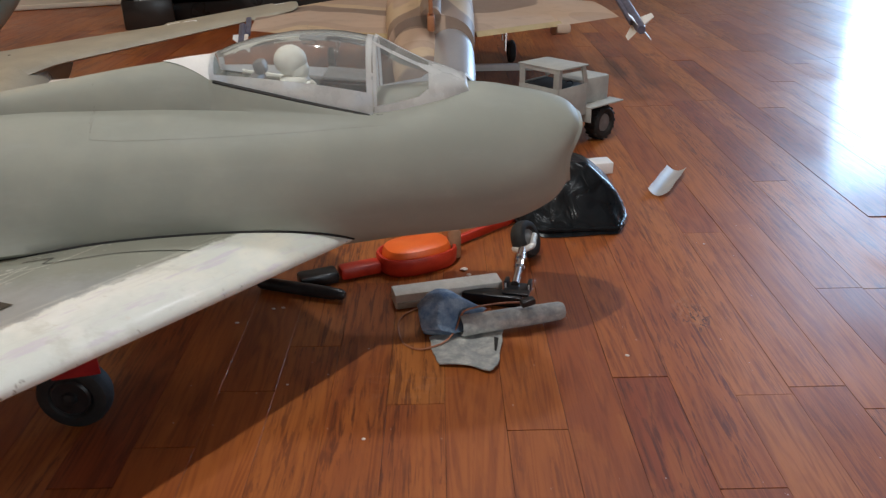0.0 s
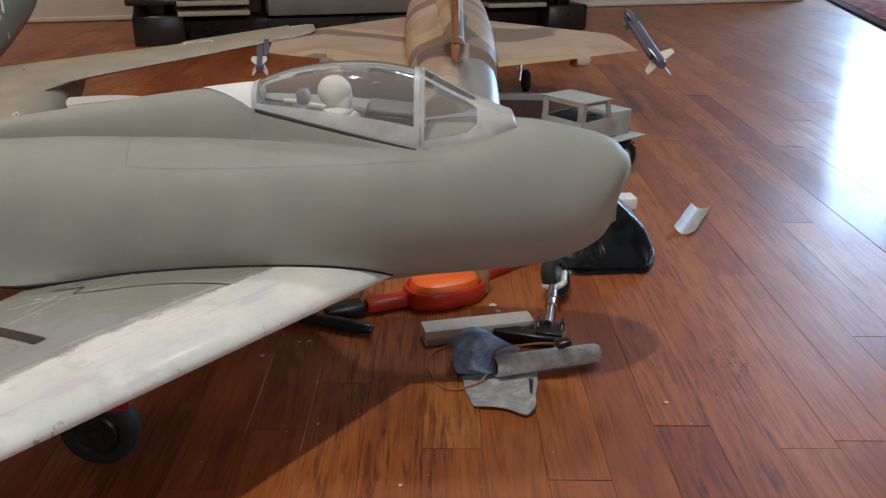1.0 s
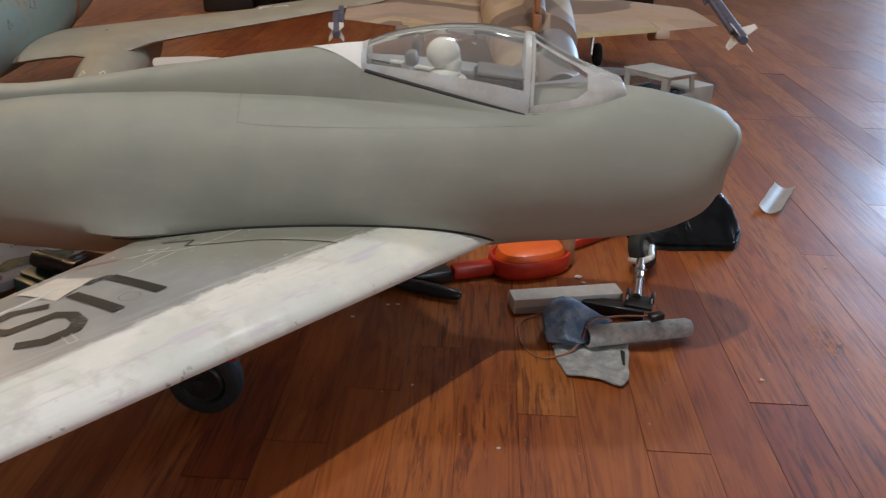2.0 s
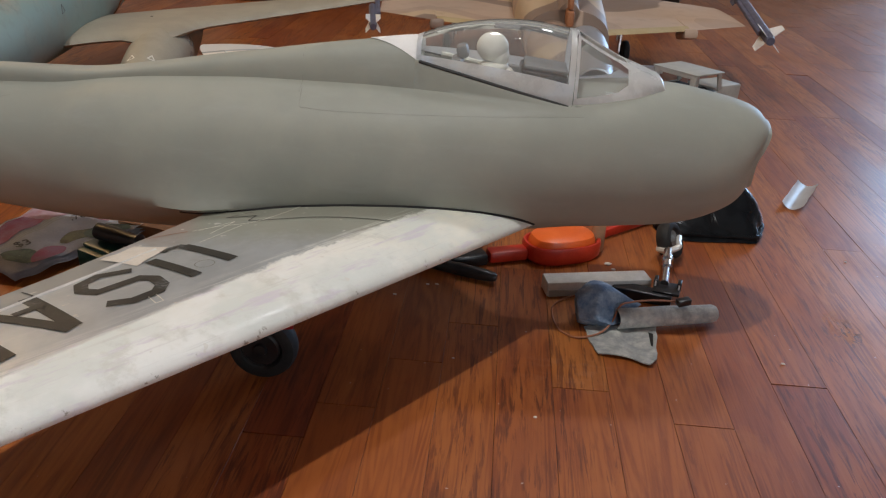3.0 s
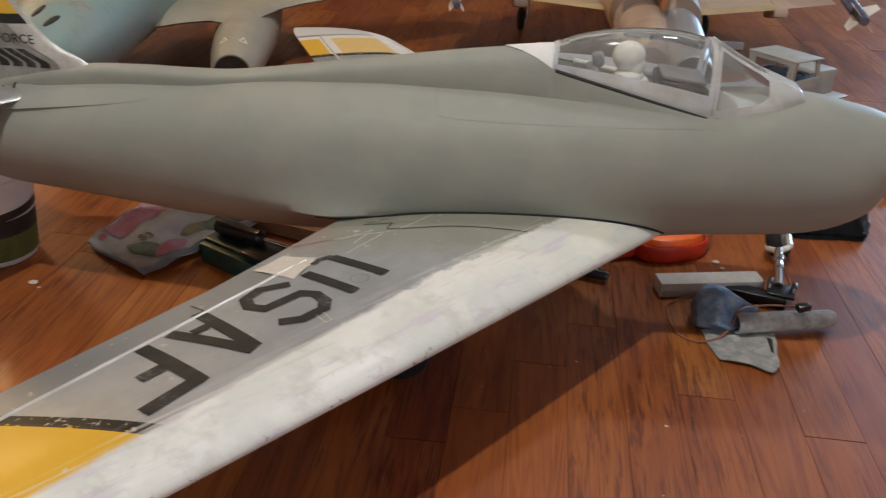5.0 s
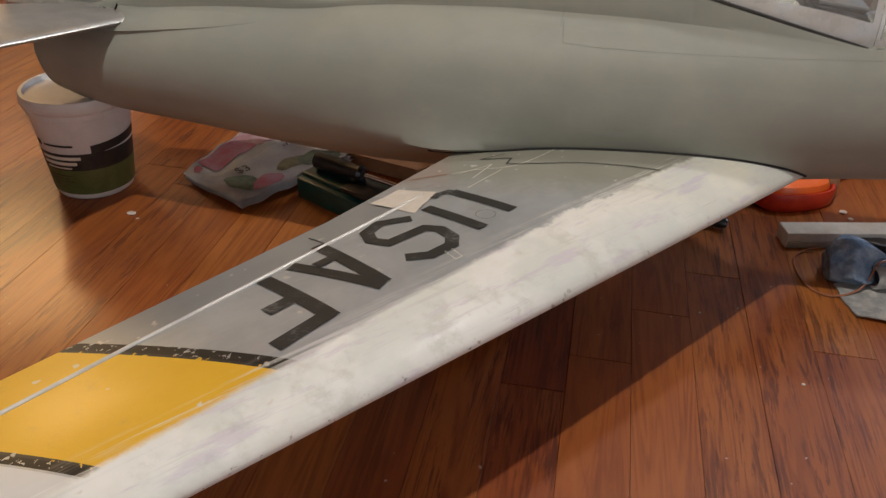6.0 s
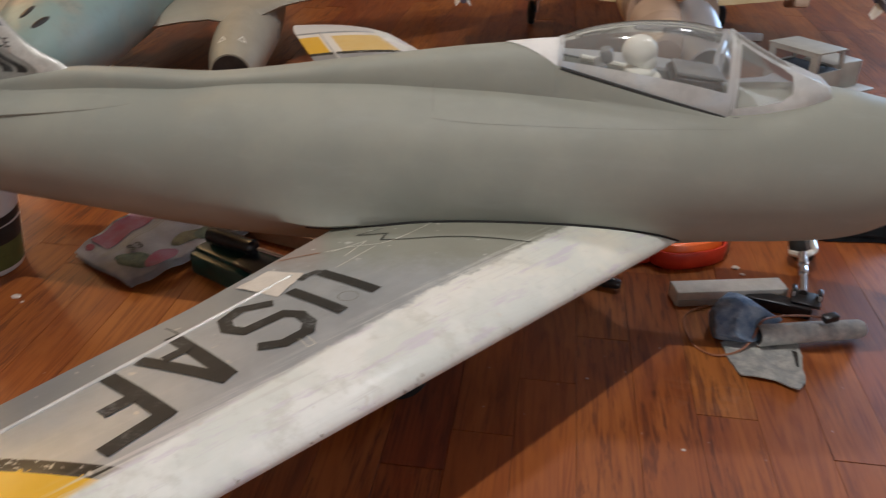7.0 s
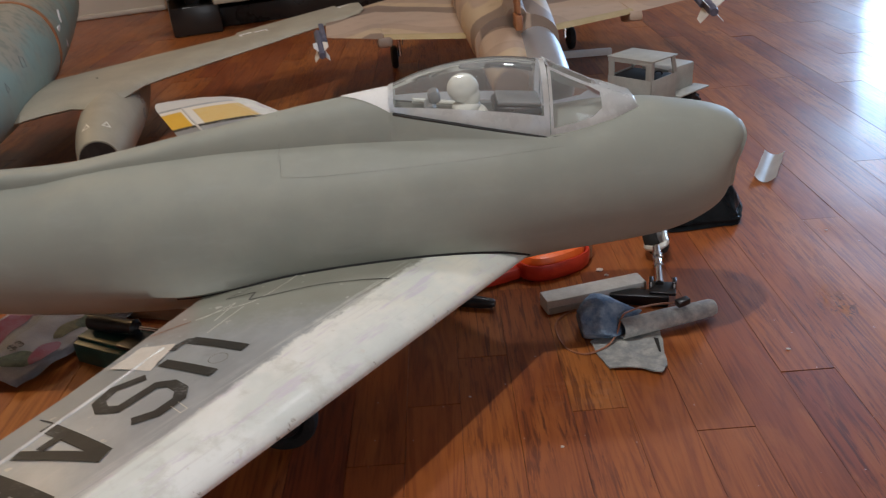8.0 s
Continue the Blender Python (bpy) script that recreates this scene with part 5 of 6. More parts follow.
        part("leg", tube(local(m, [(s * 0.230, 0.31, 0.155), (s * 0.226, 0.30, 0.03)]), 0.0055, 8), CHROME, j)
        part("wheel", bmesh_wheel(m @ Matrix.Translation((s * 0.242, 0.30, 0.030)) @ Matrix.Rotation(radians(90), 4, "Y"), 0.030, 0.018), RUBBER, j)
        part("gear_door", boxed(m @ Matrix.Translation((s * 0.216, 0.285, 0.100)) @ Matrix.Rotation(radians(4), 4, "Y"), 0.003, 0.012, 0.075, 0.0008), WHITE, j)
    # the nose leg stands further on
    part("leg", tube(local(mf, [(0, 0.62, 0.15), (0, 0.63, 0.026)]), 0.0055, 8), CHROME, j)
    part("wheel", bmesh_wheel(mf @ Matrix.Translation((0, 0.63, 0.026)) @ Matrix.Rotation(radians(90), 4, "Y"), 0.026, 0.016), RUBBER, j)
    # fin, seen on edge
    rings = []
    for i in range(13):
        a = i / 12
        z, lead, trail, t = 0.225 + 0.30 * a, 0.10 - 0.30 * a, -0.36 - 0.06 * a, 0.010 * (1 - 0.6 * a)
        us = [(k / 12) ** 1.5 for k in range(13)]
        rings.append(local(mf, [(t * foil(u) * 0.5, lead + (trail - lead) * u, z) for u in us] + [(-t * foil(u) * 0.5, lead + (trail - lead) * u, z) for u in us[-2:0:-1]]))
    f = part("fin", loft(rings, None, True, True, True), CAMO, j, "brown camouflaged fin")
    part("rudder", boxed(mf @ Matrix.Translation((0.0, -0.345, 0.330)) @ Matrix.Rotation(radians(-8), 4, "X"), 0.008, 0.045, 0.19, 0.002), BANDPAINT, f, "rust brown rudder")
    part("rudder_tape", boxed(mf @ Matrix.Translation((0.006, -0.36, 0.300)) @ Matrix.Rotation(radians(-8), 4, "X"), 0.003, 0.022, 0.05, 0.001), WHITE, f)
    part("tail_cone", boxed(mf @ Matrix.Translation((0.0, -0.36, 0.222)), 0.014, 0.05, 0.028, 0.004), BANDPAINT, j)


camo_jet()


# ---- the mottled twin-engined model with a nacelle under each wing ----
def twin_jet():
    m = Matrix.Translation((-1.10, 1.66, 0.0)) @ Matrix.Rotation(radians(11.5), 4, "Z")
    o = m.translation
    j = thing("model_jet", (o.x, o.y, 0), "mottled grey-green twin-engined model jet with round nacelles", "model airplane")
    part("fuselage", oval_body(m, [(-0.62, 0.155, 0.010, 0.010), (-0.56, 0.158, 0.055, 0.050), (-0.42, 0.165, 0.086, 0.078), (-0.20, 0.175, 0.100, 0.098), (0.05, 0.180, 0.104, 0.108), (0.35, 0.182, 0.090, 0.100), (0.65, 0.185, 0.062, 0.075), (0.95, 0.190, 0.025, 0.040), (1.02, 0.190, 0.010, 0.02)], 32, 0.92), MOTTLE, j)
    part("body_band", oval_body(m, [(0.255, 0.1815, 0.0985, 0.1065), (0.275, 0.1817, 0.0975, 0.1058)], 32, 0.92), BANDPAINT, j, "rust orange band round the fuselage")
    for s in (-1, 1):
        flat_wing(m, [(s * 0.07, -0.205, 0.145, 0.120, 0.020), (s * 0.13, -0.172, 0.165, 0.124, 0.019), (s * 0.185, -0.165, 0.180, 0.128, 0.018), (s * 0.215, -0.190, 0.190, 0.130, 0.018), (s * 0.285, -0.155, 0.214, 0.134, 0.017), (s * 0.315, -0.085, 0.226, 0.136, 0.016), (s * 0.35, -0.050, 0.236, 0.138, 0.015), (s * 0.50, 0.036, 0.268, 0.150, 0.013), (s * 0.504, 0.038, 0.300, 0.150, 0.013), (s * 0.76, 0.182, 0.392, 0.172, 0.009), (s * 0.764, 0.185, 0.366, 0.172, 0.009), (s * 0.805, 0.215, 0.378, 0.176, 0.007), (s * 0.822, 0.255, 0.360, 0.178, 0.002)], "wing", TAN, j, "dusty tan wing with worn edges")
        nac = oval_body(m @ Matrix.Translation((s * 0.250, 0, 0)), [(-0.335, 0.072, 0.036, 0.036), (-0.325, 0.073, 0.040, 0.040), (-0.26, 0.081, 0.051, 0.051), (-0.15, 0.088, 0.058, 0.058), (-0.04, 0.087, 0.058, 0.057), (0.10, 0.090, 0.050, 0.047), (0.22, 0.092, 0.036, 0.034), (0.30, 0.094, 0.020, 0.020)], 30)
        nc = part("nacelle", nac, TAN, j, "smooth dusty tan engine nacelle")
        # the nacelle is closed; a black disc on its front paints the intake's shade
        intake = turned(m @ Matrix.Translation((s * 0.250, -0.3365, 0.072)) @ Matrix.Rotation(radians(-90), 4, "X"), [(0.0335, 0.002), (0.0335, -0.0006), (0.0325, -0.0006), (0.0, -0.0004)], 30)
        part("intake", intake, BLACK, nc, "black disc for the shade inside the intake")
        for k in (-1, 1):
            tri = bmesh.new()
            pts = []
            for dx, dy in ((-0.008, -0.007), (0.008, -0.007), (0.0, 0.008)):
                x, y = k * 0.018 + dx, -0.288 + dy
                h, zc = lerp([(-0.325, 0.040, 0.073), (-0.26, 0.051, 0.081), (-0.15, 0.058, 0.088)], y)
                pts.append(m @ Vector((s * 0.250 + x, y, zc + math.sqrt(max(h * h - x * x, 0)) + 0.0018)))
            outer = [tri.verts.new(p) for p in pts]
            ctr = sum(pts, Vector()) / 3
            inner = [tri.verts.new(ctr + (p - ctr) * 0.55) for p in pts]
            for a in range(3):
                b = (a + 1) % 3
                tri.faces.new((outer[a], outer[b], inner[b], inner[a]))
            part("triangle_mark", tri, CREAM, nc, "", False)
        part("leg", tube(local(m, [(s * 0.17, 0.03, 0.12), (s * 0.17, 0.03, 0.036)]), 0.006, 8), CHROME, j)
        part("wheel", bmesh_wheel(m @ Matrix.Translation((s * 0.17, 0.03, 0.036)) @ Matrix.Rotation(radians(90), 4, "Y"), 0.036, 0.022), RUBBER, j)
        flat_wing(m, [(s * 0.02, 0.84, 0.97, 0.265, 0.008), (s * 0.30, 0.92, 1.00, 0.270, 0.004)], "tailplane", GREENISH, j)
    part("leg", tube(local(m, [(0, -0.36, 0.10), (0, -0.37, 0.030)]), 0.006, 8), CHROME, j)
    part("wheel", bmesh_wheel(m @ Matrix.Translation((0, -0.37, 0.030)) @ Matrix.Rotation(radians(90), 4, "Y"), 0.030, 0.02), RUBBER, j)
    # cockpit opening with a dark rim
    part("cockpit_rim", oval_body(m, [(-0.16, 0.262, 0.030, 0.014), (-0.10, 0.272, 0.046, 0.016), (0.02, 0.280, 0.050, 0.014), (0.09, 0.280, 0.034, 0.012)], 24), BLACK, j, "dark cockpit opening")
    # white bars on the flank stand for the old insignia
    for y, z, w, h in ((0.34, 0.205, 0.045, 0.010), (0.34, 0.180, 0.045, 0.010), (0.40, 0.225, 0.010, 0.03), (0.40, 0.165, 0.010, 0.03)):
        wx = lerp([(0.05, 0.104), (0.35, 0.090), (0.65, 0.062)], y)[0]
        part("flank_mark", boxed(m @ Matrix.Translation((wx * 0.965, y, z)) @ Matrix.Rotation(radians(5), 4, "Z"), 0.004, w, h, 0.0005), WHITE, j)


    def on_skin(p, normal, along):
        """A pose on the skin at p: z along the normal, x as near to the given way as it can."""
        z = Vector(normal).normalized()
        x = (Vector(along) - z * z.dot(Vector(along))).normalized()
        return Matrix.Translation(p) @ Matrix((x, z.cross(x), z)).transposed().to_4x4()

    # pale corner brackets on the outer wing
    for p, turn in (((-0.6253, 1.9552, 0.1622), 1), ((-0.5806, 1.9600, 0.1668), -1), ((-0.405, 2.140, 0.1768), 1)):
        q = on_skin(p, (-0.10, 0.04, 0.99), (0.92, 0.39, 0.09))
        bm = boxed(q @ Matrix.Translation((0.004 * turn, 0.010, 0)), 0.030, 0.0055, 0.0016, 0.0004)
        box(bm, q @ Matrix.Translation((-0.009 * turn, -0.003, 0)), 0.0055, 0.022, 0.0015, 0.0004)
        part("wing_mark", bm, WHITE, j)
    # two dark gun troughs on the nose
    for a, b, normal in (((-0.9981, 1.1351, 0.2165), (-0.9968, 1.1708, 0.2264), (0.05, -0.26, 0.96)), ((-0.9722, 1.1196, 0.2074), (-0.9663, 1.1551, 0.2154), (0.37, -0.25, 0.89))):
        q = on_skin((Vector(a) + Vector(b)) / 2, normal, Vector(b) - Vector(a))
        bm = bmesh.new()
        bmesh.ops.create_uvsphere(bm, u_segments=16, v_segments=8, radius=1.0, matrix=q @ Matrix.Diagonal((0.020, 0.0055, 0.0022, 1)))
        part("gun_trough", bm, BLACK, j, "dark gun trough")
    # pencil outlines and specks
    for p, normal, loop in (((-0.7815, 1.6310, 0.1125), (0.93, 0.20, 0.31), ((-0.012, -0.006), (0.004, -0.010), (0.012, 0.002), (0.006, 0.012), (-0.010, 0.008), (-0.012, -0.006))),
                            ((-0.7745, 1.6100, 0.0890), (0.98, 0.19, -0.10), ((-0.010, -0.008), (0.006, -0.009), (0.010, 0.006), (-0.004, 0.010), (-0.010, -0.008))),
                            ((-0.9868, 1.6065, 0.2120), (0.95, 0.16, 0.26), ((-0.014, -0.009), (0.008, -0.012), (0.014, 0.006), (-0.004, 0.012), (-0.014, -0.009))),
                            ((-0.9610, 1.4752, 0.1921), (0.98, 0.16, 0.08), ((-0.008, -0.007), (0.009, -0.004), (-0.003, 0.010), (-0.008, -0.007)))):
        q = on_skin(p, normal, (0, 1, 0))
        part("pencil_mark", tube([q @ Vector((x, y, 0.0004)) for x, y in loop], 0.0006, 5), GREY_PLASTIC, j)
    for x, y, z in ((-0.8892, 1.6998, 0.1464), (-0.8093, 1.6937, 0.1496)):
        part("speck", turned(Matrix.Translation((x, y, z)), [(0.0030, 0.0), (0.0022, 0.0008)], 10), BLACK, j)


twin_jet()


# ---- the sheet-plastic truck with its tow bar ----
def truck():
    m = Matrix.Translation((0.178, 1.456, 0)) @ Matrix.Rotation(math.atan2(0.66, 0.75), 4, "Z") @ Matrix.Diagonal((0.91, 0.91, 0.97, 1))
    t = thing("toy_truck", tuple(m.translation), "unpainted grey sheet-plastic toy truck on black rubber tyres", "toy truck")

    def at(x, y, z, rx=0, ry=0, rz=0):
        return m @ pose(x, y, z, rx, ry, rz)

    W = 0.106
    part("roof", boxed(at(0.043, 0, 0.1575, 0, 1.5, 0), 0.088, W + 0.003, 0.003, 0.0008), SHEET, t)
    body = bmesh.new()
    for sy in (-1, 1):
        box(body, at(0.043, sy * (W / 2 - 0.0015), 0.0925), 0.086, 0.003, 0.060, 0.0006)
    box(body, at(0.0015, 0, 0.0925), 0.003, W, 0.060, 0.0006)
    box(body, at(0.086, 0, 0.090), 0.003, W, 0.054, 0.0006)
    box(body, at(0.043, 0, 0.064), 0.086, W, 0.003, 0.0006)
    part("cab", body, SHEET, t)
    for x, y, w, d, lean in ((0.006, -W / 2 + 0.004, 0.012, 0.004, 0), (0.006, W / 2 - 0.004, 0.012, 0.004, 0), (0.080, -W / 2 + 0.003, 0.011, 0.004, -16), (0.080, W / 2 - 0.003, 0.011, 0.004, -16), (0.002, -W / 2 + 0.008, 0.003, 0.014, 0), (0.002, W / 2 - 0.008, 0.003, 0.014, 0)):
        part("pillar", boxed(at(x, y, 0.1395, 0, lean, 0), w, d, 0.036, 0.0006), SHEET, t)
    part("header", boxed(at(0.0018, 0, 0.1535), 0.003, W, 0.007, 0.0006), SHEET, t)
    # black block that fills the cab in place of the shade behind its openings
    part("cab_shade", boxed(at(0.045, 0, 0.098), 0.076, W - 0.010, 0.046, 0.002), RUBBER, t, "black block for the shade inside the cab")
    part("dashboard", boxed(at(0.076, 0, 0.110), 0.014, W - 0.01, 0.014, 0.002), PLASTIC, t)
    part("seat", boxed(at(0.035, 0.0, 0.078), 0.05, W - 0.016, 0.024, 0.004), PLASTIC, t, "dark bench seat")
    sw = bmesh.new()
    wheel_m = at(0.062, -0.025, 0.116, 0, -55, 0)
    tube([wheel_m @ Vector((0.011 * math.cos(a), 0.011 * math.sin(a), 0)) for a in [2 * math.pi * i / 20 for i in range(21)]], 0.0014, 6, sw)
    part("steering_wheel", sw, PLASTIC, t)
    part("bonnet", boxed(at(0.136, 0, 0.094, 0, 2, 0), 0.098, 0.066, 0.058, 0.004), SHEET, t)
    for sy in (-1, 1):
        part("fender", boxed(at(0.143, sy * 0.046, 0.0735, 0, 1, 0), 0.108, 0.036, 0.003, 0.0008), SHEET, t)
        part("fender_side", boxed(at(0.0905, sy * 0.047, 0.060), 0.003, 0.034, 0.028, 0.0008), SHEET, t)
    part("chassis", boxed(at(0.06, 0, 0.045), 0.24, 0.05, 0.020, 0.003), PLASTIC, t)
    part("rear_deck", boxed(at(-0.055, 0, 0.066), 0.11, W, 0.004, 0.001), SHEET, t)
    for x in (-0.045, 0.148):
        for sy in (-1, 1):
            wm = at(x, sy * 0.043, 0.0345) @ Matrix.Rotation(radians(90), 4, "X")
            w = part("wheel", bmesh_wheel(wm, 0.0340, 0.034, 30), RUBBER, t, "knobbly black rubber tyre")
            part("hub", turned(wm, [(0.0175, -0.0085), (0.0175, 0.0115), (0.006, 0.0125), (0.004, 0.013)], 20), GREY_PLASTIC, w)
            part("hub", turned(wm, [(0.004, -0.013), (0.006, -0.0125), (0.0175, -0.0115), (0.0175, 0.0)], 20), GREY_PLASTIC, w)
            for k in range(15):
                a = 2 * math.pi * k / 15
                part("tread_lug", boxed(wm @ Matrix.Rotation(a, 4, "Z") @ Matrix.Translation((0.0332, 0, 0)), 0.003, 0.0055, 0.028, 0.0008), RUBBER, w)


truck()


def strip():
    t = thing("plastic_strip", (0.13, 2.12, 0), "long narrow white plastic strip behind the toy truck", "offcut")
    part("strip", boxed(pose(0.13, 2.125, 0.0085, 0, 0, -1), 0.31, 0.016, 0.017, 0.002), WHITE, t)


strip()


# ---- odds and ends on the floor by the jet's nose ----
def grey_bar():
    a, b = Vector((-0.0595, 0.865, 0)), Vector((0.0700, 0.896, 0))
    d = b - a
    t = thing("foam_bar", tuple((a + b) / 2), "pale grey square-cut foam bar lying on the floor", "bar")
    m = Matrix.Translation((a + b) / 2 + Vector((0, 0, 0.0095))) @ Matrix.Rotation(math.atan2(d.y, d.x), 4, "Z")
    part("bar", boxed(m, d.length, 0.027, 0.019, 0.0016), BAR, t)
    part("edge_strip", boxed(m @ Matrix.Translation((0, -0.0143, -0.0045)), d.length - 0.004, 0.0022, 0.008, 0.0006), SHEET, t)


def retract():
    t = thing("nose_gear", (0.088, 0.90, 0), "model nose gear with chrome leg and rubber wheel", "landing gear")
    m = Matrix.Translation((0.066, 0.868, 0)) @ Matrix.Rotation(radians(-15), 4, "Z")
    part("housing", boxed(m @ Matrix.Translation((-0.006, -0.003, 0.0072)), 0.072, 0.020, 0.0140, 0.002), PLASTIC, t)
    part("housing_plate", boxed(m @ Matrix.Translation((0.022, 0.008, 0.0148)), 0.032, 0.030, 0.004, 0.001), PLASTIC, t)
    for sx in (0.008, 0.036):
        part("lug", boxed(m @ Matrix.Translation((sx, 0.014, 0.0190)), 0.005, 0.015, 0.011, 0.001), PLASTIC, t)
        part("slot", boxed(m @ Matrix.Translation((sx, 0.0062, 0.0195)), 0.002, 0.0010, 0.007), WHITE, t)
    a, b = Vector((0.087, 0.876, 0.0185)), Vector((0.104, 0.956, 0.026))
    part("leg", tube([a, a + (b - a) * 0.45], 0.0050, 14), CHROME, t)
    part("leg", tube([a + (b - a) * 0.45, a + (b - a) * 0.5, a + (b - a) * 0.55, b], 0.0066, 14, None, [0.0068, 0.0072, 0.0064, 0.0064]), CHROME, t)
    part("collar", tube([a + (b - a) * 0.68, a + (b - a) * 0.76], 0.0082, 14), CHROME, t)
    c = Vector((0.111, 0.990, 0.0265))
    axis = Vector((0.78, -0.46, 0.42)).normalized()
    wm = Matrix.Translation(c) @ axis.to_track_quat("Z", "Y").to_matrix().to_4x4()
    w = part("wheel", bmesh_wheel(wm, 0.0255, 0.020, 32), RUBBER, t)
    part("hub", turned(wm, [(0.013, -0.006), (0.013, 0.006), (0.005, 0.0068), (0.003, 0.008)], 20), GREY_PLASTIC, w)
    for s in (-1, 1):
        o = axis * s * 0.0135
        part("fork", tube(spline([b, b + (c - b) * 0.25 + o * 1.0, c - (c - b) * 0.35 + o, c + o, c + (c - b).normalized() * 0.006 + o], 5), 0.0040, 8), PALE_BEAD, t, "bright fork leg")
    part("axle", tube([c - axis * 0.015, c + axis * 0.015], 0.0022, 8), CHROME, t)


def cloth_ball():
    t = thing("cloth_wad", (0.004, 0.838, 0), "crumpled blue-grey cloth wad on the floor", "cloth")
    bm = bmesh.new()
    bmesh.ops.create_icosphere(bm, subdivisions=5, radius=1.0)
    # flat facets where the cloth was pressed together, creases between them
    rng = random.Random(12)
    cuts = []
    for _ in range(15):
        d = Vector((rng.gauss(0, 1), rng.gauss(0, 1), rng.gauss(0, 0.8))).normalized()
        cuts.append((d, rng.uniform(0.74, 0.96)))
    for v in bm.verts:
        p = v.co.copy()
        r = 1.02
        for d, k in cuts:
            c = d.dot(p)
            if c > 0.05:
                r = min(r, k / c)
        p *= r + 0.05 * noise.noise(p * 1.9 + Vector((3, 1, 2))) - 0.06 * abs(noise.noise(p * 4.0)) - 0.015 * abs(noise.noise(p * 11.0))
        # the lump narrows and sinks towards its tail
        tail = max(p.x, 0.0) ** 1.4
        q = Vector((p.x * 0.034 + 0.020 * tail, p.y * 0.036 * (1 - 0.45 * min(tail, 1.0)), p.z * 0.027 * (1 - 0.45 * min(tail, 1.0))))
        q = Matrix.Rotation(radians(12), 3, "Z") @ q
        v.co = Vector((-0.001 + q.x, 0.806 + q.y, max(0.0185 + q.z, 0.0004)))
    part("wad", bm, CLOTH, t)


def fibre_plate():
    t = thing("fibre_scrap", (0.028, 0.755, 0), "flat cut scrap of stained grey fibreglass sheet", "scrap")
    out = [(-0.016, 0.785), (-0.012, 0.754), (-0.005, 0.728), (0.028, 0.723), (0.047, 0.711), (0.056, 0.722), (0.062, 0.760), (0.067, 0.795), (0.018, 0.806)]
    mid = Vector((0.026, 0.765))

    def level(p, k, top):
        q = mid + (Vector(p) - mid) * k
        lift = 0.0030 * max((0.757 - q.y) / 0.04, 0.0) ** 1.5 + 0.0012 * math.sin(q.x * 120)
        return (q.x, q.y, 0.0016 + max(lift, -0.001) + (0.0016 if top else 0.0))

    edge = []
    for p, q in zip(out, out[1:] + out[:1]):
        edge += [p, tuple(Vector(p).lerp(Vector(q), 0.34) + Vector((0.0008, -0.0006))), tuple(Vector(p).lerp(Vector(q), 0.67) - Vector((0.0006, 0.0004)))]
    rings = [[level(p, k, top) for p in edge] for k, top in ((0.02, True), (0.35, True), (0.7, True), (1.0, True), (1.0, False), (0.7, False), (0.02, False))]
    part("sheet", loft(rings, None, True, True, True), FELT, t, "", True, 60)
    part("slit", slab([(0.0545, 0.752), (0.0565, 0.750), (0.0605, 0.776), (0.0555, 0.779)], 0.0040, 0.0048), BLACK, t)


def wrap_tube():
    t = thing("fibre_tube", (0.080, 0.805, 0), "grey fibre-wrapped hollow tube lying on a scrap", "tube")
    a, b = Vector((0.0185, 0.783, 0.0165)), Vector((0.137, 0.822, 0.0122))
    d = (b - a).normalized()
    q = d.to_track_quat("Z", "Y").to_matrix().to_4x4()
    n = (b - a).length
    prof = [(0.0080, 0.030), (0.0088, 0.001), (0.0108, 0.0), (0.0120, 0.002), (0.0116, 0.02), (0.0118, 0.06), (0.0110, 0.10), (0.0104, n - 0.004), (0.0090, n), (0.0, n + 0.0005)]
    bm = turned(Matrix.Translation(a) @ q, prof, 28)
    for v in bm.verts:
        v.co += Vector((0, 0, 1)) * 0.0007 * noise.noise(v.co * 120)
    part("tube", bm, FELT, t)
    # black plug added for the shade inside the hollow end
    part("hole_shade", tube([a + d * 0.010, a + d * 0.028], 0.0088, 20), BLACK, t)


def wire():
    t = thing("servo_lead", (-0.02, 0.79, 0), "thin brown wire loop with a black plug", "wire")
    pts = [(0.090, 0.806, 0.0320), (0.070, 0.808, 0.0310), (0.050, 0.806, 0.0300), (0.036, 0.802, 0.0290), (0.022, 0.790, 0.0300), (0.013, 0.778, 0.0150), (0.002, 0.769, 0.0062), (-0.014, 0.762, 0.0030), (-0.030, 0.762, 0.0012), (-0.045, 0.776, 0.0010), (-0.051, 0.802, 0.0011), (-0.050, 0.828, 0.0012), (-0.038, 0.846, 0.0016), (-0.022, 0.852, 0.0050)]
    part("lead", tube(spline(pts, 7), 0.00115, 7), COPPER, t)
    part("plug", boxed(pose(0.0945, 0.8045, 0.0335, 4, -6, 20), 0.016, 0.009, 0.0075, 0.001), PLASTIC, t, "black plug")


def marker():
    t = thing("marker_pen", (-0.172, 0.893, 0), "black felt marker lying on the floor under the wing", "pen")
    a, b = Vector((-0.119, 0.876, 0.0085)), Vector((-0.232, 0.915, 0.0085))
    d = (b - a).normalized()
    q = Matrix.Translation(a) @ d.to_track_quat("Z", "Y").to_matrix().to_4x4()
    part("cap", turned(q, [(0.004, 0.0), (0.0062, 0.003), (0.0078, 0.02), (0.0084, 0.050), (0.0084, 0.054)], 20), PLASTIC, t)
    part("barrel", turned(q, [(0.0080, 0.054), (0.0080, 0.112), (0.0060, 0.117)], 20), PLASTIC, t)


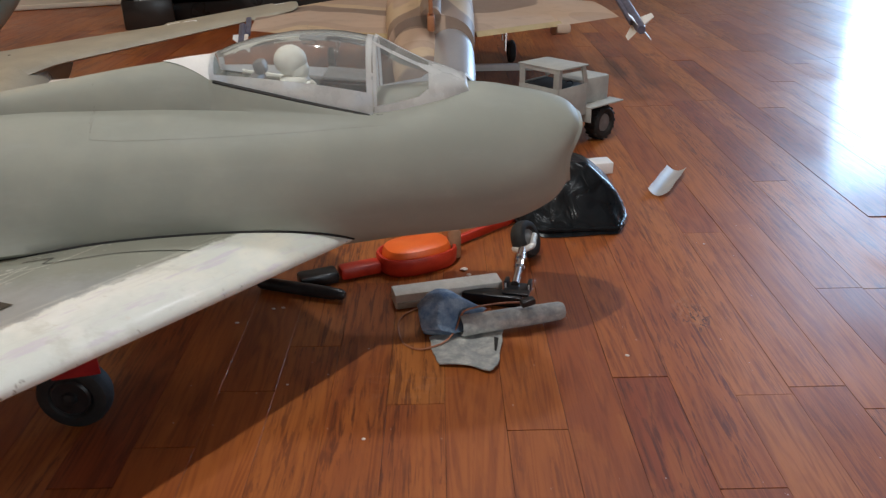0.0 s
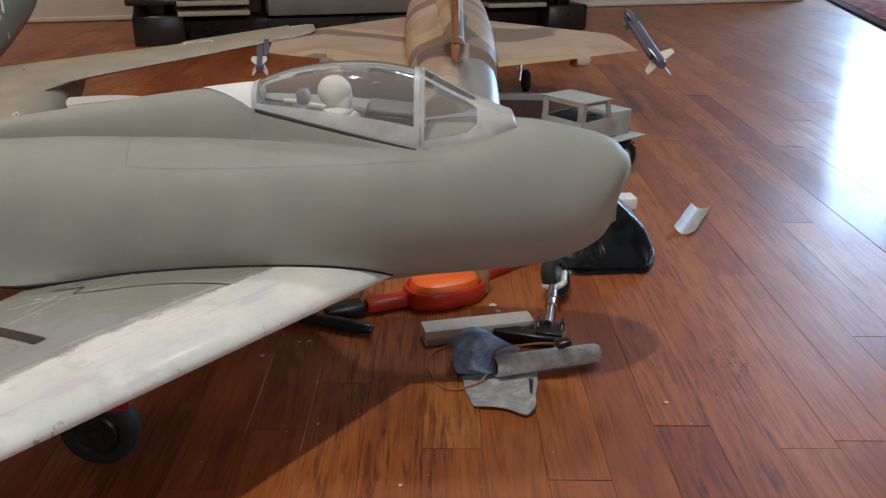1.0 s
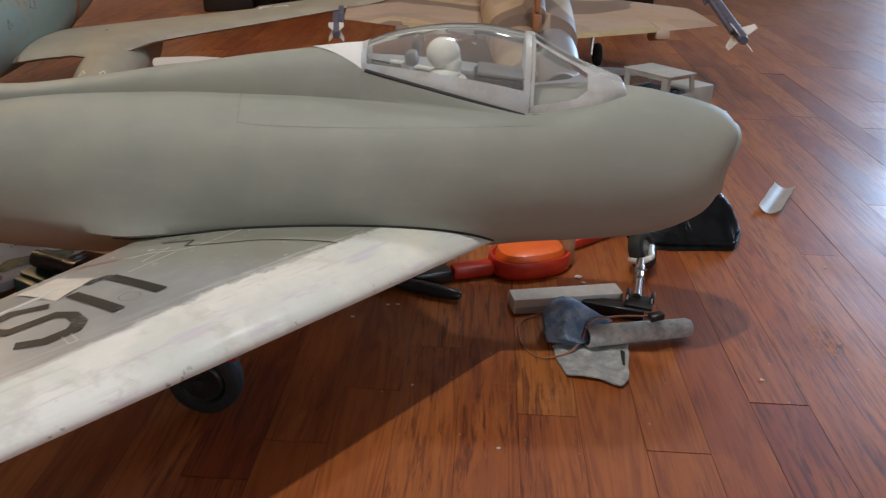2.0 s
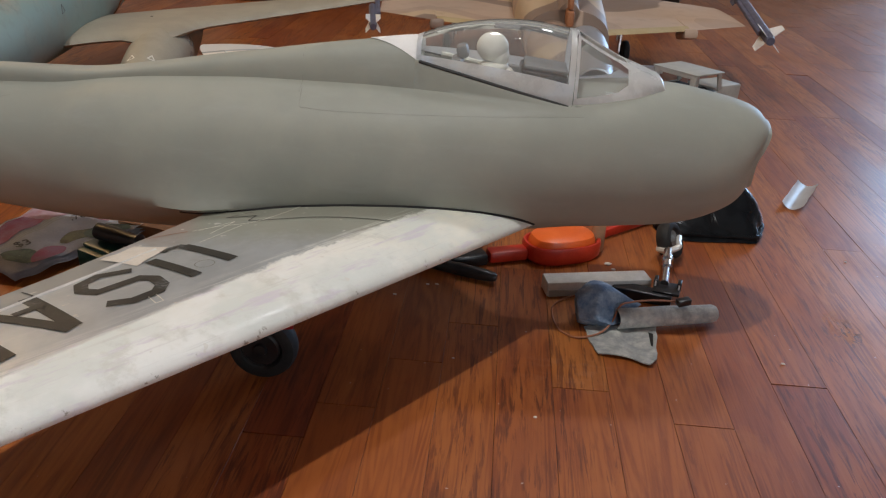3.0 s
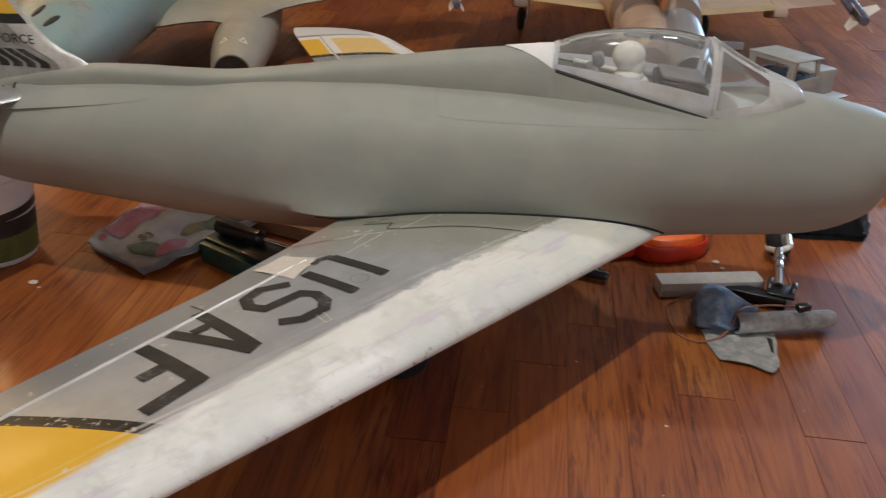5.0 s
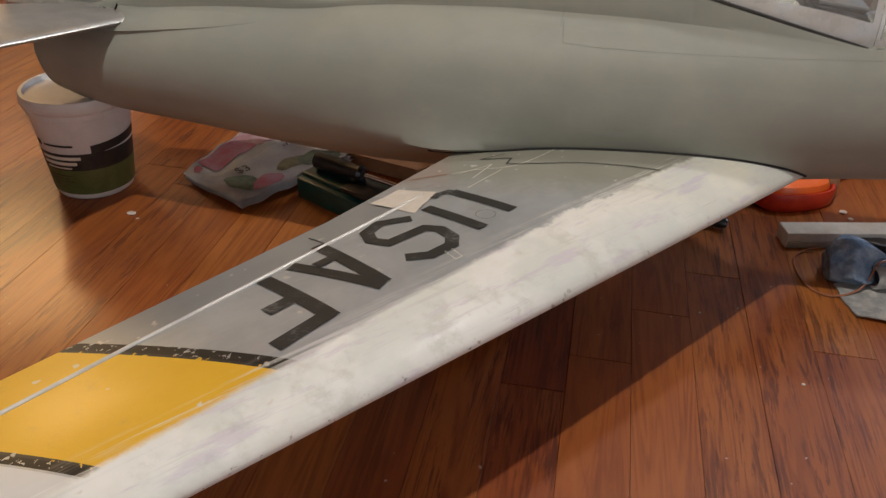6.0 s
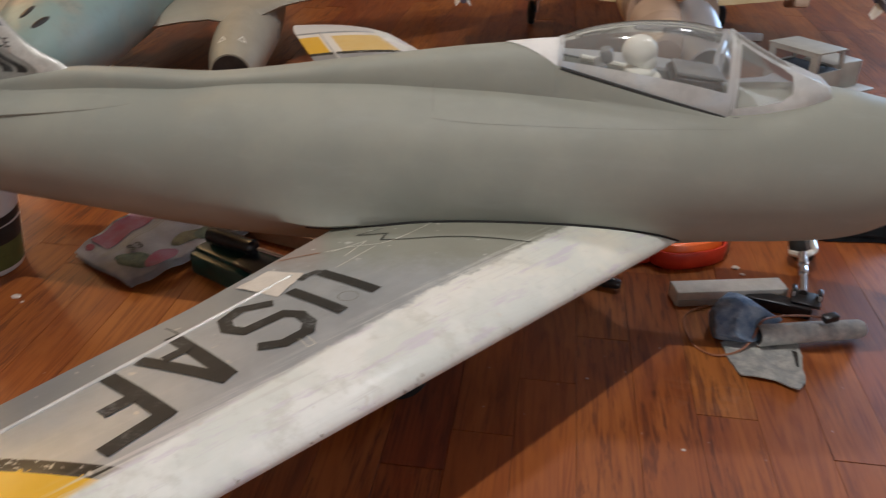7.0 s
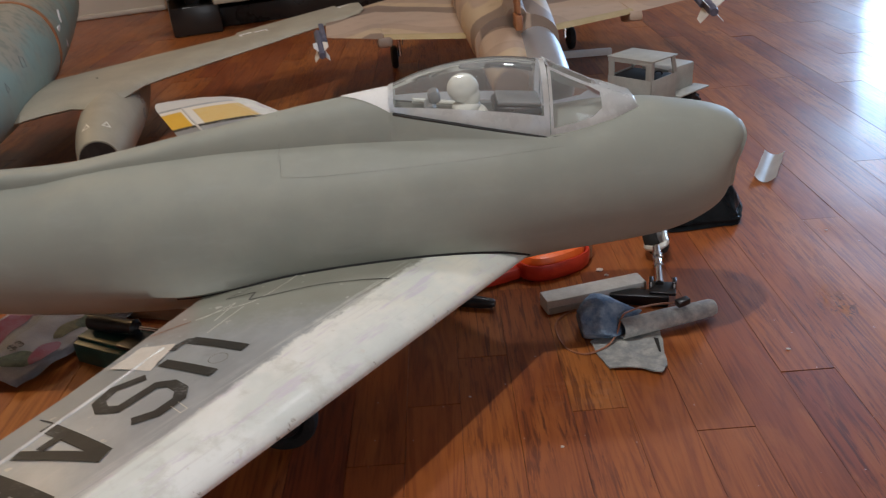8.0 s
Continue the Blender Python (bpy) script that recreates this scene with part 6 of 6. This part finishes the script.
def orange_tool():
    t = thing("plastic_clamp", (-0.025, 0.99, 0), "orange and red plastic tool tray with a raised rim", "tool")
    out, inn = [], []
    for i in range(36):
        a = 2 * math.pi * i / 36
        c, s = math.cos(a), math.sin(a)
        out.append((0.053 * math.copysign(abs(c) ** 0.75, c), 0.034 * math.copysign(abs(s) ** 0.75, s)))
    m = Matrix.Translation((-0.034, 0.976, 0)) @ Matrix.Rotation(radians(24), 4, "Z")

    def lvl(k, z):
        return [m @ Vector((x * k, y * k, z)) for x, y in out]

    part("tray", loft([lvl(0.92, 0.0), lvl(1.0, 0.004), lvl(1.02, 0.020), lvl(0.99, 0.024), lvl(0.93, 0.024), lvl(0.90, 0.020), lvl(0.88, 0.016)], None, True, True, True), RED, t, "red plastic rim")
    part("inlay", loft([lvl(0.87, 0.010), lvl(0.86, 0.024), lvl(0.80, 0.031), lvl(0.62, 0.034), lvl(0.2, 0.035)], None, True, True, True), ORANGE, t, "bright orange plastic dome")
    part("grip", boxed(pose(-0.107, 0.946, 0.0095, 0, 0, 22), 0.055, 0.022, 0.017, 0.005), RED, t)
    part("end_stop", boxed(pose(-0.158, 0.926, 0.0085, 0, 0, 22), 0.050, 0.026, 0.016, 0.004), PLASTIC, t)
    part("arm", boxed(pose(0.064, 1.070, 0.0085, 0, 0, 42), 0.132, 0.009, 0.013, 0.003), RED, t)
    part("knob", turned(Matrix.Translation((0.016, 0.994, 0.002)), [(0.008, 0), (0.009, 0.002), (0.009, 0.036), (0.007, 0.040), (0.002, 0.041)], 16), CARD, t, "brown end knob")


def black_bag():
    t = thing("vinyl_pouch", (0.19, 1.13, 0), "shiny black vinyl pouch slumped on the floor", "bag")
    rings = []
    for i in range(15):
        a = i / 14
        z = 0.001 + 0.076 * a
        fat = math.sin(math.pi * min(0.12 + 0.80 * a, 1)) ** 0.45
        cx, cy = 0.188 - 0.028 * a * a, 1.132 + 0.055 * a
        sx, sy = 0.083 * (1 - 0.30 * a ** 1.8) * (0.92 + 0.10 * fat), 0.080 * (1 - 0.62 * a ** 1.3)
        pts = []
        for k in range(40):
            an = 2 * math.pi * k / 40
            c, s = math.cos(an), math.sin(an)
            fold = 1 + 0.05 * math.sin(5 * an + 6 * a) * math.sin(math.pi * a) + 0.07 * noise.noise(Vector((c * 2, s * 2, a * 4)))
            pts.append((cx + sx * fold * math.copysign(abs(c) ** 0.6, c), cy + sy * fold * math.copysign(abs(s) ** 0.6, s) - 0.02 * a * c, z))
        rings.append(pts)
    part("pouch", loft(rings, None, True, True, True), VINYL, t)
    rim = [rings[1][k % 40] for k in range(41)]
    part("piping", tube([Vector(p) + Vector((0, 0, 0.002)) for p in rim], 0.0034, 7), VINYL, t)
    flap = loft([[(0.150 + 0.011 * i, 1.150 + 0.004 * i + 0.034 * k / 4, 0.079 - 0.0012 * k * k + 0.003 * math.sin(i * 0.9)) for k in range(5)] for i in range(7)], None, False)
    bmesh.ops.solidify(flap, geom=list(flap.faces), thickness=0.003)
    part("flap", flap, VINYL, t)


def white_block():
    t = thing("foam_offcut", (0.262, 1.325, 0), "small white foam offcut on the floor", "offcut")
    part("block", boxed(pose(0.262, 1.325, 0.010, 0, 0, 8), 0.058, 0.034, 0.020, 0.002), WHITE, t)


def shell_chip():
    t = thing("plastic_shell", (0.362, 1.235, 0), "curved white trough-shaped plastic offcut", "offcut")
    a, b = Vector((0.343, 1.207, 0)), Vector((0.402, 1.318, 0))
    d = (b - a).normalized()
    n = Vector((d.y, -d.x, 0))
    rows = []
    for i in range(7):
        p = a + (b - a) * i / 6
        row = []
        for k in range(13):
            q = k / 6 - 1
            end = 0.006 * (1 - q * q) * (1 if i == 0 else 0)
            row.append(p - d * end + n * 0.0165 * q * (1 + 0.03 * math.sin(i * 2.1)) + Vector((0, 0, 0.0016 + 0.0080 * abs(q) ** 1.8)))
        rows.append(row)
    bm = loft(rows, None, False)
    bmesh.ops.solidify(bm, geom=list(bm.faces), thickness=0.0014)
    part("shell", bm, TUBWHITE, t)


for build in (grey_bar, retract, cloth_ball, fibre_plate, wrap_tube, wire, marker, orange_tool, black_bag, white_block, shell_chip):
    build()


# ---- behind the wing: tub, folded flyer, tool box ----
def tub():
    c = Vector((-0.888, 0.803, 0))
    t = thing("plastic_tub", tuple(c), "white plastic tub with a green and black label", "tub")
    m = Matrix.Translation(c)
    part("body", turned(m, [(0.0415, 0.0), (0.0445, 0.002), (0.0462, 0.006), (0.0568, 0.106), (0.0572, 0.113)], 40), TUBWHITE, t)
    part("lid", turned(m, [(0.0575, 0.106), (0.0590, 0.107), (0.0592, 0.113), (0.0615, 0.115), (0.0630, 0.118), (0.0625, 0.1270), (0.0610, 0.1295), (0.0570, 0.1295), (0.0555, 0.1245), (0.0, 0.1240)], 40), TUBWHITE, t, "white snap-on lid")

    def band(z0, z1, a0, a1, lift, material, name, zz=0.0):
        rows = []
        for i in range(21):
            an = radians(a0 + (a1 - a0) * i / 20)
            row = []
            for z in (z0 + zz * i / 20, z1 + zz * i / 20):
                r = 0.0462 + (z - 0.006) * 0.0106 / 0.100 + lift
                row.append((c.x + r * math.cos(an), c.y + r * math.sin(an), z))
            rows.append(row)
        return part(name, loft(rows, None, False), material, t)

    band(0.009, 0.042, -170, 25, 0.0005, TUBGREEN, "label")
    band(0.042, 0.064, -170, 25, 0.0005, BLACK, "label_band")
    band(0.063, 0.074, -52, 25, 0.0006, BLACK, "label_flag", 0.006)
    for z, a0, a1, tall in ((0.0565, -122, -66, 0.0042), (0.0495, -122, -72, 0.0042), (0.0445, -118, -80, 0.0018)):
        band(z, z + tall, a0, a1, 0.0011, CREAM, "label_line")
    for z, a0, a1 in ((0.0340, -118, -84), (0.0300, -116, -88), (0.0260, -117, -82), (0.0220, -115, -90)):
        band(z, z + 0.0014, a0, a1, 0.0011, OLIVE, "label_line")
    band(0.0735, 0.0760, -112, -72, 0.0008, BLACK, "label_line")
    band(0.0720, 0.0790, -126, -117, 0.0008, BLACK, "label_mark")


def flyer():
    t = thing("folded_flyer", (-0.70, 0.86, 0), "folded colour grocery flyer with vegetable pictures", "paper")
    corners = [Vector((-0.786, 0.834, 0)), Vector((-0.686, 0.773, 0)), Vector((-0.592, 0.930, 0)), Vector((-0.750, 0.990, 0))]

    def height(x, y):
        v = ((x + 0.735) * 0.42 + (y - 0.805) * 0.91) / 0.17
        u = ((x + 0.735) * 0.91 - (y - 0.805) * 0.42) / 0.11
        return max(0.0100 + 0.012 * math.sin(2.0 * v + 0.3) + 0.003 * math.sin(5 * u + 3 * v) + 0.0016 * math.sin(23 * v + 4 * u), 0.0045)

    def surf(u, v, lift=0.0):
        p = corners[0].lerp(corners[1], u).lerp(corners[3].lerp(corners[2], u), v)
        return Vector((p.x, p.y, height(p.x, p.y) + lift))

    rows = [[surf(i / 16, k / 24) for k in range(25)] for i in range(17)]
    bm = loft(rows, None, False)
    bmesh.ops.solidify(bm, geom=list(bm.faces), thickness=0.0012)
    part("top_sheet", bm, PAPER, t)
    for dx, dy, dz in ((0.003, -0.003, -0.0035), (0.006, -0.002, -0.0065)):
        low = loft([[Vector((p.x + dx, p.y + dy, max(p.z + dz, 0.0012))) for p in row] for row in rows], None, False)
        bmesh.ops.solidify(low, geom=list(low.faces), thickness=0.0008)
        part("under_sheet", low, PAPER, t)

    def printed(u, v, ru, rv, turn, material, name, lift):
        """A printed shape with an uneven edge on the top sheet."""
        rings = []
        c, s = math.cos(radians(turn)), math.sin(radians(turn))
        for r in (0.02, 0.35, 0.7, 1.0):
            rg = []
            for k in range(28):
                a = 2 * math.pi * k / 28
                wob = 1 + 0.14 * noise.noise(Vector((math.cos(a) * 1.7 + u * 9, math.sin(a) * 1.7, v * 7)))
                x, y = r * ru * wob * math.cos(a), r * rv * wob * math.sin(a)
                rg.append(surf(u + x * c - y * s, v + x * s + y * c, 0.0010 + lift))
            rings.append(rg)
        part(name, loft(rings), material, t, "", True)

    def panel(u0, u1, v0, v1, material, name, lift):
        """A printed panel that follows the sheet."""
        grid = [[surf(u0 + (u1 - u0) * i / 5, v0 + (v1 - v0) * k / 16, 0.0013 + lift) for k in range(17)] for i in range(6)]
        part(name, loft(grid, None, False), material, t)

    panel(0.04, 0.34, 0.16, 0.62, PINK, "print_panel", 0.0)
    panel(0.02, 0.40, 0.62, 0.97, MAUVE, "print_panel", 0.0)
    printed(0.13, 0.10, 0.06, 0.035, 0, PINK, "print_mark", 0.0)
    printed(0.74, 0.17, 0.20, 0.085, 12, GREENINK, "print_cucumber", 0.0)
    printed(0.90, 0.31, 0.085, 0.13, 10, PINK, "print_pepper", 0.0002)
    printed(0.80, 0.60, 0.075, 0.15, 8, OLIVE, "print_leaf", 0.0)
    printed(0.86, 0.80, 0.11, 0.17, -14, GREENINK, "print_leaf", 0.0002)
    printed(0.62, 0.92, 0.09, 0.05, 0, MAUVE, "print_patch", 0.0)
    for words, x, y, size in (("$3", -0.7020, 0.8350, 0.0200), (".78", -0.6760, 0.9230, 0.0190)):
        ob = text_on(words, pose(x, y, height(x, y) + 0.0026, 4, 0, 52), size, BLACK, t)
    for k in range(3):
        u = 0.39 + 0.036 * k
        pts = [(surf(u, v, 0.0015), surf(u + 0.014, v, 0.0015)) for v in [0.05 + 0.03 * k + 0.62 * i / 12 for i in range(13)]]
        part("print_line", sheet(pts, 0), SHEET, t, "", False)


def tool_box():
    t = thing("tool_case", (-0.585, 0.850, 0), "dark green plastic tool case with a black handled driver on it", "tool case")
    m = Matrix.Translation((-0.570, 0.828, 0)) @ Matrix.Rotation(radians(-27), 4, "Z")
    part("case", boxed(m @ Matrix.Translation((0, 0, 0.014)), 0.115, 0.055, 0.028, 0.003), GREENBOX, t)
    part("lid", boxed(m @ Matrix.Translation((0.0, 0.004, 0.030)), 0.112, 0.046, 0.006, 0.002), GREENBOX, t)
    part("tray", boxed(m @ Matrix.Translation((0.036, -0.006, 0.0345)), 0.046, 0.034, 0.006, 0.002), PLASTIC, t)


def driver():
    t = thing("screwdriver", (-0.600, 0.862, 0.034), "black handled screwdriver resting on the green case", "screwdriver")
    a, d = Vector((-0.616, 0.852, 0.0440)), Vector((0.93, -0.36, 0.0)).normalized()
    q = Matrix.Translation(a) @ d.to_track_quat("Z", "Y").to_matrix().to_4x4()
    part("handle", turned(q, [(0.006, 0.0), (0.0105, 0.004), (0.011, 0.03), (0.0085, 0.060), (0.0105, 0.070), (0.007, 0.074)], 20), PLASTIC, t)
    part("shank", turned(q, [(0.0028, 0.074), (0.0028, 0.120), (0.002, 0.124)], 12), CHROME, t)


def card():
    t = thing("cardboard_strip", (-0.545, 0.925, 0), "torn strip of brown cardboard on the floor", "cardboard")
    part("strip", slab([(-0.63, 0.935), (-0.50, 0.90), (-0.47, 0.925), (-0.485, 0.95), (-0.56, 0.955), (-0.62, 0.965)], 0.001, 0.020), CARD, t)


for build in (tub, flyer, tool_box, driver, card):
    build()


# ---- crumbs on the boards ----
def crumbs():
    spots = [(-0.807, 0.743, 0.0065), (-0.795, 0.735, 0.0026), (0.028, 0.955, 0.006), (0.034, 0.940, 0.004), (-0.203, 0.860, 0.0026), (-0.192, 0.862, 0.003), (-0.240, 0.828, 0.0026), (0.195, 0.742, 0.0028), (-0.075, 0.61, 0.0022), (0.36, 1.02, 0.002), (-0.16, 0.70, 0.0018), (-0.33, 0.66, 0.002), (-0.52, 0.73, 0.0022), (-0.60, 0.64, 0.0026)]
    r = random.Random(3)
    for x, y, s in spots:
        s *= 0.72
        bm = bmesh.new()
        bmesh.ops.create_icosphere(bm, subdivisions=2, radius=s)
        for v in bm.verts:
            v.co *= 1 + 0.35 * noise.noise(v.co * 300 + Vector((x * 50, y * 50, 0)))
            v.co.z = v.co.z * 0.35 + s * 0.30
            v.co.x, v.co.y = x + v.co.x * r.uniform(0.9, 1.4), y + v.co.y
        tagged(part("crumb", bm, DEBRIS, None), "small pale crumb of plaster on the floor", "crumb", "crumbs on the floor")


crumbs()

# ---- floor: boards along y, 57 mm wide ----
BOARD = 0.057
SEAM0 = 0.1715
floor = tagged(part("floor", slab([(p.x, p.y) for p in [room(u, v) for u, v in ((-2.84, -4.64), (7.94, -4.64), (7.94, 5.84), (-2.84, 5.84))]], -0.06, -0.004), GAP, None, "", False), "worn reddish varnished oak strip floor", "floor", "", "structure")
KNOWN = {0: 0.702, -2: 0.619, -6: 0.774, -7: 0.690, -8: 0.604, -9: 0.552, 3: 1.060}
LENGTHS = (0.38, 0.52, 0.68, 0.86, 1.10)
rnd = random.Random(7)
meshes = {}


def board_mesh(length):
    """One board, centred, with eased upper edges."""
    if length not in meshes:
        w, l, e = BOARD / 2 - 0.00020, length / 2 - 0.00050, 0.00008
        bm = bmesh.new()
        rings = [[(-w, -l, -0.004), (w, -l, -0.004), (w, l, -0.004), (-w, l, -0.004)], [(-w, -l, -e), (w, -l, -e), (w, l, -e), (-w, l, -e)], [(-w + e, -l + e, 0), (w - e, -l + e, 0), (w - e, l - e, 0), (-w + e, l - e, 0)]]
        loft(rings, bm, True, False, True)
        bmesh.ops.recalc_face_normals(bm, faces=bm.faces)
        me = bpy.data.meshes.new("plank")
        bm.to_mesh(me)
        bm.free()
        me.materials.append(WOOD)
        meshes[length] = me
    return meshes[length]


rest_v, rest_f = [], []
count = 0
for col in range(-95, 165):
    xm = SEAM0 + (col + 0.5) * BOARD
    start = KNOWN.get(col, rnd.uniform(0, 1.0))
    cuts = [start]
    while cuts[-1] < 8.2:
        cuts.append(round(cuts[-1] + rnd.choice(LENGTHS), 4))
    low = [start]
    while low[-1] > -5.5:
        low.append(round(low[-1] - rnd.choice(LENGTHS), 4))
    cuts = low[:0:-1] + cuts
    # boards end under the walls
    near_end = max((-2.80 - xm * EX[0]) / EX[1], (-4.60 - xm * EY[0]) / EY[1])
    far_end = min((7.90 - xm * EX[0]) / EX[1], (5.80 - xm * EY[0]) / EY[1])
    for y0, y1 in zip(cuts, cuts[1:]):
        y0, y1 = max(y0, near_end), min(y1, far_end)
        if y1 - y0 < 0.03:
            continue
        length, ym = round(y1 - y0, 3), (y0 + y1) / 2
        if -0.95 < xm < 1.0 and y1 > 0.15 and y0 < 2.3 and count < 300:
            ob = new("plank", board_mesh(length))
            ob.matrix_basis = pose(xm, ym, rnd.uniform(-0.00035, -0.0001), rnd.gauss(0, 0.030), rnd.gauss(0, 0.16), 0)
            ob.parent = floor
            count += 1
        else:
            w, l, e, b = BOARD / 2 - 0.00020, (y1 - y0) / 2 - 0.00050, 0.00008, len(rest_v)
            tilt, rise = math.tan(radians(rnd.gauss(0, 0.16))), math.tan(radians(rnd.gauss(0, 0.030)))
            for ww, ll, z in ((w, l, -0.004), (w, l, -e), (w - e, l - e, 0.0)):
                rest_v += [(xm + a * ww, ym + c * ll, z - 0.0002 + tilt * a * ww + rise * c * ll) for a, c in ((-1, -1), (1, -1), (1, 1), (-1, 1))]
            for r in (0, 4):
                rest_f += [(b + r + i, b + r + (i + 1) % 4, b + r + 4 + (i + 1) % 4, b + r + 4 + i) for i in range(4)]
            rest_f.append((b + 8, b + 9, b + 10, b + 11))
me = bpy.data.meshes.new("far_planks")
me.from_pydata(rest_v, [], rest_f)
me.materials.append(WOOD)
far = new("far_planks", me)
far.parent = floor
tagged(far, "", "", "", "stuff")
